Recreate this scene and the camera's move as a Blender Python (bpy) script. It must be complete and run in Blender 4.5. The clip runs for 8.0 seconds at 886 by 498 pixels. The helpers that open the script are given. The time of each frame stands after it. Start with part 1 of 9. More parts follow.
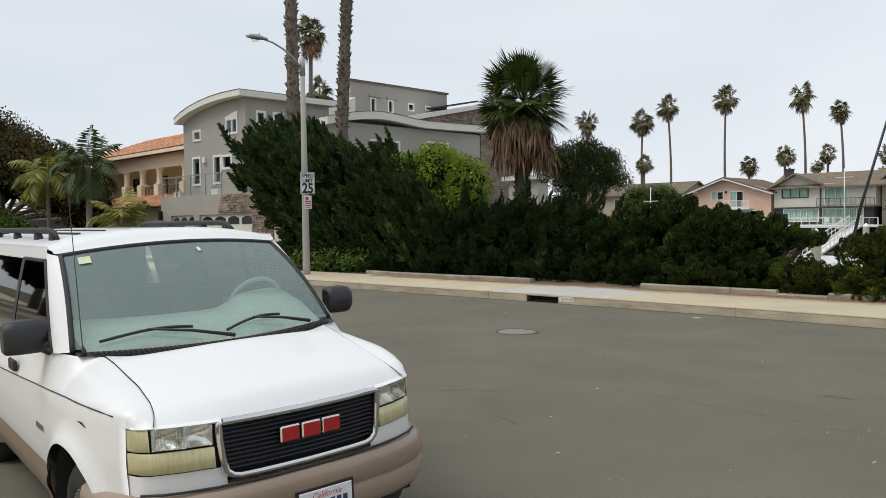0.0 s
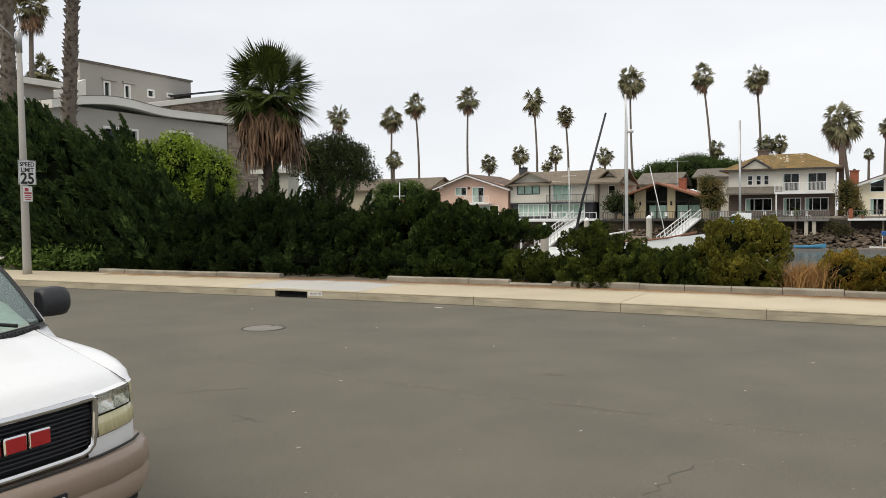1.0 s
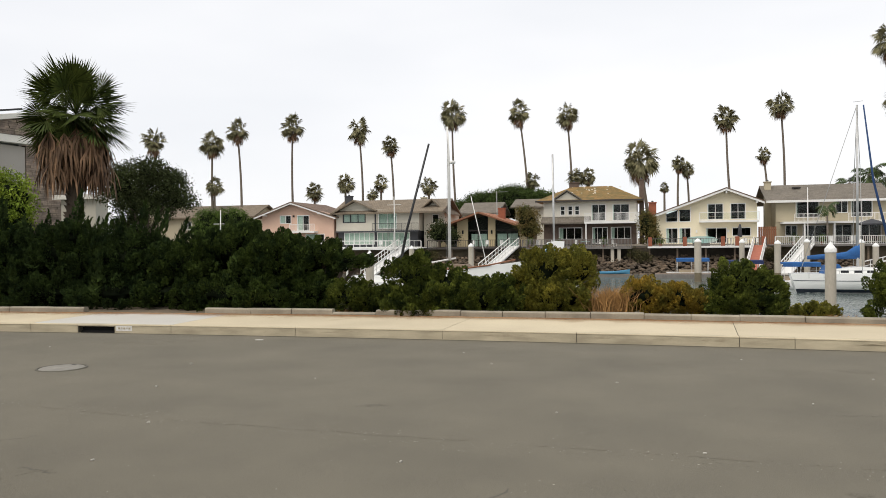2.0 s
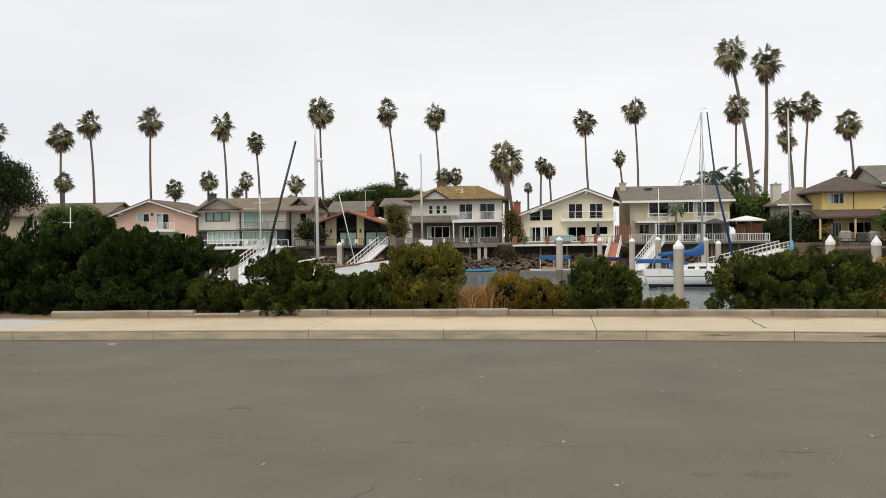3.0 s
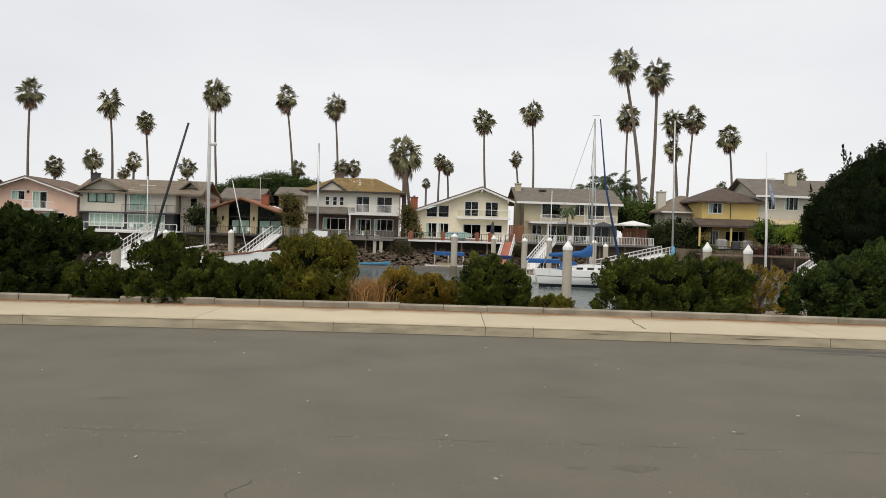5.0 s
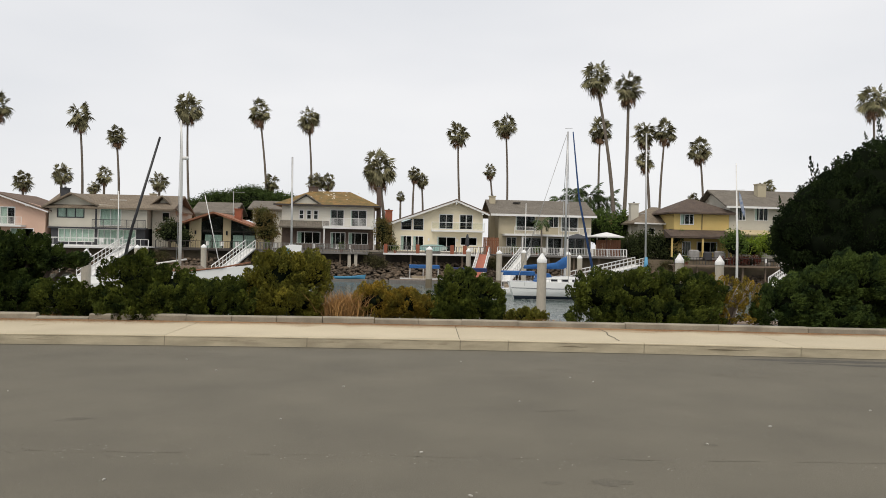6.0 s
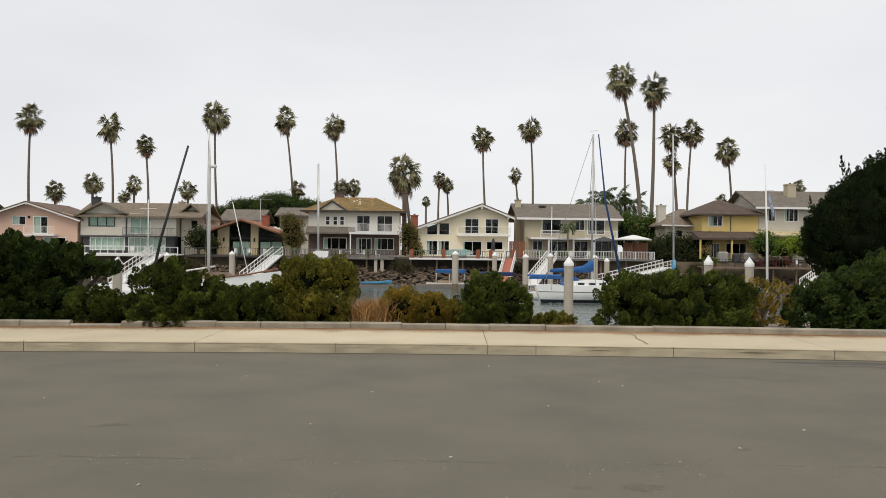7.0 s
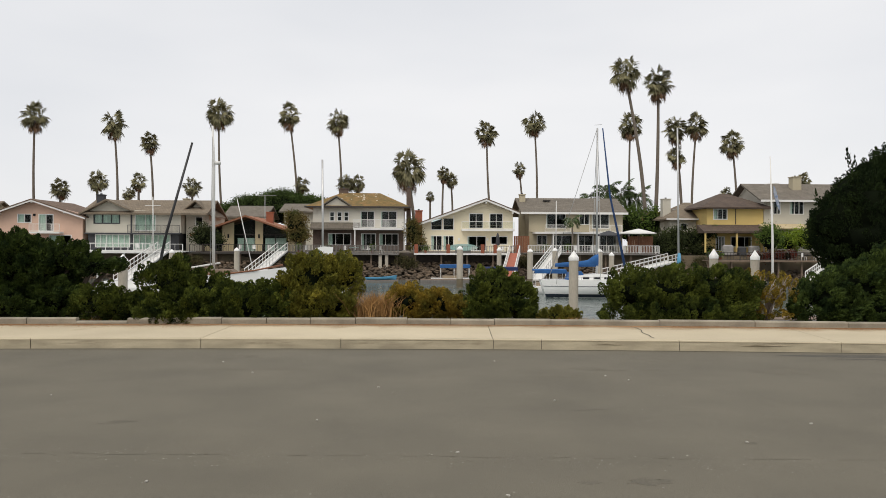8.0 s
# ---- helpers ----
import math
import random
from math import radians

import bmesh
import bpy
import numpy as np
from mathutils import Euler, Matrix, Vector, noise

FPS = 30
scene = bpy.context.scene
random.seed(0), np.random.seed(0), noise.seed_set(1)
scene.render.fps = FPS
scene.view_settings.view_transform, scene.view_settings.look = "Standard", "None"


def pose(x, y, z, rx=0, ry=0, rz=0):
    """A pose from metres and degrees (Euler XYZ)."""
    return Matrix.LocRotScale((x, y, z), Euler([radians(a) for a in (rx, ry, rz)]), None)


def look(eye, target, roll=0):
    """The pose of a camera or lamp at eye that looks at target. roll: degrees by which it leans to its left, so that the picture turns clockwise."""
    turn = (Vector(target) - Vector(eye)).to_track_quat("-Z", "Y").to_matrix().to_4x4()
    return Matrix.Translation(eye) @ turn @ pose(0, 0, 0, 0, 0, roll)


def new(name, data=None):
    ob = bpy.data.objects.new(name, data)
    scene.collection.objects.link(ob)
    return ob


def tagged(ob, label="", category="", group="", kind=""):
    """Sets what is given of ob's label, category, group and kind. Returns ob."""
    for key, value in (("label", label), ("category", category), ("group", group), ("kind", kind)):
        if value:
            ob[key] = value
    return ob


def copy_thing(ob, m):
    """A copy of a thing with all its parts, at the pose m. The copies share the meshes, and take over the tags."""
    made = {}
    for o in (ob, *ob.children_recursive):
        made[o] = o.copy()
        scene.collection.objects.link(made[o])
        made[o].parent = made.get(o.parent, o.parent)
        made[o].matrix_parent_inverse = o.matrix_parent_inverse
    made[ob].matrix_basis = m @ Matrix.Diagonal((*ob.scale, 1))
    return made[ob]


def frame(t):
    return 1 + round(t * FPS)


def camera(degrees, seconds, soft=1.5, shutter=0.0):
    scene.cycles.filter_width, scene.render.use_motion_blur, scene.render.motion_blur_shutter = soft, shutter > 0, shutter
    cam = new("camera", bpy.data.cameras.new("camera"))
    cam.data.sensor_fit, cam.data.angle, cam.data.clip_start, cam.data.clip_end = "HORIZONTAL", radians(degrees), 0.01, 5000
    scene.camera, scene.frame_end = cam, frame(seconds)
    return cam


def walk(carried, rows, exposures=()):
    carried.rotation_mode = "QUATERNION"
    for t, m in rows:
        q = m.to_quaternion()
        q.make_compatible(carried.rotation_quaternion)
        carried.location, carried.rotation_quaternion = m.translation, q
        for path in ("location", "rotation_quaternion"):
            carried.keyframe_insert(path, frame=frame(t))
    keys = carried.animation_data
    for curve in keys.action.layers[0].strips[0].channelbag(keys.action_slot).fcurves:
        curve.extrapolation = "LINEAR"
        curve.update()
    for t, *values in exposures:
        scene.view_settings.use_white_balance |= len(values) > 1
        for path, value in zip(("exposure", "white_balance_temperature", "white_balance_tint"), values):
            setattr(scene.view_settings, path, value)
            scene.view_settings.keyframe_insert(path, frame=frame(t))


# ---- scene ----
cam = camera(59.0, 8.0, soft=0.5)
# seconds, place, heading, pitch, lean
ROWS = [
    (0.0, -0.0, 0.0, 1.9, 45.46, -1.99, 0.72),
    (0.5, 0.062, 0.006, 1.906, 36.45, -1.99, 1.16),
    (1.0, 0.12, 0.038, 1.908, 27.56, -2.64, 0.61),
    (1.5, 0.136, 0.112, 1.92, 19.38, -1.32, 1.41),
    (2.0, 0.17, 0.105, 1.924, 14.92, -0.71, 0.63),
    (2.2, 0.178, 0.11, 1.921, 12.85, -0.65, 0.7),
    (3.3, 0.205, 0.143, 1.9, 3.28, -0.91, 0.15),
    (3.5, 0.21, 0.147, 1.898, 2.13, -0.79, -0.22),
    (4.0, 0.25, 0.147, 1.898, -1.03, -0.61, 0.21),
    (4.2, 0.25, 0.147, 1.898, -2.3, -0.9, -1.36),
    (5.3, 0.24, 0.147, 1.9, -2.29, -1.28, -1.8),
    (5.5, 0.24, 0.15, 1.902, -2.58, -1.21, -1.86),
    (6.0, 0.26, 0.165, 1.922, -4.03, -0.3, -1.25),
    (6.5, 0.254, 0.155, 1.928, -3.8, -0.16, -1.78),
    (7.0, 0.246, 0.152, 1.927, -2.14, 0.0, -0.64),
    (7.5, 0.234, 0.15, 1.929, -1.08, -0.46, 0.68),
    (8.0, 0.236, 0.16, 1.928, -1.82, -0.36, -0.27),
]
EXPOSURES = [(0.0, 0.32, 6500, 7), (0.5, 0.37, 6600, 8), (1.0, 0.46, 6800, 9), (1.5, 0.55, 6900, 10), (2.0, 0.55, 6900, 10), (3.5, 0.36, 6900, 10), (8.0, 0.32, 6900, 10)]
walk(cam, [(t, pose(x, y, z, 90 + pitch, lean, yaw)) for t, x, y, z, yaw, pitch, lean in ROWS], EXPOSURES)

# ---- world and sun ----
world = bpy.data.worlds.new("overcast")
scene.world = world
world.use_nodes = True
wn, wl = world.node_tree.nodes, world.node_tree.links
wn.clear()
w_out, w_bg = wn.new("ShaderNodeOutputWorld"), wn.new("ShaderNodeBackground")
w_sky, w_mix, w_ramp = wn.new("ShaderNodeTexSky"), wn.new("ShaderNodeMix"), wn.new("ShaderNodeValToRGB")
w_noise, w_map, w_co = wn.new("ShaderNodeTexNoise"), wn.new("ShaderNodeMapping"), wn.new("ShaderNodeTexCoord")
w_gain = wn.new("ShaderNodeVectorMath")
w_sky.sky_type, w_sky.sun_disc = "NISHITA", False
w_sky.sun_elevation, w_sky.sun_rotation = radians(50), radians(200)
w_gain.operation = "SCALE"
w_gain.inputs["Scale"].default_value = 0.08
w_map.inputs["Scale"].default_value = (1.0, 1.0, 3.5)
w_noise.inputs["Scale"].default_value, w_noise.inputs["Detail"].default_value = 1.3, 4.0
w_ramp.color_ramp.elements[0].position, w_ramp.color_ramp.elements[1].position = 0.3, 0.75
w_ramp.color_ramp.elements[0].color = (0.575, 0.61, 0.675, 1)
w_ramp.color_ramp.elements[1].color = (0.735, 0.755, 0.80, 1)
w_mix.data_type = "RGBA"
w_mix.inputs["Factor"].default_value = 0.93
wl.new(w_co.outputs["Generated"], w_map.inputs["Vector"])
wl.new(w_map.outputs["Vector"], w_noise.inputs["Vector"])
wl.new(w_noise.outputs["Fac"], w_ramp.inputs["Fac"])
wl.new(w_sky.outputs["Color"], w_gain.inputs[0])
wl.new(w_gain.outputs["Vector"], w_mix.inputs["A"])
wl.new(w_ramp.outputs["Color"], w_mix.inputs["B"])
wl.new(w_mix.outputs["Result"], w_bg.inputs["Color"])
wl.new(w_bg.outputs["Background"], w_out.inputs["Surface"])
w_bg.inputs["Strength"].default_value = 1.0

sun = new("sun", bpy.data.lights.new("sun", "SUN"))
sun.data.energy, sun.data.angle, sun.data.color = 1.3, radians(40), (1.0, 0.96, 0.90)
sun.matrix_world = look((0, 0, 50), (12, 30, 0))

# ---- materials ----


def mat(name, c1, c2=None, scale=2.0, rough=0.7, metal=0.0, bump=0.0, bscale=30.0, rand=0.0, island=0.0, streak=(1, 1, 1), coat=0.0, spec=0.5, fine=0.12, contrast=0.25):
    """Principled surface: two colours mixed by a coarse noise, fine grain on top, and relief; pattern in world metres."""
    m = bpy.data.materials.new(name)
    m.use_nodes = True
    n, l = m.node_tree.nodes, m.node_tree.links
    b = n["Principled BSDF"]
    b.inputs["Roughness"].default_value, b.inputs["Metallic"].default_value = rough, metal
    b.inputs["Coat Weight"].default_value, b.inputs["Specular IOR Level"].default_value = coat, spec
    c2 = c2 or tuple(v * 0.8 for v in c1)
    geo, mp = n.new("ShaderNodeNewGeometry"), n.new("ShaderNodeMapping")
    mp.inputs["Scale"].default_value = streak
    l.new(geo.outputs["Position"], mp.inputs["Vector"])
    big, small = n.new("ShaderNodeTexNoise"), n.new("ShaderNodeTexNoise")
    big.inputs["Scale"].default_value, big.inputs["Detail"].default_value = scale, 5.0
    small.inputs["Scale"].default_value, small.inputs["Detail"].default_value = bscale, 3.0
    l.new(mp.outputs["Vector"], big.inputs["Vector"])
    l.new(mp.outputs["Vector"], small.inputs["Vector"])
    ramp = n.new("ShaderNodeValToRGB")
    ramp.color_ramp.elements[0].position, ramp.color_ramp.elements[1].position = 0.5 - contrast, 0.5 + contrast
    ramp.color_ramp.elements[0].color, ramp.color_ramp.elements[1].color = (*c2, 1), (*c1, 1)
    l.new(big.outputs["Fac"], ramp.inputs["Fac"])
    grain, fineness = n.new("ShaderNodeMapRange"), n.new("ShaderNodeHueSaturation")
    grain.inputs["To Min"].default_value, grain.inputs["To Max"].default_value = 1 - fine * 1.6, 1 + fine * 1.6
    l.new(small.outputs["Fac"], grain.inputs["Value"])
    l.new(ramp.outputs["Color"], fineness.inputs["Color"])
    l.new(grain.outputs["Result"], fineness.inputs["Value"])
    last = fineness.outputs["Color"]
    if rand or island:
        hs, rng = n.new("ShaderNodeHueSaturation"), n.new("ShaderNodeMapRange")
        k = rand or island
        rng.inputs["To Min"].default_value, rng.inputs["To Max"].default_value = 1 - k, 1 + k
        if rand:
            l.new(n.new("ShaderNodeObjectInfo").outputs["Random"], rng.inputs["Value"])
        else:
            l.new(geo.outputs["Random Per Island"], rng.inputs["Value"])
        l.new(rng.outputs["Result"], hs.inputs["Value"])
        l.new(last, hs.inputs["Color"])
        last = hs.outputs["Color"]
    l.new(last, b.inputs["Base Color"])
    if bump:
        bp = n.new("ShaderNodeBump")
        bp.inputs["Strength"].default_value, bp.inputs["Distance"].default_value = bump, 0.02
        l.new(small.outputs["Fac"], bp.inputs["Height"])
        l.new(bp.outputs["Normal"], b.inputs["Normal"])
    return m


def glass_mat(name, tint=(0.9, 0.95, 0.95), clear=0.75, rough=0.02, ior=1.6, sky_veil=0.0):
    """Thin pane: see-through, with a gloss that grows towards grazing angles, and a painted veil of reflected sky."""
    m = bpy.data.materials.new(name)
    m.use_nodes = True
    n, l = m.node_tree.nodes, m.node_tree.links
    n.clear()
    out, mix = n.new("ShaderNodeOutputMaterial"), n.new("ShaderNodeMixShader")
    tr, gl, lw = n.new("ShaderNodeBsdfTransparent"), n.new("ShaderNodeBsdfGlossy"), n.new("ShaderNodeLayerWeight")
    power, ramp = n.new("ShaderNodeMath"), n.new("ShaderNodeMath")
    f0 = ((ior - 1) / (ior + 1)) ** 2
    power.operation, power.inputs[1].default_value = "POWER", 5.0
    ramp.operation, ramp.inputs[1].default_value, ramp.inputs[2].default_value = "MULTIPLY_ADD", 1 - f0, f0
    lw.inputs["Blend"].default_value = 0.5
    l.new(lw.outputs["Facing"], power.inputs[0])
    l.new(power.outputs["Value"], ramp.inputs[0])
    tr.inputs["Color"].default_value = (*[c * clear for c in tint], 1)
    gl.inputs["Roughness"].default_value = rough
    l.new(ramp.outputs["Value"], mix.inputs["Fac"])
    l.new(tr.outputs["BSDF"], mix.inputs[1])
    l.new(gl.outputs["BSDF"], mix.inputs[2])
    last = mix
    if sky_veil:
        film, both = n.new("ShaderNodeBsdfDiffuse"), n.new("ShaderNodeMixShader")
        film.inputs["Color"].default_value = (0.56, 0.73, 0.69, 1)
        both.inputs["Fac"].default_value = sky_veil
        l.new(mix.outputs["Shader"], both.inputs[1])
        l.new(film.outputs["BSDF"], both.inputs[2])
        last = both
    l.new(last.outputs["Shader"], out.inputs["Surface"])
    return m


ASPHALT = mat("asphalt", (0.162, 0.145, 0.107), (0.112, 0.101, 0.075), 0.7, 0.9, bump=0.45, bscale=150, fine=0.5, contrast=0.3)
SEAM = mat("sealed_crack", (0.085, 0.077, 0.06), (0.11, 0.1, 0.078), 3, 0.9, bump=0.5, bscale=70)
PATCH = mat("asphalt_stain", (0.105, 0.095, 0.071), (0.138, 0.123, 0.091), 5.0, 0.9, bump=0.6, bscale=70, fine=0.42)
KERB = mat("kerb_concrete", (0.54, 0.47, 0.335), (0.36, 0.31, 0.22), 1.6, 0.9, bump=0.4, bscale=50, rand=0.05, streak=(1, 1, 4), contrast=0.18)
WALKWAY = mat("sidewalk_concrete", (0.57, 0.49, 0.345), (0.47, 0.40, 0.28), 0.6, 0.9, bump=0.3, bscale=60, rand=0.04)
NEWSLAB = mat("pale_concrete", (0.53, 0.51, 0.46), (0.46, 0.44, 0.40), 0.8, 0.9, bump=0.3, bscale=60)
LOWCURB = mat("grey_concrete", (0.37, 0.33, 0.255), (0.20, 0.175, 0.135), 2.2, 0.9, bump=0.4, bscale=40, rand=0.06)
LITTER = mat("needle_litter", (0.36, 0.17, 0.065), (0.22, 0.11, 0.05), 8, 1.0, bump=0.5, bscale=80, fine=0.3)
SOIL = mat("bank_soil", (0.16, 0.12, 0.08), (0.10, 0.085, 0.055), 0.8, 1.0, bump=0.6, bscale=12)
ROCK = mat("riprap_rock", (0.17, 0.12, 0.078), (0.055, 0.043, 0.032), 0.9, 0.9, bump=0.5, bscale=6, island=0.35)
BLACK = mat("black_void", (0.012, 0.012, 0.012), None, 2, 0.9)
WHITE = mat("white_paint", (0.78, 0.77, 0.74), (0.66, 0.65, 0.62), 1.2, 0.5)
TRIMW = mat("white_trim", (0.80, 0.79, 0.76), (0.70, 0.69, 0.66), 0.8, 0.55)
DARKWOOD = mat("dark_wood", (0.055, 0.045, 0.04), (0.035, 0.03, 0.026), 2, 0.7, streak=(1, 1, 6))
WINDOW = glass_mat("window_glass", (0.86, 0.94, 0.92), 0.95, ior=1.32)
# the unlit look of the rooms is put into this dark colour
INSIDE = mat("interior_painted_dim", (0.075, 0.068, 0.06), (0.045, 0.042, 0.038), 0.6, 0.9)
CURTAIN = mat("pale_curtain", (0.80, 0.80, 0.73), (0.68, 0.69, 0.62), 1.0, 0.9, streak=(9, 1, 0.2))
BROWNBRICK = mat("brown_brick", (0.15, 0.105, 0.08), (0.10, 0.07, 0.055), 3, 0.85, bump=0.4, bscale=25)
BRICK = mat("red_brick", (0.33, 0.10, 0.05), (0.24, 0.08, 0.045), 3, 0.85, bump=0.4, bscale=25)
GALV = mat("galvanised_steel", (0.42, 0.42, 0.41), (0.32, 0.32, 0.31), 2, 0.45, 0.55)
CONC_POLE = mat("concrete_pole", (0.44, 0.42, 0.38), (0.34, 0.32, 0.29), 2, 0.85, bump=0.3, bscale=80, streak=(1, 1, 0.3))

# ---- mesh building ----


class Shape:
    """Gathers points and faces for one mesh."""

    def __init__(self):
        self.v, self.f, self.sm = [], [], []

    def add(self, v, f, smooth=False):
        o = len(self.v)
        self.v += [tuple(p) for p in v]
        self.f += [tuple(i + o for i in q) for q in f]
        self.sm += [smooth] * len(f)
        return self

    def box(self, x0, x1, y0, y1, z0, z1, m=None):
        v = [(x, y, z) for x in (x0, x1) for y in (y0, y1) for z in (z0, z1)]
        if m:
            v = [m @ Vector(p) for p in v]
        return self.add(v, [(0, 1, 3, 2), (4, 6, 7, 5), (0, 4, 5, 1), (2, 3, 7, 6), (0, 2, 6, 4), (1, 5, 7, 3)])

    def slab(self, x0, x1, y0, y1, z0, z1, c=0.02):
        """A box with its upright edges and top edges chamfered."""
        c = min(c, (x1 - x0) / 3, (y1 - y0) / 3, (z1 - z0) / 2)
        ring = [(x0 + c, y0), (x1 - c, y0), (x1, y0 + c), (x1, y1 - c), (x1 - c, y1), (x0 + c, y1), (x0, y1 - c), (x0, y0 + c)]
        cx, cy = (x0 + x1) / 2, (y0 + y1) / 2
        k = lambda p: (p[0] + (c if p[0] < cx else -c), p[1] + (c if p[1] < cy else -c))
        v = [(*p, z0) for p in ring] + [(*p, z1 - c) for p in ring] + [(*k(p), z1) for p in ring]
        f = [(i + r * 8, (i + 1) % 8 + r * 8, (i + 1) % 8 + r * 8 + 8, i + r * 8 + 8) for r in (0, 1) for i in range(8)]
        return self.add(v, f + [tuple(range(16, 24)), tuple(range(7, -1, -1))])

    def beam(self, a, b, w, h):
        """A square bar from a to b."""
        a, b = Vector(a), Vector(b)
        d = (b - a).normalized()
        s = d.cross((0, 0, 1)) if abs(d.z) < 0.98 else Vector((1, 0, 0))
        s = s.normalized() * w / 2
        u = s.cross(d).normalized() * h / 2
        v = [p + i * s + j * u for p in (a, b) for i, j in ((-1, -1), (1, -1), (1, 1), (-1, 1))]
        return self.add(v, [(3, 2, 1, 0), (4, 5, 6, 7), (0, 1, 5, 4), (1, 2, 6, 5), (2, 3, 7, 6), (3, 0, 4, 7)])

    def tube(self, pts, radii, n=8, smooth=True, caps=True):
        pts = [Vector(p) for p in pts]
        rings, ref = [], None
        for i, p in enumerate(pts):
            d = (pts[min(i + 1, len(pts) - 1)] - pts[max(i - 1, 0)]).normalized()
            if ref is None:
                ref = Vector((1, 0, 0)) if abs(d.x) < 0.9 else Vector((0, 1, 0))
            s = d.cross(ref).normalized()
            u = s.cross(d).normalized()
            r = radii[i] if isinstance(radii, (list, tuple)) else radii
            rings.append([p + r * (math.cos(k * math.tau / n) * s + math.sin(k * math.tau / n) * u) for k in range(n)])
        v = [q for ring in rings for q in ring]
        f = [(i * n + k, i * n + (k + 1) % n, i * n + n + (k + 1) % n, i * n + n + k) for i in range(len(pts) - 1) for k in range(n)]
        self.add(v, f, smooth)
        if caps:
            self.f += [tuple(len(self.v) - len(v) + k for k in range(n - 1, -1, -1)), tuple(len(self.v) - n + k for k in range(n))]
            self.sm += [False, False]
        return self

    def lathe(self, profile, n=16, centre=(0, 0), smooth=True):
        """Profile of (radius, z) turned about an upright axis."""
        v = [(centre[0] + r * math.cos(k * math.tau / n), centre[1] + r * math.sin(k * math.tau / n), z) for r, z in profile for k in range(n)]
        f = [(i * n + k, i * n + (k + 1) % n, i * n + n + (k + 1) % n, i * n + n + k) for i in range(len(profile) - 1) for k in range(n)]
        return self.add(v, f, smooth)

    def prism(self, poly, y0, y1, axis="y"):
        """A polygon of (a, z) points pushed along y (a is x) or along x (a is y)."""
        n = len(poly)
        v = [(a, y, z) if axis == "y" else (y, a, z) for y in (y0, y1) for a, z in poly]
        f = [tuple(range(n)), tuple(range(2 * n - 1, n - 1, -1))] + [(i, i + n, (i + 1) % n + n, (i + 1) % n) for i in range(n)]
        return self.add(v, f)

    def flat(self, poly, z0, z1):
        """A plan polygon of (x, y) points raised from z0 to z1."""
        n = len(poly)
        v = [(x, y, z) for z in (z0, z1) for x, y in poly]
        return self.add(v, [tuple(range(n - 1, -1, -1)), tuple(range(n, 2 * n))] + [(i, (i + 1) % n, (i + 1) % n + n, i + n) for i in range(n)])

    def cells(self, xs, zs, fill, y0, y1, m=None):
        """One connected upright plate made of the filled cells of a grid, from y0 to y1."""
        ids, v, f = {}, [], []

        def at(i, j, k):
            if (i, j, k) not in ids:
                ids[i, j, k] = len(v)
                p = Vector((xs[i], (y0, y1)[k], zs[j]))
                v.append(m @ p if m else p)
            return ids[i, j, k]

        on = {(i, j) for i in range(len(xs) - 1) for j in range(len(zs) - 1) if fill((xs[i] + xs[i + 1]) / 2, (zs[j] + zs[j + 1]) / 2)}
        for i, j in sorted(on):
            f.append((at(i, j, 0), at(i + 1, j, 0), at(i + 1, j + 1, 0), at(i, j + 1, 0)))
            f.append((at(i, j, 1), at(i, j + 1, 1), at(i + 1, j + 1, 1), at(i + 1, j, 1)))
            for di, dj, a, b in ((-1, 0, (i, j + 1), (i, j)), (1, 0, (i + 1, j), (i + 1, j + 1)), (0, -1, (i, j), (i + 1, j)), (0, 1, (i + 1, j + 1), (i, j + 1))):
                if (i + di, j + dj) not in on:
                    f.append((at(*a, 0), at(*a, 1), at(*b, 1), at(*b, 0)))
        return self.add(v, f)

    def mesh(self, name):
        me = bpy.data.meshes.new(name)
        me.from_pydata(self.v, [], self.f)
        me.polygons.foreach_set("use_smooth", self.sm)
        bm = bmesh.new()
        bm.from_mesh(me)
        bmesh.ops.recalc_face_normals(bm, faces=bm.faces)
        bm.to_mesh(me)
        bm.free()
        return me


def part(name, shape, material, parent=None, label=""):
    """Links a shape (or mesh) as one mesh object under a thing or part."""
    me = shape.mesh(name) if isinstance(shape, Shape) else shape
    if not me.materials:
        me.materials.append(material)
    ob = new(name, me)
    ob.parent = parent
    return tagged(ob, label=label) if label else ob


def thing(name, label, category, m=None, group="", kind=""):
    ob = new(name)
    ob.empty_display_size = 0.2
    ob.matrix_basis = m or Matrix()
    return tagged(ob, label, category, group, kind)


def leaf_mesh(name, verts, faces):
    """Mesh from arrays: verts n x 3, faces m x 3 or m x 4."""
    me = bpy.data.meshes.new(name)
    verts, faces = np.asarray(verts, dtype=np.float32), np.asarray(faces, dtype=np.int32)
    k = faces.shape[1]
    me.vertices.add(len(verts))
    me.vertices.foreach_set("co", verts.ravel())
    me.loops.add(faces.size)
    me.loops.foreach_set("vertex_index", faces.ravel())
    me.polygons.add(len(faces))
    me.polygons.foreach_set("loop_start", np.arange(len(faces), dtype=np.int32) * k)
    me.update(calc_edges=True)
    me.validate()
    return me

# ---- ground, road, pavement, water ----
WATER = -2.5


def kerb_y(x):
    """The kerb's line: nearly straight, bowing back at both ends."""
    x = max(-40.0, min(40.0, x))
    d = abs(x + 3.5)
    return 14.86 - (0.0042 if x > -3.5 else 0.0032) * d * d * (1 if d < 13 else 13 / d)


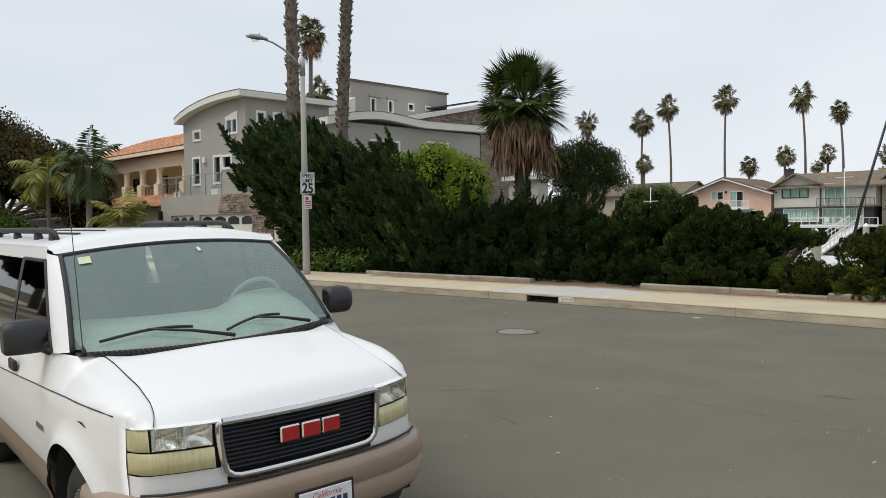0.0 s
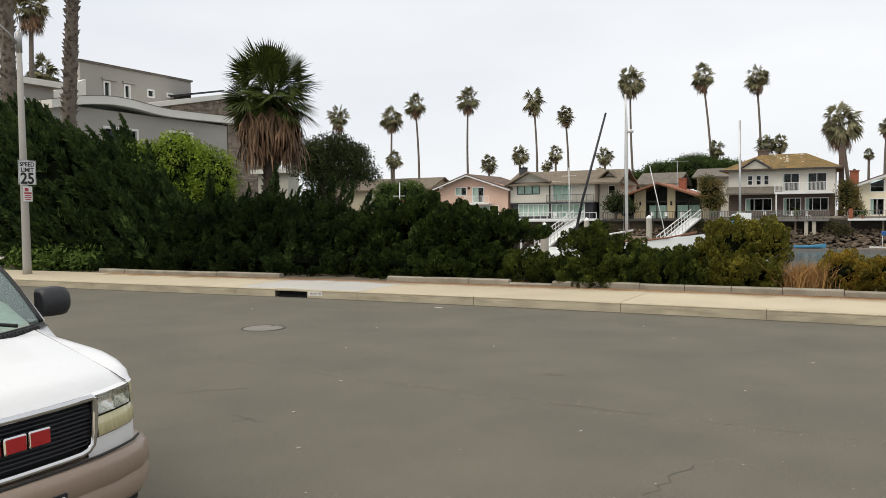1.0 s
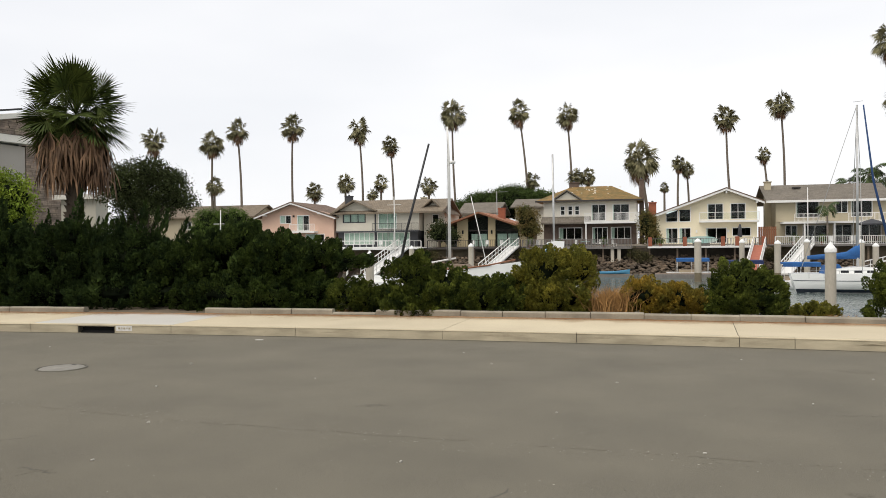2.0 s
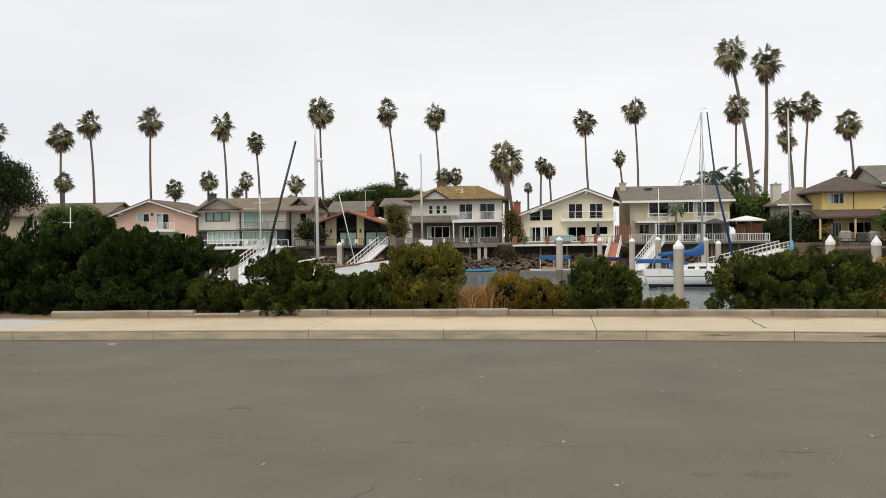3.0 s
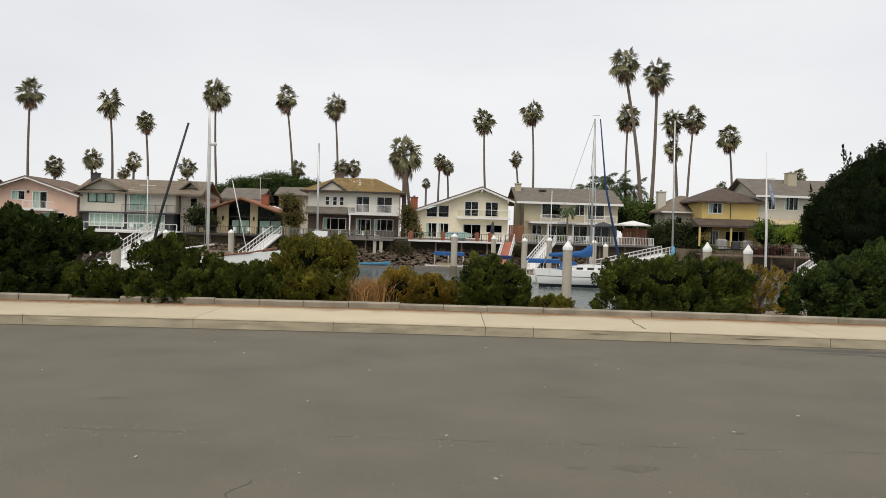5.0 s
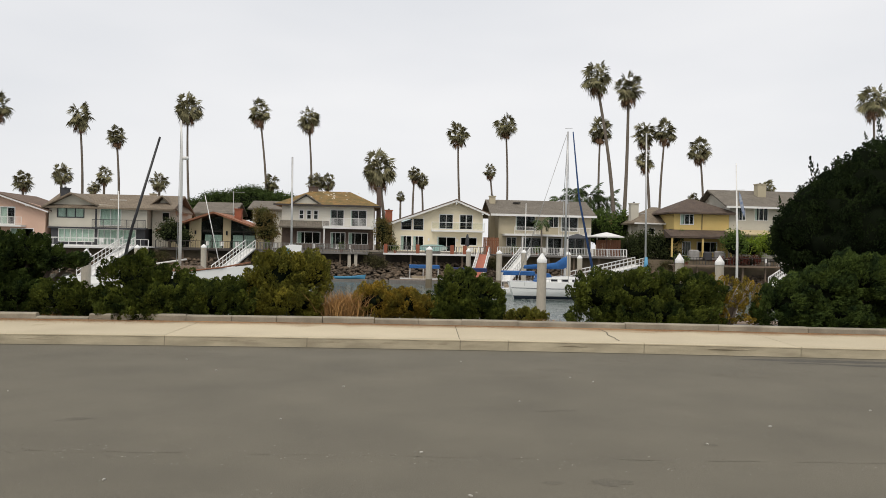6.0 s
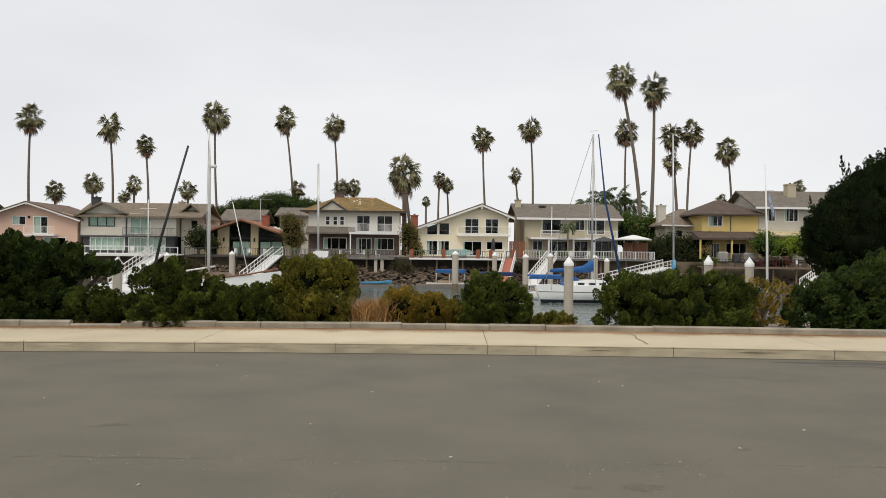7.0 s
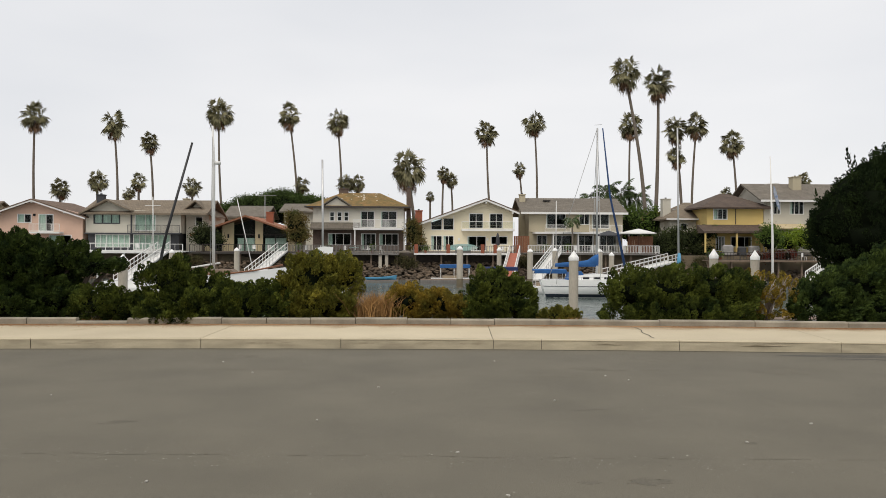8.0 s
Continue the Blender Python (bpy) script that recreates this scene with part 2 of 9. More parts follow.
def strip(name, x0, x1, step, rows, material, parent=None):
    """A ribbon along the kerb: rows of (distance behind the kerb, z)."""
    s = Shape()
    xs = [x0 + i * (x1 - x0) / max(1, round((x1 - x0) / step)) for i in range(max(1, round((x1 - x0) / step)) + 1)]
    v = [(x, kerb_y(x) + q, z) for x in xs for q, z in rows]
    n = len(rows)
    f = [(i * n + k, i * n + k + 1, i * n + n + k + 1, i * n + n + k) for i in range(len(xs) - 1) for k in range(n - 1)]
    s.add(v, f)
    return part(name, s, material, parent)


def solid_strip(s, x0, x1, q0, q1, z0, z1, step=1.5, c=0.02):
    """A kerb-like bar with chamfered top edges, from x0 to x1."""
    n = max(1, round((x1 - x0) / step))
    xs = [x0 + i * (x1 - x0) / n for i in range(n + 1)]
    prof = [(q0, z0), (q0, z1 - c), (q0 + c, z1), (q1 - c, z1), (q1, z1 - c), (q1, z0)]
    m = len(prof)
    v = [(x, kerb_y(x) + q, z) for x in xs for q, z in prof]
    f = [(i * m + k, i * m + (k + 1) % m, i * m + m + (k + 1) % m, i * m + m + k) for i in range(n) for k in range(m)]
    return s.add(v, f + [tuple(range(m)), tuple(n * m + m - 1 - k for k in range(m))])


ground = strip("ground", -900, 900, 20, [(-900, -0.03), (-14, -0.03), (0, -0.12), (1.0, 0.1), (2.5, 0.12), (3.6, 0.1), (5.5, -0.9), (9, -2.3), (13, -3.3), (60, -3.6), (80, -3.6), (85.2, -3.4), (85.8, 0.6), (150, 0.7), (900, 0.7)], SOIL)
tagged(ground, "brown soil bank sloping from the hedge to the water", "ground", kind="structure")
road = strip("road", -120, 120, 2, [(-13.75, 0.0), (-7, 0.05), (-1.5, 0.0), (0.0, -0.042)], ASPHALT)
tagged(road, "worn grey asphalt street with fine cracks and stains", "road", kind="structure")
bed = strip("planting_bed", -40, -5.6, 2, [(2.5, 0.13), (4.0, 0.2), (8.0, 0.1), (10.0, -1.2), (13, -3.3)], SOIL)
tagged(bed, "dark soil bed under the hedge", "ground", kind="structure")
near_walk = part("pavement", Shape().box(-120, 120, -6, 0.85, -0.05, 0.15), WALKWAY)
tagged(near_walk, "pale concrete pavement beside the parked van", "pavement", kind="structure")

WATER_MAT = mat("canal_water", (0.15, 0.185, 0.175), (0.11, 0.14, 0.13), 0.3, 0.08, bump=0.0, spec=0.6)
wnt = WATER_MAT.node_tree
w_b, w_bump, w_wave, w_geo, w_mapping = wnt.nodes["Principled BSDF"], wnt.nodes.new("ShaderNodeBump"), wnt.nodes.new("ShaderNodeTexNoise"), wnt.nodes.new("ShaderNodeNewGeometry"), wnt.nodes.new("ShaderNodeMapping")
w_mapping.inputs["Scale"].default_value = (0.6, 1.0, 1.0)
w_wave.inputs["Scale"].default_value, w_wave.inputs["Detail"].default_value = 1.6, 4.0
w_bump.inputs["Strength"].default_value, w_bump.inputs["Distance"].default_value = 0.6, 0.10
wnt.links.new(w_geo.outputs["Position"], w_mapping.inputs["Vector"])
wnt.links.new(w_mapping.outputs["Vector"], w_wave.inputs["Vector"])
wnt.links.new(w_wave.outputs["Fac"], w_bump.inputs["Height"])
wnt.links.new(w_bump.outputs["Normal"], w_b.inputs["Normal"])
water = part("water", Shape().add([(-400, 20, WATER), (400, 20, WATER), (400, 99.5, WATER), (-400, 99.5, WATER)], [(0, 1, 2, 3)]), WATER_MAT)
tagged(water, "rippled grey-green canal water", "water", kind="structure")

# ---- houses ----
def facade(s, x0, x1, z0, z1, y, holes=(), t=0.22):
    """A wall facing -y with openings (x0, x1, z0, z1) cut right through, added to s."""
    xs = sorted({x0, x1, *[min(max(h[k], x0), x1) for h in holes for k in (0, 1)]})
    zs = sorted({z0, z1, *[min(max(h[k], z0), z1) for h in holes for k in (2, 3)]})
    return s.cells(xs, zs, lambda x, z: not any(h[0] < x < h[1] and h[2] < z < h[3] for h in holes), y, y + t)


def window(parent, x0, x1, z0, z1, y, panes=2, frame=None, w=0.09, curtain=0.0, sill=False, rows=1, side=None, name="window"):
    """A window or glazed door: frame proud of the wall, panes set back, an optional curtain behind. side: turned onto a wall along y."""
    frame = frame or TRIMW
    m = Matrix()
    if side is not None:
        m = Matrix.Translation((side, 0, 0)) @ Matrix.Rotation(radians(90), 4, "Z")
    f = Shape()
    bars = [(x0, x0 + w), (x1 - w, x1)] + [(x0 + (x1 - x0) * k / panes - w * 0.35, x0 + (x1 - x0) * k / panes + w * 0.35) for k in range(1, panes)]
    rails = [(z0, z0 + w), (z1 - w, z1)] + [(z0 + (z1 - z0) * k / rows - w * 0.3, z0 + (z1 - z0) * k / rows + w * 0.3) for k in range(1, rows)]
    f.cells(sorted({v for q in bars for v in q}), sorted({v for q in rails for v in q}), lambda x, z: any(q[0] < x < q[1] for q in bars) or any(q[0] < z < q[1] for q in rails), y - 0.05, y + 0.1, m)
    win = part(name, f, frame, parent)
    for k in range(panes):
        a, b = x0 + (x1 - x0) * k / panes, x0 + (x1 - x0) * (k + 1) / panes
        pane = part("pane", Shape().box(a + w * 0.4, b - w * 0.4, y + 0.03, y + 0.042, z0 + w * 0.8, z1 - w * 0.8, m), WINDOW, win)
        pane.visible_shadow = False
    if curtain:
        n = max(4, int((x1 - x0) * curtain / 0.09))
        v = [(x0 + 0.04 + ((x1 - x0) * curtain - 0.08) * k / n, y + 0.13 + 0.04 * (k % 2), z) for k in range(n + 1) for z in (z0 + 0.03, z1 - 0.03)]
        c = Shape().add([tuple(m @ Vector(p)) for p in v], [(2 * k, 2 * k + 2, 2 * k + 3, 2 * k + 1) for k in range(n)])
        part("curtain", c, CURTAIN, win)
    return win


def roof_slab(prof, a0, a1, t, axis="y"):
    """A roof that follows a profile of (across, z) points, t thick, pushed from a0 to a1."""
    poly = list(prof) + [(a, z - t) for a, z in reversed(prof)]
    return Shape().prism(poly, a0, a1, axis)


def railing(parent, x0, x1, y, z0, h, material, step=0.14, bar=0.02, post=0.05, name="railing", side=None):
    """Posts, two rails and thin bars along x at y, or along y at side."""
    m = None if side is None else Matrix.Translation((side, 0, 0)) @ Matrix.Rotation(radians(90), 4, "Z")
    s = Shape()
    s.box(x0, x1, y - 0.03, y + 0.03, z0 + h - 0.06, z0 + h, m)
    s.box(x0, x1, y - 0.02, y + 0.02, z0 + 0.08, z0 + 0.12, m)
    rail = part(name, s, material, parent)
    b, n = Shape(), max(2, int((x1 - x0) / step))
    for k in range(n + 1):
        a = x0 + (x1 - x0) * k / n
        r = post / 2 if k % 10 == 0 or k == n else bar / 2
        b.box(a - r, a + r, y - r, y + r, z0 if r == post / 2 else z0 + 0.1, z0 + h - 0.05, m)
    tagged(part("infill", b, material, rail), kind="stuff")
    return rail


def shell(parent, x0, x1, y0, y1, z0, z1, material, holes=(), t=0.22, gable=None):
    """Front wall with openings, two side walls, a back wall, and floors inside. gable: points (x, z) of the wall's top."""
    front = facade(Shape(), x0, x1, z0, z1, y0, holes, t)
    if gable:
        part("gable_wall", Shape().prism([(x0, z1 + 0.002), *gable, (x1, z1 + 0.002)], y0, y0 + t), material, parent)
    part("front_wall", front, material, parent)
    for name, a in (("side_wall", x0), ("side_wall", x1 - t)):
        part(name, Shape().box(a, a + t, y0 + t, y1, z0, z1), material, parent)
    part("back_wall", Shape().box(x0 + t, x1 - t, y1 - t, y1, z0, z1), material, parent)
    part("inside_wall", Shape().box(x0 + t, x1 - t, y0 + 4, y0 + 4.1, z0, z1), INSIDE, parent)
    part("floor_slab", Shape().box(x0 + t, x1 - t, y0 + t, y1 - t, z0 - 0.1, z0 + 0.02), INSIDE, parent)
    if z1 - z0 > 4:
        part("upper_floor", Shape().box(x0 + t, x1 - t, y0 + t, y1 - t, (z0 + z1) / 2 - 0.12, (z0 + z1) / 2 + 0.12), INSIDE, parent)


def chimney(parent, x, y, z0, z1, w, material, d=None):
    d = d or w
    c = part("chimney", Shape().box(x - w / 2, x + w / 2, y - d / 2, y + d / 2, z0, z1), material, parent)
    part("chimney_cap", Shape().box(x - w / 2 - 0.08, x + w / 2 + 0.08, y - d / 2 - 0.08, y + d / 2 + 0.08, z1, z1 + 0.12), material, c)
    part("flue", Shape().lathe([(0.14, z1 + 0.12), (0.14, z1 + 0.3), (0.1, z1 + 0.3), (0.1, z1 + 0.12)], 10, (x, y)), CHAR, c)


def roof_mat(name, c1, c2, row=0.3, third=None):
    """Rows of shingles or tiles: a banded relief and tone along the slope, over a blotchy colour."""
    m = mat(name, c1, c2, 1.2, 0.9, bump=0.0, bscale=14, fine=0.25)
    n, l = m.node_tree.nodes, m.node_tree.links
    b = n["Principled BSDF"]
    geo, wave, bump = n.new("ShaderNodeNewGeometry"), n.new("ShaderNodeTexBrick"), n.new("ShaderNodeBump")
    sep, com, add = n.new("ShaderNodeSeparateXYZ"), n.new("ShaderNodeCombineXYZ"), n.new("ShaderNodeMath")
    l.new(geo.outputs["Position"], sep.inputs["Vector"])
    l.new(sep.outputs["X"], add.inputs[0])
    l.new(sep.outputs["Y"], add.inputs[1])
    l.new(add.outputs["Value"], com.inputs["X"])
    l.new(sep.outputs["Z"], com.inputs["Y"])
    l.new(com.outputs["Vector"], wave.inputs["Vector"])
    wave.inputs["Scale"].default_value, wave.inputs["Brick Width"].default_value, wave.inputs["Row Height"].default_value = 1.0, 0.35, row * 0.45
    wave.inputs["Mortar Size"].default_value = 0.02
    wave.inputs["Color1"].default_value, wave.inputs["Color2"].default_value, wave.inputs["Mortar"].default_value = (1.08, 1.08, 1.08, 1), (0.86, 0.86, 0.86, 1), (0.6, 0.6, 0.6, 1)
    mix = n.new("ShaderNodeMix")
    mix.data_type, mix.blend_type = "RGBA", "MULTIPLY"
    mix.inputs["Factor"].default_value = 1.0
    src = b.inputs["Base Color"].links[0].from_socket
    l.new(src, mix.inputs["A"])
    l.new(wave.outputs["Color"], mix.inputs["B"])
    l.new(mix.outputs["Result"], b.inputs["Base Color"])
    bump.inputs["Strength"].default_value, bump.inputs["Distance"].default_value = 0.6, 0.03
    l.new(wave.outputs["Fac"], bump.inputs["Height"])
    bump.invert = True
    l.new(bump.outputs["Normal"], b.inputs["Normal"])
    return m


ROOF_BROWN = roof_mat("brown_shingle", (0.22, 0.145, 0.10), (0.14, 0.095, 0.07))
ROOF_RED = roof_mat("rust_tile", (0.44, 0.19, 0.095), (0.30, 0.12, 0.065))
ROOF_DARK = roof_mat("dark_brown_shingle", (0.135, 0.095, 0.07), (0.085, 0.06, 0.046))
ROOF_GREY = roof_mat("grey_shingle", (0.22, 0.19, 0.15), (0.15, 0.13, 0.105))
ROOF_DUN = roof_mat("dun_shingle", (0.26, 0.205, 0.145), (0.175, 0.14, 0.10))
ROOF_MOSS = roof_mat("mossy_tile", (0.34, 0.19, 0.06), (0.12, 0.105, 0.035))
GUANO = mat("pale_roof_stain", (0.62, 0.58, 0.48), (0.4, 0.35, 0.25), 5, 0.95)
PINK = mat("pink_stucco", (0.68, 0.46, 0.35), (0.61, 0.41, 0.315), 0.5, 0.9, bump=0.2)
GREYW = mat("pale_grey_siding", (0.57, 0.535, 0.45), (0.505, 0.475, 0.40), 0.6, 0.85, bump=0.2)
CHAR = mat("charcoal_siding", (0.05, 0.052, 0.058), (0.035, 0.036, 0.04), 1, 0.7)
CREAM = mat("cream_stucco", (0.83, 0.745, 0.55), (0.74, 0.66, 0.48), 0.5, 0.9, bump=0.2)
BEIGE = mat("beige_stucco", (0.49, 0.43, 0.305), (0.43, 0.375, 0.265), 0.5, 0.9, bump=0.2)
YELLOW = mat("yellow_stucco", (0.68, 0.50, 0.19), (0.60, 0.44, 0.165), 0.5, 0.9, bump=0.2)
SIDING = mat("white_clapboard", (0.76, 0.72, 0.62), (0.64, 0.60, 0.52), 0.6, 0.8, streak=(0.3, 0.3, 5))
TAN = mat("tan_panel", (0.56, 0.46, 0.28), (0.48, 0.39, 0.24), 0.6, 0.85)
WOOD = mat("weathered_wood", (0.22, 0.16, 0.11), (0.14, 0.10, 0.075), 1.5, 0.85, bump=0.3, streak=(1, 1, 4))
REDWOOD = mat("red_fence_wood", (0.28, 0.12, 0.06), (0.19, 0.08, 0.045), 1.5, 0.8, streak=(5, 5, 0.5))
DECKG = mat("grey_deck_wood", (0.20, 0.185, 0.17), (0.13, 0.12, 0.11), 2, 0.85, streak=(4, 1, 1))


def pink_house():
    h = thing("house", "pink stucco two-storey house with a brown gabled roof", "house", pose(0, 103, 0))
    x0, x1, g = -54.3, -43.2, 0.9
    holes = [(-51.5, -49.7, 4.4, 5.75), (-48.8, -46.9, 3.3, 5.75), (-52, -49.6, 1.1, 2.9), (-47.5, -44.6, 1.0, 2.9)]
    shell(h, x0, x1, 0, 11, g, 5.6, PINK, [(a, b, c, min(d, 5.59)) for a, b, c, d in holes], gable=[(-49.3, 7.25)])
    for a, b, c, d in holes:
        window(h, a, b, c, min(d, 5.59), 0, 2, curtain=0.5)
    part("roof", roof_slab([(-55.4, 5.35), (-49.3, 7.5), (-42.4, 5.2)], -1.06, 11.5, 0.13), ROOF_BROWN, h)
    part("fascia", roof_slab([(-55.3, 5.25), (-49.3, 7.364), (-42.5, 5.1)], -1.02, -0.9, 0.2), TRIMW, h)
    for x, z in ((-53.6, 5.6), (-49.3, 7.1), (-45.2, 5.75)):
        part("bracket", Shape().beam((x, -0.95, z), (x, 0.1, z), 0.16, 0.2), TRIMW, h)
    part("balcony", Shape().box(-49.4, -45.6, -1.3, 0, 3.05, 3.3), TRIMW, h)
    railing(h, -49.4, -45.6, -1.27, 3.3, 1.0, TRIMW)
    part("wall_lamp", Shape().box(-49.45, -49.2, -0.12, 0, 5.3, 5.6), BLACK, h)
    return h


def grey_house():
    h = thing("house", "pale grey two-storey house with charcoal ground floor and glass doors", "house", pose(0, 103, 0))
    g = 0.9
    up = [(-41.8, -38.4, 4.35, 5.65), (-36.5, -33.8, 3.45, 5.65)]
    shell(h, -42.8, -30.6, 0, 11, 3.15, 5.8, GREYW, [(a, b, c, d) for a, b, c, d in up], gable=[(-39.9, 7.3), (-37.1, 6.2)])
    window(h, *up[0], 0, 3, CHAR, 0.12, curtain=0.98)
    window(h, *up[1], 0, 2, curtain=1.0)
    lo = [(-41.7, -37.2, 1.3, 3.0), (-36.8, -32.0, 1.0, 3.0)]
    shell(h, -42.6, -30.9, 0.25, 11, g, 3.15, CHAR, lo)
    window(h, *lo[0], 0.25, 6, curtain=1.0)
    window(h, *lo[1], 0.25, 6, curtain=1.0)
    part("band", Shape().box(-42.9, -30.5, -0.12, 0.22, 3.02, 3.2), CHAR, h)
    part("corner_board", Shape().box(-37.05, -36.85, -0.06, -0.002, 3.2, 6.0), CHAR, h)
    # right-hand block with its gable to the water
    shell(h, -30.4, -27.4, 1.6, 10, g, 5.7, GREYW, [(-29.2, -28.2, 4.2, 5.4)], gable=[(-29.0, 7.2)])
    window(h, -29.2, -28.2, 4.2, 5.4, 1.6, 1)
    part("roof", roof_slab([(-0.8, 5.75), (4.5, 7.7), (10.5, 5.4)], -43.3, -27.0, 0.22, "x"), ROOF_DUN, h)
    part("roof_gable", roof_slab([(-43.6, 5.55), (-39.9, 7.55), (-36.6, 6.1)], -0.9, 4.5, 0.2), ROOF_DUN, h)
    part("roof_gable", roof_slab([(-30.9, 6.0), (-29.0, 7.55), (-26.8, 5.5)], 0.7, 8, 0.2), ROOF_DUN, h)
    part("balcony", Shape().box(-37.0, -30.4, -1.2, -0.1, 3.05, 3.22), CHAR, h)
    railing(h, -37.0, -30.4, -1.17, 3.22, 1.0, CHAR)
    chimney(h, -42.0, 3.0, 6.0, 8.2, 0.9, CHAR)
    chimney(h, -31.6, 6.0, 6.0, 7.9, 0.8, BEIGE)
    return h


def aframe_house():
    h = thing("house", "low tan house with dark glass gable and rust tile roof", "house", pose(0, 104, 0))
    g = 0.9
    for a, b in ((-28.0, -26.9), (-25.5, -24.0), (-21.2, -20.2), (-16.9, -16.2)):
        top = lambda x: 3.2 + (5.3 - 3.2) * (1 - abs(x + 22.2) / 6.2)
        part("wall_pier", Shape().prism([(a, g), (b, g), (b, top(b)), (a, top(a))], 0, 0.25), TAN, h)
    part("side_wall", Shape().box(-28.2, -28.0, 0, 10, g, 3.3), TAN, h)
    part("side_wall", Shape().box(-16.2, -16.0, 0, 10, g, 3.3), TAN, h)
    part("back_wall", Shape().box(-28, -16.2, 9.8, 10, g, 3.3), TAN, h)
    part("inside_wall", Shape().prism([(-28, g), (-16.2, g), (-16.2, 3.3), (-22.2, 5.2), (-28, 3.2)], 3.5, 3.6), INSIDE, h)
    for a, b in ((-26.9, -25.5), (-24.0, -21.2), (-20.2, -16.9)):
        t = lambda x: 3.05 + 2.1 * (1 - abs(x + 22.2) / 6.2)
        f = Shape()
        f.box(a, b, 0.05, 0.17, 3.0, 3.14).box((a + b) / 2 - 0.06, (a + b) / 2 + 0.06, 0.05, 0.17, g, 3.0)
        w = part("window", f, DARKWOOD, h)
        part("pane", Shape().prism([(a, g + 0.05), (b, g + 0.05), (b, t(b)), ((-22.2 if a < -22.2 < b else b - 0.01), t(-22.2) if a < -22.2 < b else t(b - 0.01)), (a, t(a))], 0.1, 0.112), WINDOW, w)
    for a, b in ((-23.6, -21.4), (-20.0, -17.2)):
        v = [(a + (b - a) * k / 20, 0.45 + 0.05 * (k % 2), z) for k in range(21) for z in (g, 2.6)]
        part("curtain", Shape().add(v, [(2 * k, 2 * k + 2, 2 * k + 3, 2 * k + 1) for k in range(20)]), CURTAIN, h)
    part("roof", roof_slab([(-29.2, 3.05), (-22.2, 5.55), (-15.2, 3.1)], -1.4, 10.5, 0.2), ROOF_RED, h)
    part("fascia", roof_slab([(-29.3, 3.06), (-22.2, 5.58), (-15.1, 3.11)], -1.52, -1.4, 0.24), REDWOOD, h)
    chimney(h, -20.0, 4.0, 4.6, 6.1, 0.9, BRICK)
    for x in (-24.7, -20.7):
        part("wall_lamp", Shape().box(x - 0.1, x + 0.1, -0.14, 0, 2.6, 3.1), BLACK, h)
    return h


def hip(s, x0, x1, y0, y1, z0, z1, inset=None):
    """A hipped roof solid."""
    d = (y1 - y0) / 2 if inset is None else inset
    ym = (y0 + y1) / 2
    v = [(x0, y0, z0), (x1, y0, z0), (x1, y1, z0), (x0, y1, z0), (x0 + d, ym, z1), (x1 - d, ym, z1), (x0, y0, z0 - 0.2), (x1, y0, z0 - 0.2), (x1, y1, z0 - 0.2), (x0, y1, z0 - 0.2)]
    return s.add(v, [(0, 1, 5, 4), (1, 2, 5), (2, 3, 4, 5), (3, 0, 4), (6, 7, 1, 0), (7, 8, 2, 1), (8, 9, 3, 2), (9, 6, 0, 3), (9, 8, 7, 6)])


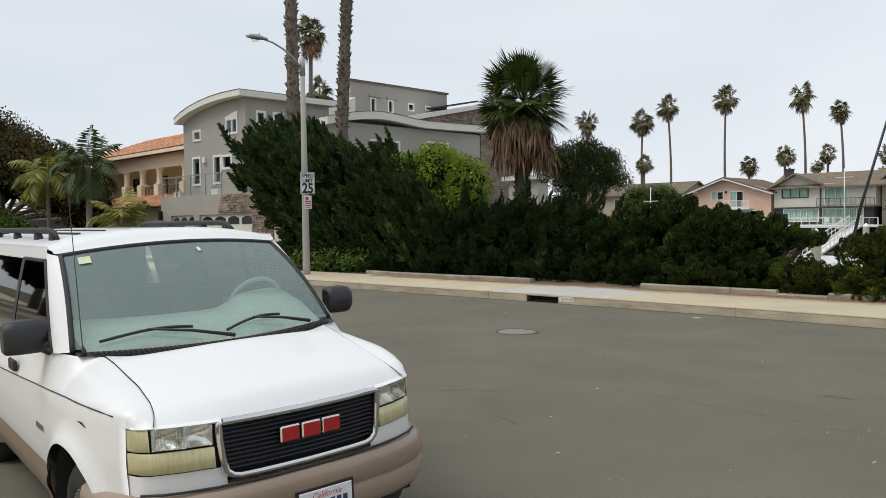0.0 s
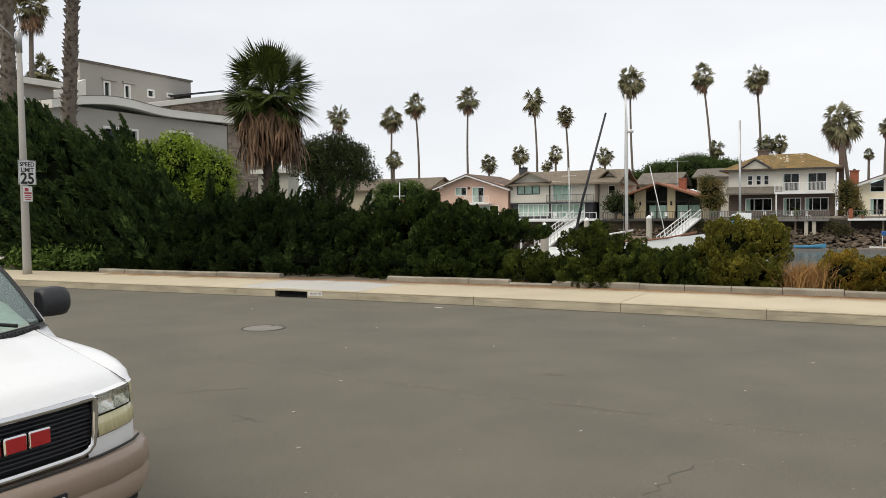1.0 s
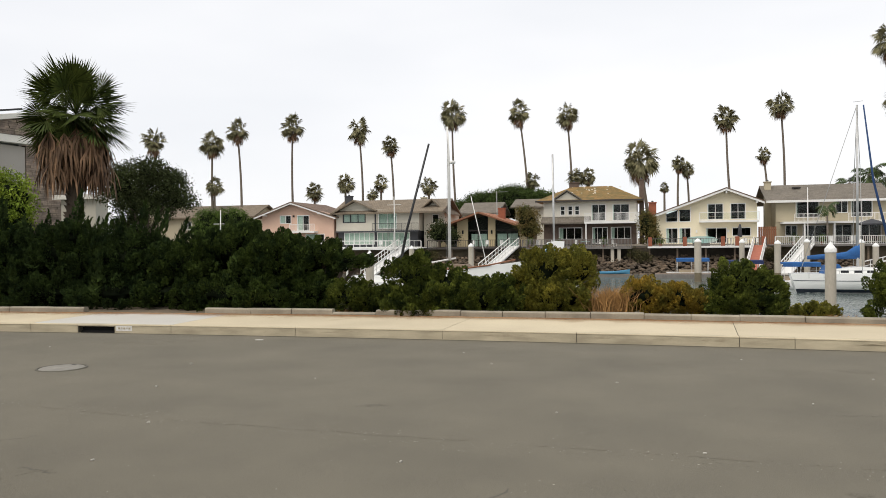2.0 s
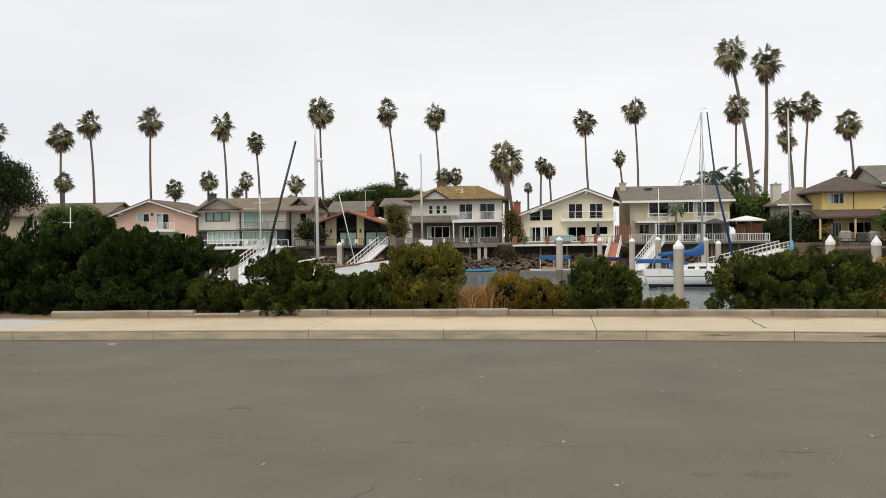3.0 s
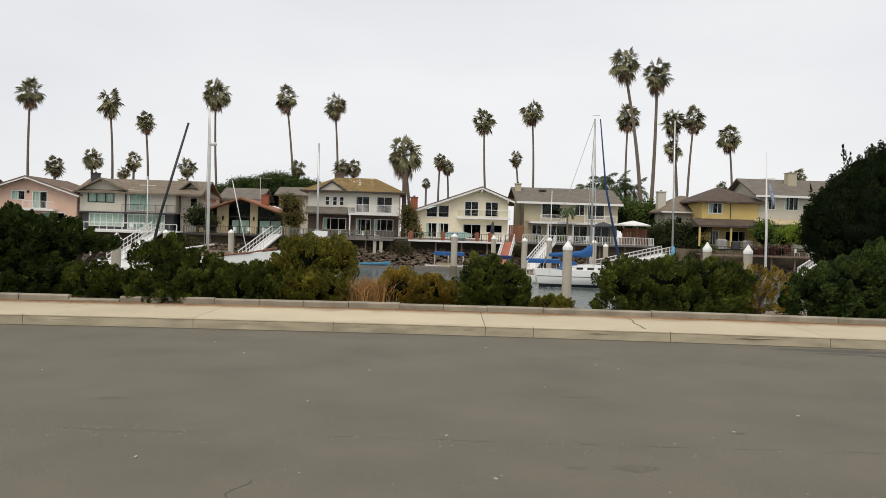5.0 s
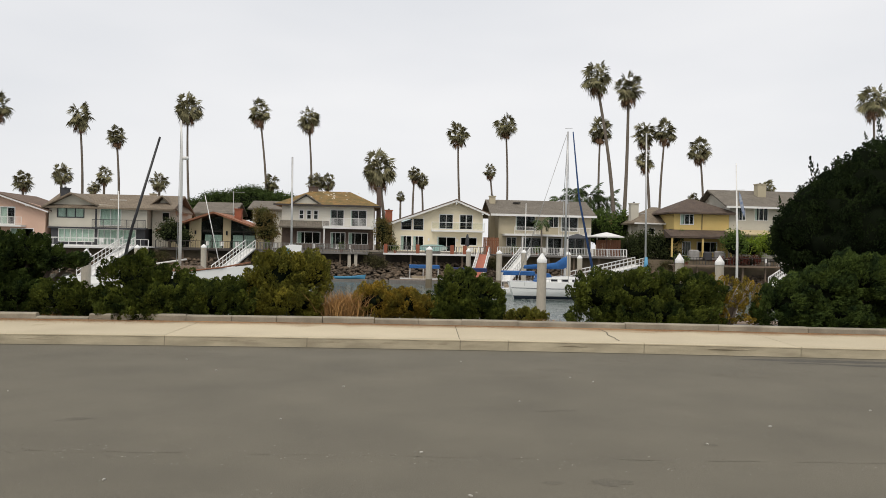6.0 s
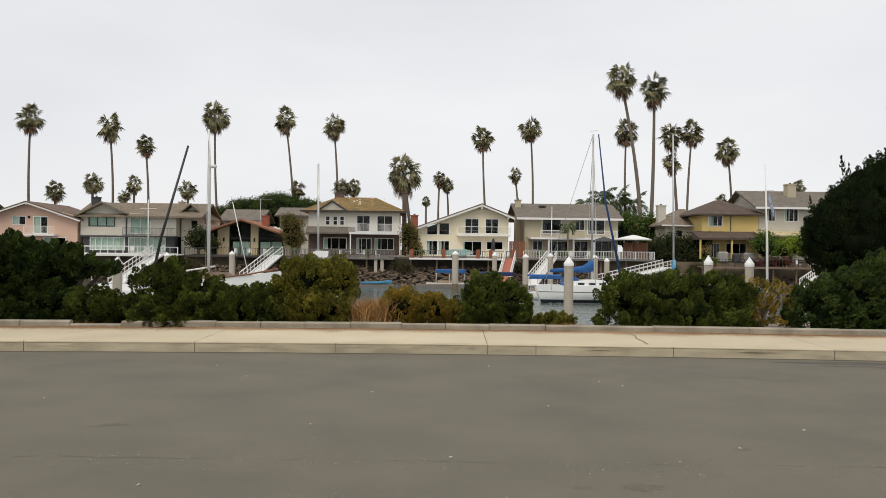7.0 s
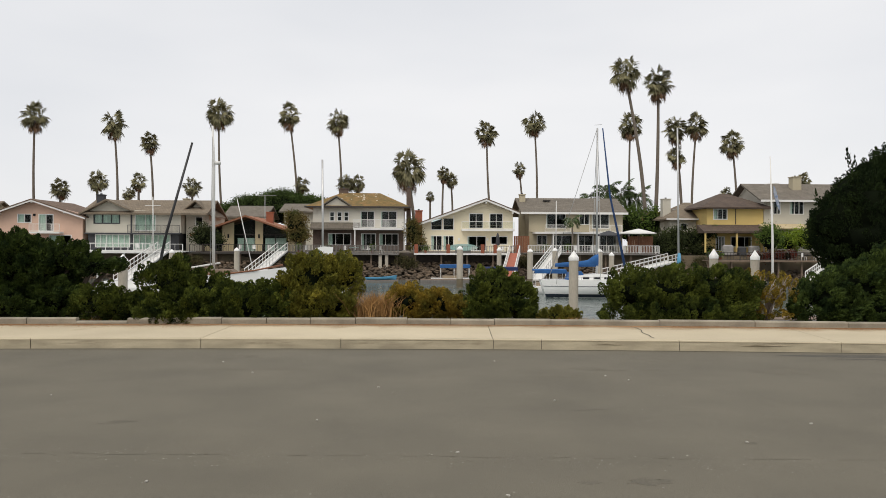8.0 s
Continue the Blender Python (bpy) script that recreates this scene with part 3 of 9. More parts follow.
def mossy_house():
    h = thing("house", "white clapboard two-storey house with mossy hip roof and brick base", "house", pose(0, 105, 0))
    g = 1.1
    up = [(-11.6, -10.9, 4.9, 6.2), (-10.6, -9.9, 4.9, 6.2), (-9.7, -9.0, 4.9, 6.2), (-7.5, -5.6, 4.1, 6.3), (-4.8, -2.6, 4.1, 6.3)]
    shell(h, -13.8, -1.7, 0, 10, 3.9, 6.9, SIDING, up)
    for a, b, c, d in up[:3]:
        window(h, a, b, c, d, 0, 1, w=0.12, rows=2)
    for o in up[3:]:
        window(h, *o, 0, 2, curtain=0.12)
    lo = [(-11.8, -8.7, 1.7, 3.3), (-7.4, -5.4, 1.15, 3.3), (-5.0, -2.4, 1.7, 3.3)]
    shell(h, -13.8, -1.7, 0.1, 10, g, 3.9, BROWNBRICK, lo)
    for o in lo:
        window(h, *o, 0.1, 3, curtain=0.2)
    part("roof", hip(Shape(), -14.7, -0.9, -0.8, 10.8, 6.9, 9.0, 4.2), ROOF_MOSS, h)
    part("gutter", Shape().box(-14.8, -0.8, -0.95, -0.8, 6.68, 6.9), DARKWOOD, h)
    rng = random.Random(3)
    for k in range(26):
        # pale streaks down the front slope, thickest near the ridge
        x, u = rng.uniform(-10.4, -5.2) + rng.choice((0, 0, 2.0)), rng.uniform(0.25, 0.97) ** 0.6
        w, l = rng.uniform(0.05, 0.16), rng.uniform(0.03, 0.13)
        at = lambda q: (-0.8 + 5.8 * q, 6.9 + 2.1 * q + 0.02)
        v = [(x - w, *at(u)), (x + w * 0.6, *at(u - 0.2 * l)), (x + w, *at(u - l)), (x - w * 0.3, *at(u - 0.8 * l))]
        part("roof_stain", Shape().add(v, [(0, 1, 2, 3)]), GUANO, h)
    part("roof_gable", roof_slab([(-12.6, 7.0), (-10.6, 8.3), (-8.6, 7.0)], -0.9, 3, 0.18), ROOF_GREY, h)
    part("gable_wall", Shape().prism([(-12.3, 6.9), (-8.9, 6.9), (-10.6, 8.0)], -0.6, -0.4), GREYW, h)
    part("porch_roof", Shape().prism([(-1.3, 3.75), (-1.3, 3.95), (0, 4.75), (0, 3.75)], -14.0, -7.6, "x"), ROOF_GREY, h)
    part("balcony", Shape().box(-8.3, -1.4, -1.5, 0, 3.75, 4.05), TRIMW, h)
    railing(h, -8.3, -1.4, -1.45, 4.05, 1.1, TRIMW, bar=0.04)
    for x in (-8.1, -1.6):
        part("post", Shape().box(x - 0.08, x + 0.08, -1.45, -1.29, g, 3.75), TRIMW, h)
    chimney(h, -10.2, 5.2, 8.2, 9.5, 1.3, BROWNBRICK, 0.8)
    chimney(h, -1.1, 4.0, 1.0, 9.6, 0.62, BROWNBRICK)
    return h


PANEL_GLASS = glass_mat("rail_panel_glass", (0.95, 0.97, 0.96), 0.97, ior=1.2)


def cream_house():
    h = thing("house", "cream stucco two-storey house with lopsided gable and white trim", "house", pose(0, 103, 0))
    g = 1.0
    holes = [(1.9, 3.4, 3.75, 5.3), (3.5, 4.95, 3.75, 5.3), (1.9, 3.4, 1.1, 3.05), (3.5, 4.95, 1.1, 3.05), (6.9, 8.8, 4.0, 5.99), (9.6, 11.4, 4.0, 5.99), (6.7, 9.2, 1.05, 3.0), (9.8, 12.0, 1.9, 3.0)]
    roofz = lambda x: 4.62 + (7.62 - 4.62) * (x - 0.8) / 8.3 if x < 9.1 else 7.62 - 1.4 * (x - 9.1) / 3.6
    s = facade(Shape(), 0.8, 12.7, g, 4.4, 0, [(a, b, c, min(d, 4.39)) for a, b, c, d in holes])
    edges = sorted({0.8, 12.7, 9.1, *[v for q in holes if q[3] > 4.4 for v in q[:2]]})
    for a, b in zip(edges, edges[1:]):
        low = max([4.4] + [d for p, q, c, d in holes if p <= a + 1e-6 and q >= b - 1e-6 and d > 4.4])
        part("wall_panel", Shape().prism([(a, min(low, roofz(a) - 0.01)), (b, min(low, roofz(b) - 0.01)), (b, roofz(b)), (a, roofz(a))], 0, 0.22), CREAM, h)
    part("front_wall", s, CREAM, h)
    for a in (0.8, 12.5):
        part("side_wall", Shape().box(a, a + 0.2, 0.22, 11, g, 4.5 if a < 5 else 6.1), CREAM, h)
    part("back_wall", Shape().box(1, 12.5, 10.8, 11, g, 4.5), CREAM, h)
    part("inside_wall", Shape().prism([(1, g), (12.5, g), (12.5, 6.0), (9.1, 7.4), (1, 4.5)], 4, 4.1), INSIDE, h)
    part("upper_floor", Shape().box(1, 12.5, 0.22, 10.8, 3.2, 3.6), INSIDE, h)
    for a, b, c, d in holes[:2]:
        top = lambda x: roofz(x) - 0.35
        f = Shape()
        for p, q in ((a, a + 0.1), (b - 0.1, b)):
            f.box(p, q, -0.04, 0.1, c, top(p) - 0.05)
        f.box(a + 0.1, b - 0.1, -0.04, 0.1, c, c + 0.1)
        w = part("window", f, TRIMW, h)
        part("pane", Shape().prism([(a, c), (b, c), (b, top(b) + 0.3), (a, top(a) + 0.3)], 0.06, 0.072), WINDOW, w)
    for o in holes[2:4]:
        window(h, *o, 0, 2, curtain=0.3)
    for o in holes[4:6]:
        window(h, *o, 0, 2, curtain=0.1)
    window(h, *holes[6], 0, 2, curtain=0.12)
    window(h, *holes[7], 0, 2)
    part("roof", roof_slab([(0.0, 4.6), (9.1, 7.95), (13.5, 6.2)], -1.06, 11.5, 0.12), ROOF_BROWN, h)
    part("fascia", roof_slab([(0.05, 4.495), (9.1, 7.826), (13.45, 6.096)], -1.02, -0.9, 0.26), TRIMW, h)
    for x, z in ((2.0, 4.95), (9.1, 7.4), (12.6, 6.1)):
        part("bracket", Shape().beam((x, -0.95, z), (x, 0.1, z), 0.18, 0.3), TRIMW, h)
    part("balcony", Shape().box(5.9, 12.8, -1.4, 0, 3.65, 3.9), TRIMW, h)
    r = railing(h, 5.9, 12.8, -1.37, 3.9, 1.0, TRIMW, step=1.7)
    part("glass_panel", Shape().box(5.95, 12.75, -1.375, -1.365, 4.0, 4.8), PANEL_GLASS, r)
    chimney(h, 0.3, 2.0, 1.0, 6.3, 0.95, BRICK)
    for x in (5.6, 9.35):
        part("wall_lamp", Shape().box(x - 0.1, x + 0.1, -0.14, 0, 2.4, 2.75), TRIMW, h)
    return h


def beige_house():
    h = thing("house", "beige stucco two-storey house with grey shingle roof and covered patio", "house", pose(0, 105, 0))
    g = 1.0
    up = [(17.4, 20.1, 4.1, 6.1), (21.9, 23.3, 4.6, 6.1), (23.6, 26.0, 4.1, 6.1)]
    shell(h, 15.1, 27.8, 0, 11, 3.6, 6.5, BEIGE, up)
    for o in up:
        window(h, *o, 0, 2, curtain=0.1)
    lo = [(16.2, 17.6, 1.9, 3.2), (18.2, 21.0, 1.05, 3.2), (21.6, 23.8, 1.05, 3.2), (24.3, 27.0, 1.05, 3.2)]
    shell(h, 15.1, 27.8, 0.1, 11, g, 3.6, BEIGE, lo)
    for o in lo:
        window(h, *o, 0.1, 2)
    part("patio_roof", Shape().box(15.6, 28.2, -2.6, 0, 3.35, 3.6), TRIMW, h)
    for x in (18.0, 21.3, 24.0, 28.0):
        part("post", Shape().box(x - 0.09, x + 0.09, -2.5, -2.32, g, 3.35), TRIMW, h)
    railing(h, 17.2, 20.6, -0.6, 3.6, 1.0, TRIMW)
    railing(h, 23.2, 27.6, -0.6, 3.6, 1.0, TRIMW)
    part("roof", roof_slab([(-0.9, 6.25), (5.5, 8.5), (11.8, 6.2)], 13.9, 28.3, 0.2, "x"), ROOF_GREY, h)
    part("fascia", Shape().box(13.9, 28.3, -1.0, -0.9, 5.98, 6.26), TRIMW, h)
    part("gable_wall", Shape().prism([(0.22, 6.5), (10.8, 6.5), (5.5, 8.25)], 15.1, 15.3, "x"), BEIGE, h)
    chimney(h, 14.7, 4.0, 1.0, 8.8, 0.8, BEIGE)
    part("skylight", Shape().box(17.6, 18.6, 3.4, 4.0, 8.0, 8.12), DARKWOOD, h)
    part("vent", Shape().lathe([(0.12, 7.6), (0.12, 8.75)], 8, (25.5, 4.5)), GALV, h)
    return h


def yellow_house():
    h = thing("house", "mustard yellow two-storey house with brown hip roof", "house", pose(0, 102, 0))
    up = [(39.0, 40.9, 5.3, 6.75)]
    shell(h, 38.2, 45.7, 0, 8, 3.75, 6.95, YELLOW, up)
    window(h, *up[0], 0, 3, curtain=0.3)
    lo = [(39.4, 40.6, 1.2, 3.1), (41.4, 44.2, 1.7, 3.1)]
    shell(h, 38.2, 45.7, 0.1, 8, 1.0, 3.75, YELLOW, lo)
    for o in lo:
        window(h, *o, 0.1, 3)
    part("corner_board", Shape().box(41.95, 42.05, -0.06, -0.002, 4.7, 6.9), DARKWOOD, h)
    part("roof", hip(Shape(), 37.2, 46.6, -0.9, 8.9, 6.95, 9.0, 4.2), ROOF_DARK, h)
    part("porch_roof", Shape().prism([(-2.6, 3.5), (-2.6, 3.75), (0, 4.65), (0, 3.5)], 36.8, 45.6, "x"), ROOF_DARK, h)
    for x in (37.1, 41.2, 45.0):
        part("post", Shape().box(x - 0.1, x + 0.1, -2.5, -2.3, 1.0, 3.5), YELLOW, h)
    return h


def white_house():
    h = thing("house", "pale grey two-storey house with grey roof and awning", "house", pose(0, 102, 0))
    up = [(46.6, 48.0, 6.05, 7.8), (49.2, 51.1, 6.05, 7.8)]
    shell(h, 45.75, 60, 0, 10, 3.6, 8.0, GREYW, up)
    for o in up:
        window(h, *o, 0, 3, curtain=0.25)
    lo = [(47.5, 50, 1.4, 3.2), (51, 55, 1.4, 3.2)]
    shell(h, 45.75, 60, 0.1, 10, 1.0, 3.6, GREYW, lo)
    for o in lo:
        window(h, *o, 0.1, 3)
    part("roof", roof_slab([(-1.0, 7.9), (5.5, 10.5), (11, 7.9)], 44.9, 61, 0.2, "x"), ROOF_GREY, h)
    part("gable_end", Shape().prism([(0.0, 8.002), (10.0, 8.002), (5.5, 10.25)], 45.75, 45.97, "x"), GREYW, h)
    part("fascia", Shape().box(44.9, 61, -1.12, -1.0, 7.65, 7.92), TRIMW, h)
    part("awning", Shape().prism([(-2.4, 4.05), (-2.4, 4.2), (0, 4.8), (0, 4.65)], 45.0, 51.0, "x"), TAN, h)
    chimney(h, 51.6, 3.5, 9.2, 11.2, 1.2, BEIGE)
    return h


def back_house(x0, x1, y, zb, ze, zr, wall, roof, label, chim=None, d=9.0):
    """A house farther back of which little more than the roof shows."""
    h = thing("house", label, "house", pose(0, y, 0))
    mid = (x0 + x1) / 2
    holes = [(mid - 3, mid - 1.5, zb + 3.2, zb + 4.6), (mid + 1, mid + 3, zb + 3.2, zb + 4.6)] if ze - zb > 5 else []
    shell(h, x0, x1, 0, d, zb, ze, wall, holes)
    for o in holes:
        window(h, *o, 0, 2)
    part("roof", roof_slab([(-0.9, ze - 0.1), (d / 2, zr), (d + 0.9, ze - 0.1)], x0 - 0.7, x1 + 0.7, 0.22, "x"), roof, h)
    for a in (x0, x1 - 0.2):
        part("gable_end", Shape().prism([(0.0, ze + 0.002), (d, ze + 0.002), (d / 2, zr - 0.25)], a, a + 0.2, "x"), wall, h)
    if chim:
        chimney(h, chim, 3.0, ze, zr + 1.2, 1.0, BEIGE)
    return h


pink_house()
grey_house()
aframe_house()
mossy_house()
cream_house()
beige_house()
yellow_house()
white_house()
back_house(-84, -64, 118, 0.8, 6.2, 8.2, BEIGE, ROOF_DUN, "beige house with brown roof behind an ivy hedge")
back_house(-29.5, -24, 124, 0.8, 6.2, 8.0, GREYW, ROOF_GREY, "grey house showing over the low roof", None)
back_house(-21.5, -12, 128, 0.8, 7.2, 8.6, GREYW, ROOF_GREY, "grey gabled house behind the palms", None)
gh = thing("house", "greige house with low hipped roof beside the tall palms", "house", pose(0, 106, 0))
shell(gh, 34.6, 42.0, 0, 9, 0.8, 5.5, GREYW, [(36.0, 37.0, 3.9, 4.9)])
window(gh, 36.0, 37.0, 3.9, 4.9, 0, 1)
part("roof", hip(Shape(), 33.8, 43.0, -0.9, 9.9, 5.55, 8.0, 4.2), ROOF_DUN, gh)
part("gutter", Shape().box(33.8, 43.0, -1.02, -0.902, 5.36, 5.56), TRIMW, gh)
chimney(gh, 34.9, 3.0, 4.0, 8.3, 1.1, GREYW)
back_house(43.5, 50.0, 152, 0.8, 7.0, 8.6, CREAM, ROOF_RED, "pale house with orange tile roof far behind the palms")

# ---- palms and trees ----
TRUNK = mat("palm_trunk", (0.20, 0.165, 0.13), (0.12, 0.10, 0.08), 3, 0.95, bump=0.6, bscale=14, streak=(1, 1, 4))
FROND = mat("palm_frond", (0.25, 0.225, 0.13), (0.085, 0.085, 0.04), 1.0, 0.8, island=0.4, spec=0.08)
FROND_FAT = mat("fat_palm_frond", (0.085, 0.105, 0.022), (0.03, 0.052, 0.013), 2.2, 0.6, island=0.5, spec=0.15)
DEAD = mat("dead_frond", (0.27, 0.16, 0.09), (0.085, 0.046, 0.026), 2.5, 0.9, island=0.6)
BARK = mat("tree_bark", (0.13, 0.10, 0.075), (0.08, 0.06, 0.045), 4, 0.95, bump=0.6, bscale=12, streak=(1, 1, 0.4))


def fan_crown(seed, n=64, lo=-35, hi=85, seg=11, droop=0.5, sweep=190, fan=0.45, stalk=0.52, twist=40):
    """A crown of fan leaves of radius 1 about the origin: stalks to all sides, each with a pleated, split fan at its end."""
    rng = np.random.default_rng(seed)
    V, F = [], []
    slo, shi = math.sin(math.radians(lo)), math.sin(math.radians(hi))
    for i in range(n):
        az = i * 2.39996 + rng.normal(0, 0.25)
        el = math.asin(max(-1, min(1, shi + (slo - shi) * (i + 0.5) / n))) + rng.normal(0, 0.12)
        d = np.array([math.cos(az) * math.cos(el), math.sin(az) * math.cos(el), math.sin(el)])
        side = np.array([-math.sin(az), math.cos(az), 0])
        pl, fl = stalk * (1.12 - 0.85 * rng.random() ** 1.6), fan * rng.uniform(0.85, 1.15)
        base = d * pl + np.array([0, 0, -droop * 0.1 * math.cos(el)])
        w = 0.012
        o = len(V)
        V += [side * w, -side * w, base - side * w, base + side * w]
        F.append((o, o + 1, o + 2, o + 3))
        dd = d + np.array([0, 0, -droop * rng.uniform(0.4, 1.3) * (0.35 + 0.65 * math.cos(el))])
        dd /= np.linalg.norm(dd)
        up = np.cross(dd, side)
        r = math.radians(rng.normal(0, twist))
        sd = side * math.cos(r) + up * math.sin(r)
        up = np.cross(dd, sd)
        gap = math.radians(sweep) / (seg - 1)
        for k in range(seg):
            a = (k / (seg - 1) - 0.5) * math.radians(sweep)
            e = dd * math.cos(a) + sd * math.sin(a) - up * 0.3 * abs(math.sin(a)) * (1 if up[2] > 0 else -1)
            e = e / np.linalg.norm(e)
            L = fl * (0.72 + 0.28 * math.cos(a)) * rng.uniform(0.88, 1.1)
            perp = np.cross(e, up)
            perp /= np.linalg.norm(perp) + 1e-9
            ww = L * 0.55 * gap * 0.56
            mid = base + e * L * 0.55 + up * (0.012 if k % 2 else -0.012)
            tip = base + e * L + np.array([0, 0, -droop * 0.22 * rng.uniform(0.3, 1.5) * fl / 0.45])
            o = len(V)
            V += [base, mid + perp * ww, tip, mid - perp * ww]
            F.append((o, o + 1, o + 2, o + 3))
    return leaf_mesh("crown", V, F)


def skirt(seed, n=40, length=1.0):
    """Dead leaves hanging under the crown, radius about 1."""
    rng = np.random.default_rng(seed)
    V, F = [], []
    for i in range(n):
        az = i * 2.39996 + rng.normal(0, 0.2)
        out = np.array([math.cos(az), math.sin(az), 0])
        side = np.array([-math.sin(az), math.cos(az), 0])
        z0 = rng.uniform(-0.55, 0.0) * length
        r0 = rng.uniform(0.10, 0.16)
        r1 = rng.uniform(0.22, 0.48)
        base = out * r0 + np.array([0, 0, z0])
        knee = out * r1 + np.array([0, 0, z0 - rng.uniform(0.05, 0.2)])
        for k in range(11):
            a = (k / 10 - 0.5)
            tip = knee + np.array([0, 0, -rng.uniform(0.3, 0.6) * length]) + side * a * 0.32 + out * rng.uniform(-0.1, 0.08)
            mid = (knee + tip) / 2 + side * a * 0.1
            o = len(V)
            V += [base if k == 5 else knee, mid + side * 0.014, tip, mid - side * 0.014]
            F.append((o, o + 1, o + 2, o + 3))
    return leaf_mesh("dead_fronds", V, F)


CROWNS = [fan_crown(s + 60, 46 + 4 * s, lo=-48 - 6 * (s % 2), hi=86, seg=13, droop=0.36 + 0.1 * (s % 2), sweep=185, fan=0.43, stalk=0.56, twist=38) for s in range(4)]
SKIRTS = [skirt(s, 30 + 6 * s) for s in range(3)]
for me in CROWNS:
    me.materials.append(FROND)
for me in SKIRTS:
    me.materials.append(DEAD)


def palm_trunk(base, top, r0, r1, bend=0.0, boots=False, seed=0):
    rng = random.Random(seed)
    n = 14
    pts, rad = [], []
    for i in range(n + 1):
        u = i / n
        p = Vector(base).lerp(Vector(top), u)
        p.x += bend * math.sin(u * math.pi)
        pts.append(p)
        rad.append((r0 + (r1 - r0) * u) * (1 + (0.5 * (1 - u * 9) if u < 0.11 else 0)) * rng.uniform(0.97, 1.03))
    s = Shape().tube(pts, rad, 9)
    if boots:
        # old leaf bases standing out of the trunk
        N = int((top[2] - base[2]) * 30)
        for i in range(N):
            u = rng.uniform(0.25, 0.99)
            p = Vector(base).lerp(Vector(top), u)
            a = i * 2.4
            o = Vector((math.cos(a), math.sin(a), 0))
            t = Vector((-o.y, o.x, 0)) * 0.07
            r = r0 + (r1 - r0) * u
            q = p + o * r * 0.95
            tip = p + o * (r + rng.uniform(0.05, 0.13)) + Vector((0, 0, rng.uniform(0.1, 0.22)))
            s.add([q - t, q + t, tip, q + Vector((0, 0, 0.14))], [(0, 1, 2), (0, 2, 3), (1, 3, 2)])
    return s


def fan_palm(base, top, crown_r, r0=0.28, r1=0.17, bend=0.0, k=0, label="tall slender fan palm with a small round crown", dead=0.9, boots=False, group="fan palms"):
    p = thing("palm_tree", label, "palm tree", pose(*base), group)
    b, t = (0, 0, 0), (top[0] - base[0], top[1] - base[1], top[2] - base[2])
    part("trunk", palm_trunk(b, t, r0, r1, bend, boots, k), TRUNK, p)
    c = part("crown", CROWNS[k % 4], FROND, p)
    c.matrix_basis = pose(t[0], t[1], t[2] + 0.12 * crown_r, 0, 0, k * 67) @ Matrix.Diagonal((crown_r, crown_r, crown_r * 1.12, 1))
    if dead:
        d = part("dead_fronds", SKIRTS[k % 3], DEAD, p, "hanging brown dead fronds")
        d.matrix_basis = pose(t[0], t[1], t[2] - 0.1 * crown_r, 0, 0, k * 41) @ Matrix.Diagonal((crown_r * dead, crown_r * dead, crown_r * dead, 1))
    return p


# the tall palms along the far street: place of the crown, x of the trunk's foot, crown radius
for k, (x, y, z, xb, r) in enumerate([
    (-62.7, 130.8, 22.3, -62.5, 2.6), (-51.7, 135.6, 21.9, -51.3, 2.6), (-46.3, 137.5, 19.0, -46.0, 2.0), (-35.3, 140.7, 24.6, -34.2, 2.9),
    (-23.2, 143.2, 24.7, -21.4, 2.5), (-14.6, 144.4, 24.0, -13.9, 2.5), (12.8, 144.6, 22.2, 14.2, 2.5), (21.5, 143.6, 24.0, 21.8, 2.4),
    (18.8, 144.0, 15.5, 19.3, 1.5), (38.3, 140.1, 23.2, 38.7, 2.6), (45.7, 137.9, 22.2, 47.2, 2.6), (54.7, 134.6, 19.3, 55.5, 2.4),
    (49.1, 136.7, 22.7, 48.4, 2.5), (46.0, 137.8, 17.5, 46.9, 2.1), (-80.3, 114.6, 18.6, -80.2, 2.4), (-72.4, 119.8, 18.4, -72.2, 2.4), (-68.8, 121.9, 20.8, -68.4, 2.3),
    (75.7, 118.1, 25.6, 76.0, 2.9), (4.9, 145.0, 14.6, 5.1, 1.6), (6.3, 147.0, 13.8, 6.2, 1.5)]):
    fan_palm((xb, y, 0.6), (x, y, z), r, 0.25, 0.15, bend=(0.4 if k % 3 else -0.3), k=k)
# shorter ones between the roofs
for k, (x, y, z, r) in enumerate([(-57.2, 127.8, 10.2, 1.9), (-52.2, 129.9, 11.7, 1.9), (-46.3, 132.1, 11.7, 1.7), (-47.8, 131.6, 9.8, 1.3), (-38.2, 134.7, 11.2, 1.9), (-72.2, 119.9, 11.2, 1.8), (-56.8, 40.9, 13.2, 1.5),
                                  (-21.0, 143.6, 12.3, 1.8), (-13.2, 144.5, 12.6, 2.0), (-11.0, 146, 12.8, 1.8), (2.5, 150, 10.8, 1.1), (52.1, 130.2, 10.5, 1.3), (62.5, 125.5, 12.2, 1.6)]):
    fan_palm((x, y, 0.3), (x, y, z), r, 0.24, 0.18, k=k + 2, dead=0.7, label="short fan palm showing between the house roofs")
# two leaning giants beside the beige house
fan_palm((33.6, 113, 0.8), (30.4, 114, 26.8), 2.7, 0.32, 0.18, bend=0.6, k=1, label="very tall leaning fan palm beside the beige house")
fan_palm((34.5, 113, 0.8), (35.0, 113, 25.1), 2.6, 0.32, 0.18, bend=0.2, k=2, label="very tall leaning fan palm beside the beige house")
fan_palm((0.3, 111.5, 0.8), (-1.3, 112, 12.2), 2.9, 0.24, 0.22, k=3, dead=1.0, label="broad fan palm between the white and cream houses")
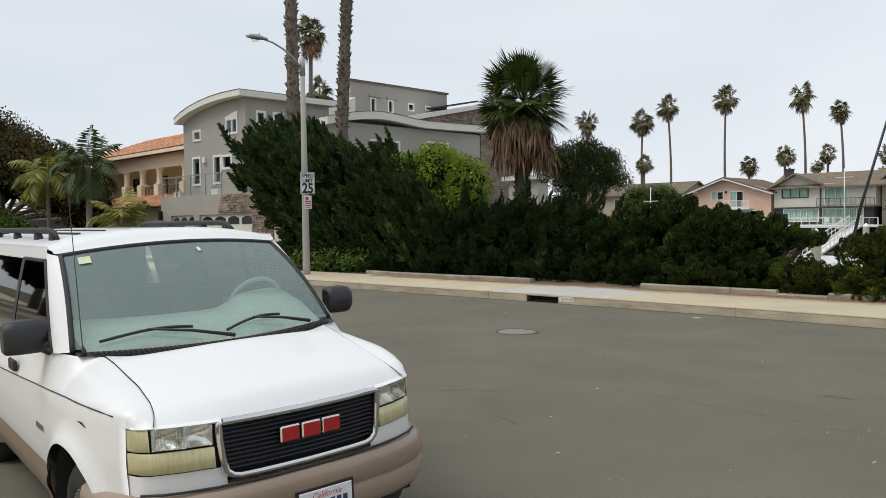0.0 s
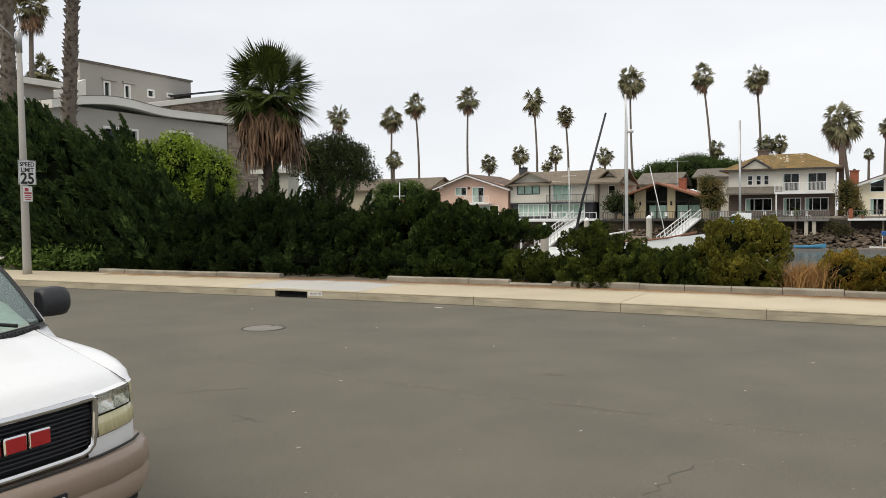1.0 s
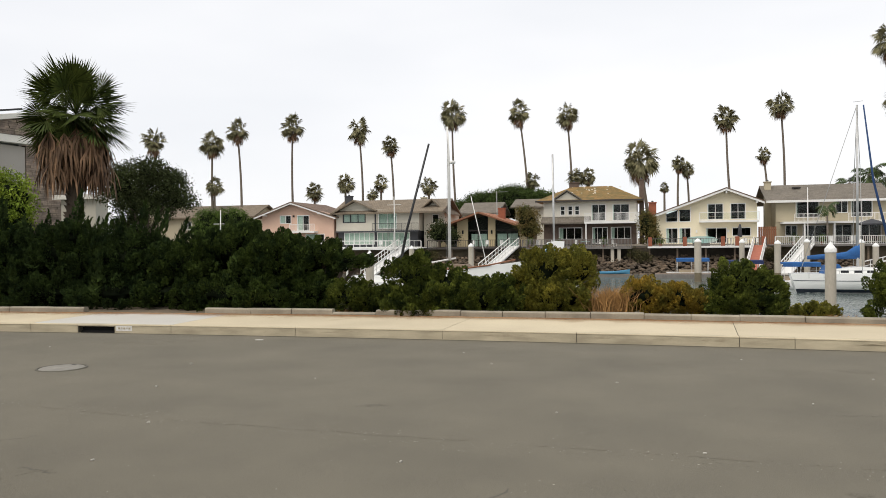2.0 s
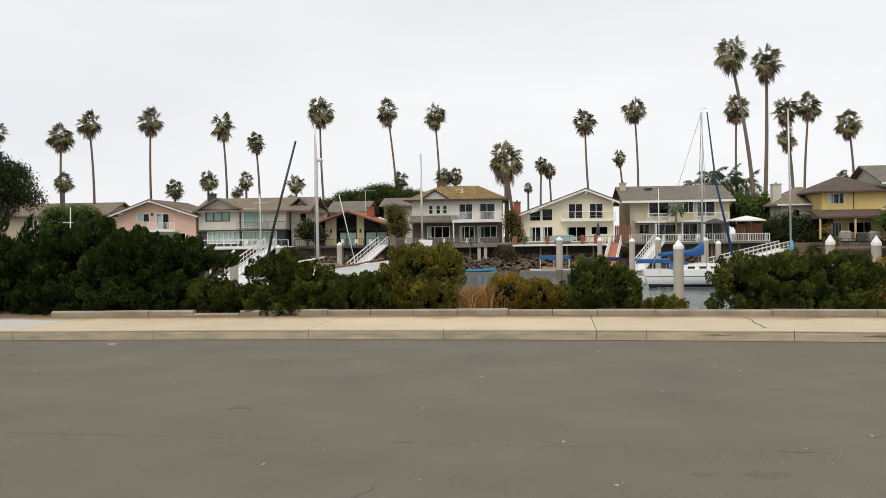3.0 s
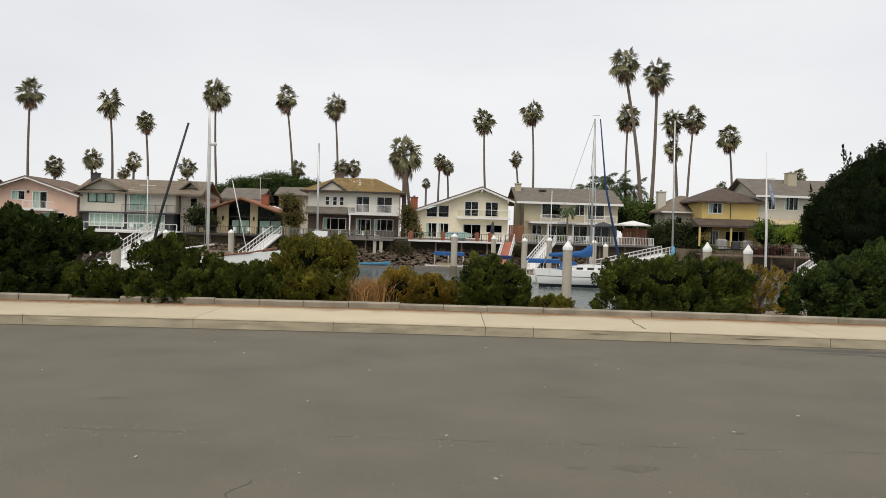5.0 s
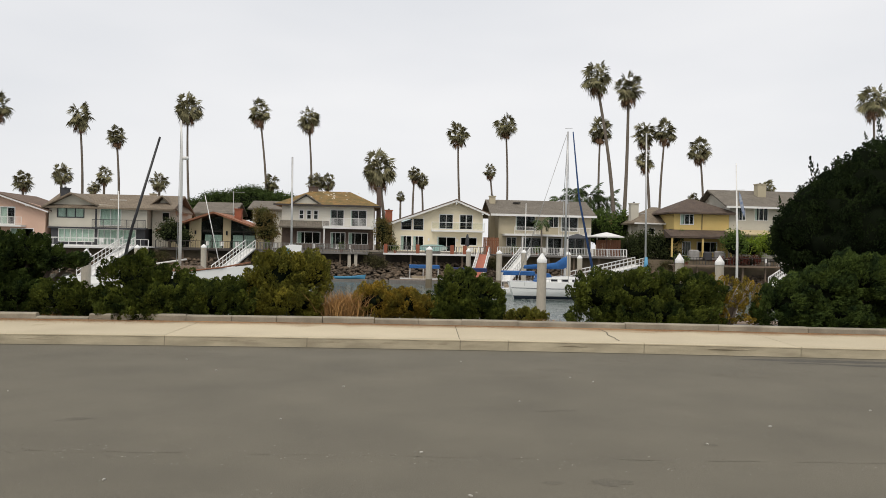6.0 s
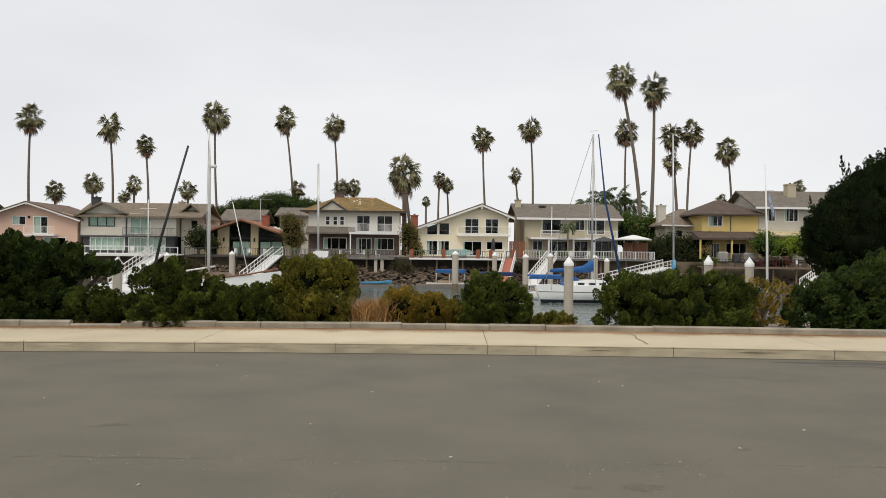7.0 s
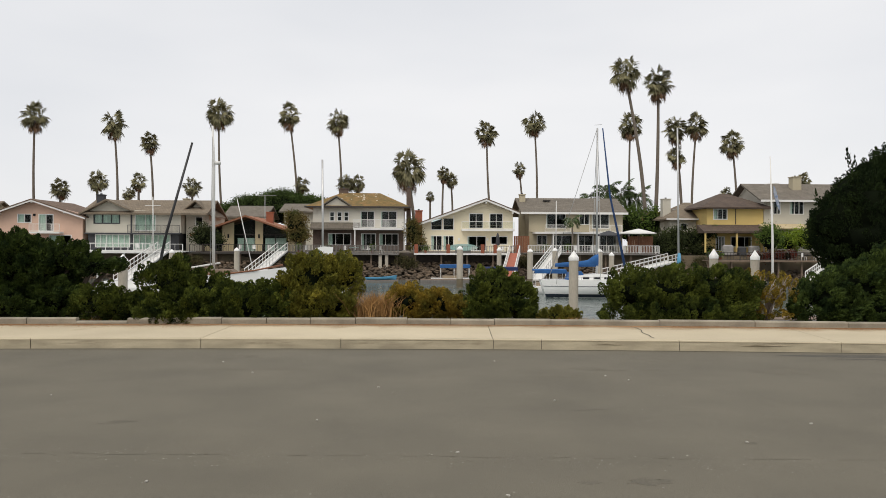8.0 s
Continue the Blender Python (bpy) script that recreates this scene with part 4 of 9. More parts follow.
# at the grey house
fan_palm((-28.2, 19.0, 0.1), (-28.25, 18.9, 16.5), 2.2, 0.30, 0.21, k=0, boots=True, label="tall palm with shaggy trunk beside the grey house")
fan_palm((-28.9, 21.6, 0.1), (-28.3, 22.3, 17.0), 2.2, 0.32, 0.19, k=1, boots=True, label="tall palm with shaggy trunk beside the grey house")
fan_palm((-49.3, 34.4, 0.1), (-49.05, 34.6, 15.9), 1.45, 0.22, 0.14, k=2, dead=1.1)

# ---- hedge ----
# junipers: near-black second colour mottles in the shade between tufts
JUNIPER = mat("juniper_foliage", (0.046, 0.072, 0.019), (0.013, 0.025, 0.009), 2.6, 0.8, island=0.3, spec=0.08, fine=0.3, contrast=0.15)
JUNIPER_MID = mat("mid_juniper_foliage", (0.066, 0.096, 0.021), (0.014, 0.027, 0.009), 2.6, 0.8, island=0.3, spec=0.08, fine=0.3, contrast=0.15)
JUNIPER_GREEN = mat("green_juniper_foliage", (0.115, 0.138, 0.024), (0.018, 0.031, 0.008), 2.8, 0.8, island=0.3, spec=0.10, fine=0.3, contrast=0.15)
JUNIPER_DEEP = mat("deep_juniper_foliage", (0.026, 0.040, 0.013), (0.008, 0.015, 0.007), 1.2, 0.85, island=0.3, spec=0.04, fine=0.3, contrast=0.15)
# near-black fill: the shade inside shrubs and trees, put into a colour
GAP_SHADE = mat("foliage_gap_shade", (0.010, 0.014, 0.007), (0.006, 0.008, 0.005), 3, 1.0, spec=0.0)
OLIVE = mat("olive_shrub", (0.25, 0.22, 0.034), (0.05, 0.065, 0.014), 1.9, 0.75, island=0.45, spec=0.15, fine=0.3)
RUSTY = mat("rusty_shrub", (0.38, 0.24, 0.035), (0.09, 0.095, 0.02), 2.4, 0.8, island=0.5, spec=0.15, fine=0.3)
STRAW = mat("dry_grass", (0.40, 0.22, 0.075), (0.26, 0.135, 0.045), 3, 0.9, island=0.4)


def tuft(rng, blades=70, length=1.0, width=0.30, blade=0.34, knob=True):
    """A clump of short blades along +z: a dense rounded knob, or a pointed plume. Returns arrays of points and triangles."""
    u = rng.random(blades) ** (0.75 if knob else 0.9)
    a = rng.random(blades) * math.tau
    shape = np.sin(np.clip(u * 0.80 + 0.20, 0, 1) * math.pi) ** (0.55 if knob else 0.8)
    r = width * shape * (rng.uniform(0.7, 1.0, blades) if knob else rng.uniform(0.3, 0.95, blades))
    out = np.c_[np.cos(a), np.sin(a), np.zeros(blades)]
    bend = np.c_[0.14 * u ** 2, np.zeros(blades), np.zeros(blades)]
    base = np.c_[out[:, 0] * r * 0.8, out[:, 1] * r * 0.8, u * length * 0.85] + bend
    d = out * (1.1 * (1 - u) + 0.15)[:, None] * rng.uniform(0.4, 1.0, (blades, 1)) + np.c_[np.zeros((blades, 2)), np.ones(blades)] + rng.normal(0, 0.25, (blades, 3))
    d /= np.linalg.norm(d, axis=1)[:, None]
    side = np.cross(d, rng.normal(size=(blades, 3)))
    side /= np.linalg.norm(side, axis=1)[:, None] + 1e-9
    L = blade * rng.uniform(0.6, 1.2, blades)[:, None] * (1 - 0.35 * u[:, None])
    w = 0.05
    P = np.stack([base - side * w, base + side * w, base + d * L], 1).reshape(-1, 3)
    return P, np.arange(blades * 3).reshape(-1, 3)


def bush_mesh(seed, lobes, plumes, size, lean=(0, 0, 0.8), blades=60, spikes=0.0, dense=0.75, depth=(0.6, 1.0)):
    """Foliage of plumes set over the lobes (x, y, z, rx, ry, rz)."""
    rng = np.random.default_rng(seed)
    knob = spikes < 0.15
    kinds = [tuft(rng, int(blades * 2.4), 0.85, 0.32, 0.17) if knob or k < 2 else tuft(rng, int(blades * 2.4), 1.15, 0.2, 0.24, False) for k in range(6)] + [tuft(rng, int(blades * 3.2), 2.1, 0.2, 0.28, False) for _ in range(2)]
    vol = np.array([(l[3] * l[4] + l[3] * l[5] + l[4] * l[5]) for l in lobes])
    V, F, o = [], [], 0
    for i in range(int(plumes * dense)):
        l = lobes[rng.choice(len(lobes), p=vol / vol.sum())]
        n = rng.normal(size=3)
        n /= np.linalg.norm(n)
        if n[2] < -0.8:
            n[2] *= -1
        k = rng.uniform(*depth)
        p = np.array(l[:3]) + n * np.array(l[3:]) * k
        d = n * rng.uniform(0.35, 0.9) + np.array(lean) + rng.normal(0, 0.2, 3)
        d /= np.linalg.norm(d)
        s = size * rng.uniform(0.6, 1.4)
        spike = spikes and n[2] > 0.1 and rng.random() < spikes
        if spike:
            d = n * 0.28 + np.array(lean) + rng.normal(0, 0.12, 3)
            d /= np.linalg.norm(d)
        x = np.cross(d, rng.normal(size=3))
        x /= np.linalg.norm(x)
        R = np.stack([x, np.cross(d, x), d], 1) * s
        P, T = kinds[6 + i % 2] if spike else kinds[i % 6]
        V.append(P @ R.T + p + d * s * (-0.15 if spike else -0.4))
        F.append(T + o)
        o += len(P)
    # low growth round the foot
    for i in range(int(plumes * 0.22)):
        l = lobes[rng.choice(len(lobes))]
        if l[2] - l[5] > 0.6:
            continue
        a = rng.uniform(0, math.tau)
        n = np.array([math.cos(a), math.sin(a), 0.25])
        p = np.array([l[0] + n[0] * l[3] * 0.8, l[1] + n[1] * l[4] * 0.8, rng.uniform(0.0, 0.3)])
        d = n * 0.8 + np.array(lean) * 0.6 + rng.normal(0, 0.2, 3)
        d /= np.linalg.norm(d)
        x = np.cross(d, rng.normal(size=3))
        x /= np.linalg.norm(x)
        R = np.stack([x, np.cross(d, x), d], 1) * size * rng.uniform(0.6, 1.1)
        P, T = kinds[i % 6]
        V.append(P @ R.T + p - d * size * 0.3)
        F.append(T + o)
        o += len(P)
    return leaf_mesh("foliage", np.concatenate(V), np.concatenate(F))


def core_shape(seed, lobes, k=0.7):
    """Lumpy bodies that fill a shrub and stand in for the dark shade between its leaves."""
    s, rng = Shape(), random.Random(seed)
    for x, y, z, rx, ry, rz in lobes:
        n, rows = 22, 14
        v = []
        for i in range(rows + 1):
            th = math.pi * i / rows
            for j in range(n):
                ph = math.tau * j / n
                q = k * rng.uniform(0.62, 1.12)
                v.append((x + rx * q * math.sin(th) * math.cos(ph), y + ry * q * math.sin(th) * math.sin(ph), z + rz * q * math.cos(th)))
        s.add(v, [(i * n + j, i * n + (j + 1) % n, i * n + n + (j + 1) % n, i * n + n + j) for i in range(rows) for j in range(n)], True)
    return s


def shrub(x, y, lobes, plumes, size, label, material=None, lean=(0, 0, 0.8), seed=0, z=0.1, blades=60, name="juniper_shrub", cat="shrub", group="juniper hedge", core=0.5, spikes=0.0, depth=(0.6, 1.0)):
    """lobes are given about the foot (x, y)."""
    s = thing(name, label, cat, pose(x, y, z), group)
    part("foliage", bush_mesh(seed, lobes, plumes, size, lean, blades, spikes, depth=depth), material or JUNIPER, s)
    rng = random.Random(seed)
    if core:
        tagged(part("shade_core", core_shape(seed, lobes, core), GAP_SHADE, s), kind="stuff")
    for l in lobes[:5]:
        st = Shape().tube([(rng.uniform(-0.1, 0.1), rng.uniform(-0.1, 0.1), -0.4), (l[0] * 0.45 + rng.uniform(-0.1, 0.1), l[1] * 0.5, l[2] * 0.5), (l[0], l[1], l[2])], [0.09, 0.07, 0.035], 6)
        part("stem", st, BARK, s)
    return s


DARKJ = "dark green juniper shrub with upswept plumes behind the low curb"
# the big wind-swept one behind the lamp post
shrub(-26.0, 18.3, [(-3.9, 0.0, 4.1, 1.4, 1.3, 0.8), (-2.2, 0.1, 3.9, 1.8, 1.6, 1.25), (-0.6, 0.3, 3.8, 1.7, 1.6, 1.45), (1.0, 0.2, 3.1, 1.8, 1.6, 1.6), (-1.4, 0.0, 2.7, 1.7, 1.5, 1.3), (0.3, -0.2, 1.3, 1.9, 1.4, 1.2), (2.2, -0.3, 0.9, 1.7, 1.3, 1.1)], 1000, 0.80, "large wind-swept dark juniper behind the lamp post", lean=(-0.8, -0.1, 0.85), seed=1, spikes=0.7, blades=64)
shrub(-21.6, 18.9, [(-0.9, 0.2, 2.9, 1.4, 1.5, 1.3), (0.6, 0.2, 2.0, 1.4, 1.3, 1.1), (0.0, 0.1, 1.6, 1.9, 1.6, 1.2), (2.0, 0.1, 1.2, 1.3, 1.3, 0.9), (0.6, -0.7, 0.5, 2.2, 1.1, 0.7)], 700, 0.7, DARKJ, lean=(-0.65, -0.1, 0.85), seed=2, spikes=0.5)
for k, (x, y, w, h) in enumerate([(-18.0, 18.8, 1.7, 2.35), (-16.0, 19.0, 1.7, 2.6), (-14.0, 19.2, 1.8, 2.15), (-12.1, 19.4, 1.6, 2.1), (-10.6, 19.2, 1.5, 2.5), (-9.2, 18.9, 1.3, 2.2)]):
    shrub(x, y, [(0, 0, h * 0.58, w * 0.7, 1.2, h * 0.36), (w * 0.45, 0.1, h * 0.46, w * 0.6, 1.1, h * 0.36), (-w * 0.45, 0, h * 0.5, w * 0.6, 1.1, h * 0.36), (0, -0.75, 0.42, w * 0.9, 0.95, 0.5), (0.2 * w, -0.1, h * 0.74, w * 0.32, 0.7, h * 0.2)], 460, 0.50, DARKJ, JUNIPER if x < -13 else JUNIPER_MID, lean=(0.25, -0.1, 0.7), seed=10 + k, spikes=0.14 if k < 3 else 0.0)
# the branch that reaches out over a gap, and the low growth under it
shrub(-8.0, 18.7, [(0.0, 0.1, 1.42, 0.7, 0.8, 0.45), (0.65, 0.0, 1.28, 0.6, 0.6, 0.2), (1.05, 0.0, 1.26, 0.35, 0.4, 0.13), (-0.1, -0.2, 0.5, 0.7, 0.9, 0.5)], 300, 0.36, "dark juniper with a long branch reaching sideways", JUNIPER_MID, lean=(0.55, -0.1, 0.45), seed=21)
shrub(-7.0, 18.4, [(0, 0, 0.42, 0.9, 0.7, 0.42), (0.5, -0.1, 0.35, 0.6, 0.6, 0.36)], 210, 0.34, "low mid-green shrub under a juniper branch", JUNIPER_GREEN, seed=22, lean=(0.1, -0.1, 0.7))
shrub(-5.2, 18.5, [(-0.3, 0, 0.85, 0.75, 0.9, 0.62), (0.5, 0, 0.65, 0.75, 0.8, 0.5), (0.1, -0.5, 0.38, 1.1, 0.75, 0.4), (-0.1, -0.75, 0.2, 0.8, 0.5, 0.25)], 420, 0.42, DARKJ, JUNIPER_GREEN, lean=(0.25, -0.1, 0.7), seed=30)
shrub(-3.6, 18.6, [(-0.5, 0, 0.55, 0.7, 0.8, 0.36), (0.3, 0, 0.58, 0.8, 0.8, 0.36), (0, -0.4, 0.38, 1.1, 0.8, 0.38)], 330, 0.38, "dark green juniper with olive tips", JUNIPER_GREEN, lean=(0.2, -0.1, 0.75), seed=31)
shrub(-2.0, 18.7, [(-0.3, 0, 0.95, 0.75, 0.8, 0.62), (0.45, 0.1, 1.0, 0.6, 0.7, 0.58), (0, -0.4, 0.4, 0.95, 0.75, 0.4)], 460, 0.36, "olive-green rounded shrub with yellowish tips", OLIVE, lean=(0.1, -0.1, 0.8), seed=32)
shrub(0.35, 18.6, [(-0.4, 0, 0.42, 0.6, 0.6, 0.42), (0.35, 0, 0.42, 0.55, 0.6, 0.36), (0.75, 0.0, 0.3, 0.35, 0.5, 0.3)], 300, 0.30, "low shrub with rusty orange tips beside dry grass", RUSTY, lean=(0.05, 0, 0.7), seed=40, core=0.6)
shrub(2.1, 18.7, [(-0.1, 0, 0.72, 0.75, 0.75, 0.55), (0.4, 0, 0.55, 0.6, 0.7, 0.45), (-0.35, -0.1, 0.45, 0.6, 0.7, 0.42), (0.1, -0.3, 0.28, 0.85, 0.6, 0.3)], 420, 0.34, "rounded dark olive juniper bush at the water's edge", JUNIPER_GREEN, lean=(0.15, 0, 0.7), seed=41)
shrub(3.5, 18.3, [(0, 0, 0.16, 0.55, 0.4, 0.18)], 90, 0.24, "sparse low weeds with yellowish leaves behind the curb", OLIVE, lean=(0.2, 0, 0.6), seed=45, core=0.5)
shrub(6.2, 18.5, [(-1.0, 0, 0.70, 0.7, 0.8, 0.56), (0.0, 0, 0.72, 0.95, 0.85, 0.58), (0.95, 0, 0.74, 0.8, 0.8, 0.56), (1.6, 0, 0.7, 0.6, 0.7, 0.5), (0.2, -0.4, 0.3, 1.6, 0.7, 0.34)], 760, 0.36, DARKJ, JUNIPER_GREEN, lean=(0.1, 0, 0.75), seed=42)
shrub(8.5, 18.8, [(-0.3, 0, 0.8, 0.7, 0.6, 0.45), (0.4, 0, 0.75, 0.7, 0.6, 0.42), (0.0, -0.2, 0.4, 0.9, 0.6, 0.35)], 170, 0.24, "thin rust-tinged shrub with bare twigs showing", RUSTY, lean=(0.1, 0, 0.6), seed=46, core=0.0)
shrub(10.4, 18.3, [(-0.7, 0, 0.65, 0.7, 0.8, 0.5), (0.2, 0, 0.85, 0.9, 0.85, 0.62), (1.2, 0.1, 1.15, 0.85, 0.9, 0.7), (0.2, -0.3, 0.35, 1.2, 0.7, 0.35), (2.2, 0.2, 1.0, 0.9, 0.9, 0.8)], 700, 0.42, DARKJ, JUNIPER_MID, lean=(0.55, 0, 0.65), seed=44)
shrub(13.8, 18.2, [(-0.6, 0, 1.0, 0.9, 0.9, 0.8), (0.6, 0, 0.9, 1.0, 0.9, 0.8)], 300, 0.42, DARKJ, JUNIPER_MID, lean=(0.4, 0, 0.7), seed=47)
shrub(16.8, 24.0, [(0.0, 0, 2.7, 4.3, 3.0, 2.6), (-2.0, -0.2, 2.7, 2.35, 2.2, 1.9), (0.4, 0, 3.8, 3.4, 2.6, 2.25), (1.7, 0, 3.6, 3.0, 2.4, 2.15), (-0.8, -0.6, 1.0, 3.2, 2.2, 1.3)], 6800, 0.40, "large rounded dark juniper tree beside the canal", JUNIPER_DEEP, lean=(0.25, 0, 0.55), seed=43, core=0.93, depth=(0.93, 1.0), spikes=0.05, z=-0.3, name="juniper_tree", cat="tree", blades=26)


def twigs(x, y, z, n, h, spread, seed, material, label, name="bare_twigs"):
    """Bare branching stems."""
    rng = random.Random(seed)
    t = thing(name, label, "shrub", pose(x, y, z))
    for k in range(n):
        a = rng.uniform(0, math.tau)
        d = Vector((math.cos(a) * spread, math.sin(a) * spread * 0.5, h * rng.uniform(0.7, 1.1)))
        mid = d * 0.5 + Vector((rng.uniform(-0.1, 0.1), 0, rng.uniform(-0.05, 0.1)))
        s = Shape().tube([(0, 0, -0.2), mid, d], [0.022, 0.014, 0.005], 5)
        for q in range(3):
            p = mid.lerp(d, rng.uniform(0, 0.8))
            s.tube([p, p + Vector((rng.uniform(-0.25, 0.25), rng.uniform(-0.1, 0.1), rng.uniform(0.1, 0.3)))], [0.008, 0.003], 4)
        part("twig", s, material, t)
    return t


TWIG = mat("pale_bark", (0.30, 0.25, 0.20), (0.20, 0.165, 0.13), 5, 0.9)
twigs(8.5, 18.6, 0.1, 12, 1.0, 0.55, 5, TWIG, "bare pale twigs inside a thinning shrub")


def grass_clump(x, y, w, h, n, seed, label, material):
    rng = np.random.default_rng(seed)
    base = np.c_[rng.normal(0, w * 0.35, n), rng.normal(0, 0.14, n), np.zeros(n)]
    lean = np.c_[rng.normal(0.0, 0.22, n), rng.normal(-0.05, 0.15, n), np.ones(n)]
    L = h * rng.uniform(0.5, 1.1, n)[:, None]
    side = np.c_[np.ones(n), rng.normal(0, 0.5, n), np.zeros(n)] * 0.007
    mid = base + lean * L * 0.55
    tip = base + lean * L + np.c_[rng.normal(0, 0.16, n), rng.normal(0, 0.1, n), -0.12 * np.ones(n) * h]
    V = np.stack([base - side, base + side, mid + side, tip, mid - side], 1).reshape(-1, 3)
    o = np.arange(n)[:, None] * 5
    F = np.concatenate([o + [0, 1, 2], o + [0, 2, 4], o + [4, 2, 3]])
    g = part("dry_grass", leaf_mesh("dry_grass", V, F), material)
    g.matrix_basis = pose(x, y, 0.05)
    return tagged(g, label, "grass", kind="stuff")


grass_clump(-0.75, 18.2, 0.55, 0.85, 700, 3, "tall dry straw-coloured grass between shrubs", STRAW)
grass_clump(3.6, 18.0, 0.9, 0.25, 300, 4, "short straw-coloured grass behind the curb", STRAW)
grass_clump(-7.2, 18.0, 1.2, 0.22, 300, 6, "short dry grass behind the curb", STRAW)

# ---- kerb, pavement slabs, planter curb, street fittings ----
def road_z(x, y):
    q = kerb_y(x) - y
    return interp_line(q, [(0.0, -0.042), (1.5, 0.0), (7.0, 0.05), (13.75, 0.0)])


def interp_line(q, table):
    for (a, p), (b, r) in zip(table, table[1:]):
        if q <= b:
            return p + (r - p) * (max(q, a) - a) / (b - a)
    return table[-1][1]


def word_mesh(body, size):
    """Lettering in the built-in font as a mesh lying in the xy plane."""
    c = bpy.data.curves.new("word", "FONT")
    c.body, c.size, c.align_x, c.align_y, c.offset = body, size, "CENTER", "CENTER", size * 0.03
    o = bpy.data.objects.new("word", c)
    scene.collection.objects.link(o)
    bpy.context.view_layer.update()
    me = bpy.data.meshes.new_from_object(o.evaluated_get(bpy.context.evaluated_depsgraph_get()))
    bpy.data.objects.remove(o)
    return me


kerb = thing("kerb", "stained concrete kerb along the far side of the street", "kerb", kind="structure")
cuts = [-60, -45, -34, -28, -22.5, -18.0, -13.2, -12.02, -11.12, -9.76, -6.9, -3.8, -1.2, 1.65, 2.55, 5.1, 8.02, 11.0, 14, 20, 30, 40]
for a, b in zip(cuts, cuts[1:]):
    if a == -12.02:
        # storm drain inlet under a thin lintel
        part("lintel", solid_strip(Shape(), a, b, 0, 0.16, 0.11, 0.155), KERB, kerb)
        part("inlet", solid_strip(Shape(), a, b, 0.10, 0.9, -0.25, 0.0), BLACK, kerb, "dark storm drain opening")
        part("inlet_back", solid_strip(Shape(), a, b, 0.155, 0.2, -0.2, 0.10), BLACK, kerb)
        continue
    part("kerb_block", solid_strip(Shape(), a + 0.006, b - 0.006, 0, 0.16, -0.12, 0.152, c=0.035), KERB, kerb)
    # paler strip for the worn edge and the highlight along it
    nose = Shape()
    solid_strip(nose, a + 0.006, b - 0.006, -0.004, 0.03, 0.128, 0.1555, c=0.012)
    part("kerb_nose", nose, WALKWAY, kerb, "pale worn nose of the kerb with its highlight painted in")
    part("kerb_joint", solid_strip(Shape(), b - 0.008, b + 0.008, 0.012, 0.16, -0.03, 0.138), SEAM, kerb)
part("gutter_line", solid_strip(Shape(), -40, 40, -0.05, -0.012, -0.10, -0.033, c=0.002), PATCH, kerb)
# worn brown scars and a white stencilled panel on the kerb face
CHIP = mat("kerb_scar", (0.33, 0.28, 0.195), (0.46, 0.395, 0.28), 6, 0.95)
STENCIL = mat("white_stencil", (0.74, 0.73, 0.70), (0.6, 0.58, 0.54), 9, 0.8)
for k, (x, w, h) in enumerate([(-0.7, 0.28, 0.035), (0.35, 0.18, 0.03), (1.35, 0.14, 0.05), (1.1, 0.1, 0.03), (-2.6, 0.5, 0.02), (4.0, 0.5, 0.025), (-6.0, 0.4, 0.025), (6.7, 0.5, 0.02), (-8.6, 0.3, 0.03)]):
    s = Shape().add([(x - w, kerb_y(x - w) - 0.004, 0.06), (x + w * 0.2, kerb_y(x) - 0.004, 0.05), (x + w, kerb_y(x + w) - 0.004, 0.06 + h), (x + w * 0.4, kerb_y(x) - 0.004, 0.075 + h), (x - w * 0.5, kerb_y(x) - 0.004, 0.085)], [(0, 1, 2, 3, 4)])
    part("scar", s, CHIP, kerb)
sx = (-11.08, -10.69)
part("stencil", Shape().add([(sx[0], kerb_y(sx[0]) - 0.005, 0.015), (sx[1], kerb_y(sx[1]) - 0.005, 0.015), (sx[1], kerb_y(sx[1]) - 0.005, 0.125), (sx[0], kerb_y(sx[0]) - 0.005, 0.125)], [(0, 1, 2, 3)]), STENCIL, kerb, "white painted stencil panel")
for k in range(5):
    x = sx[0] + 0.06 + k * 0.062
    part("stencil_bar", Shape().add([(x, kerb_y(x) - 0.008, 0.05 + 0.02 * (k % 2)), (x + 0.045, kerb_y(x) - 0.008, 0.05 + 0.02 * (k % 2)), (x + 0.045, kerb_y(x) - 0.008, 0.09), (x, kerb_y(x) - 0.008, 0.09)], [(0, 1, 2, 3)]), CHIP, kerb)

walk_thing = thing("pavement", "sun-bleached concrete pavement slabs with slanting joints", "pavement", kind="structure")
cuts = [-60, -48, -38, -30, -24.5, -19.0, -13.25, -9.8, -3.8, 1.65, 8.0, 13.5, 19, 28, 40]
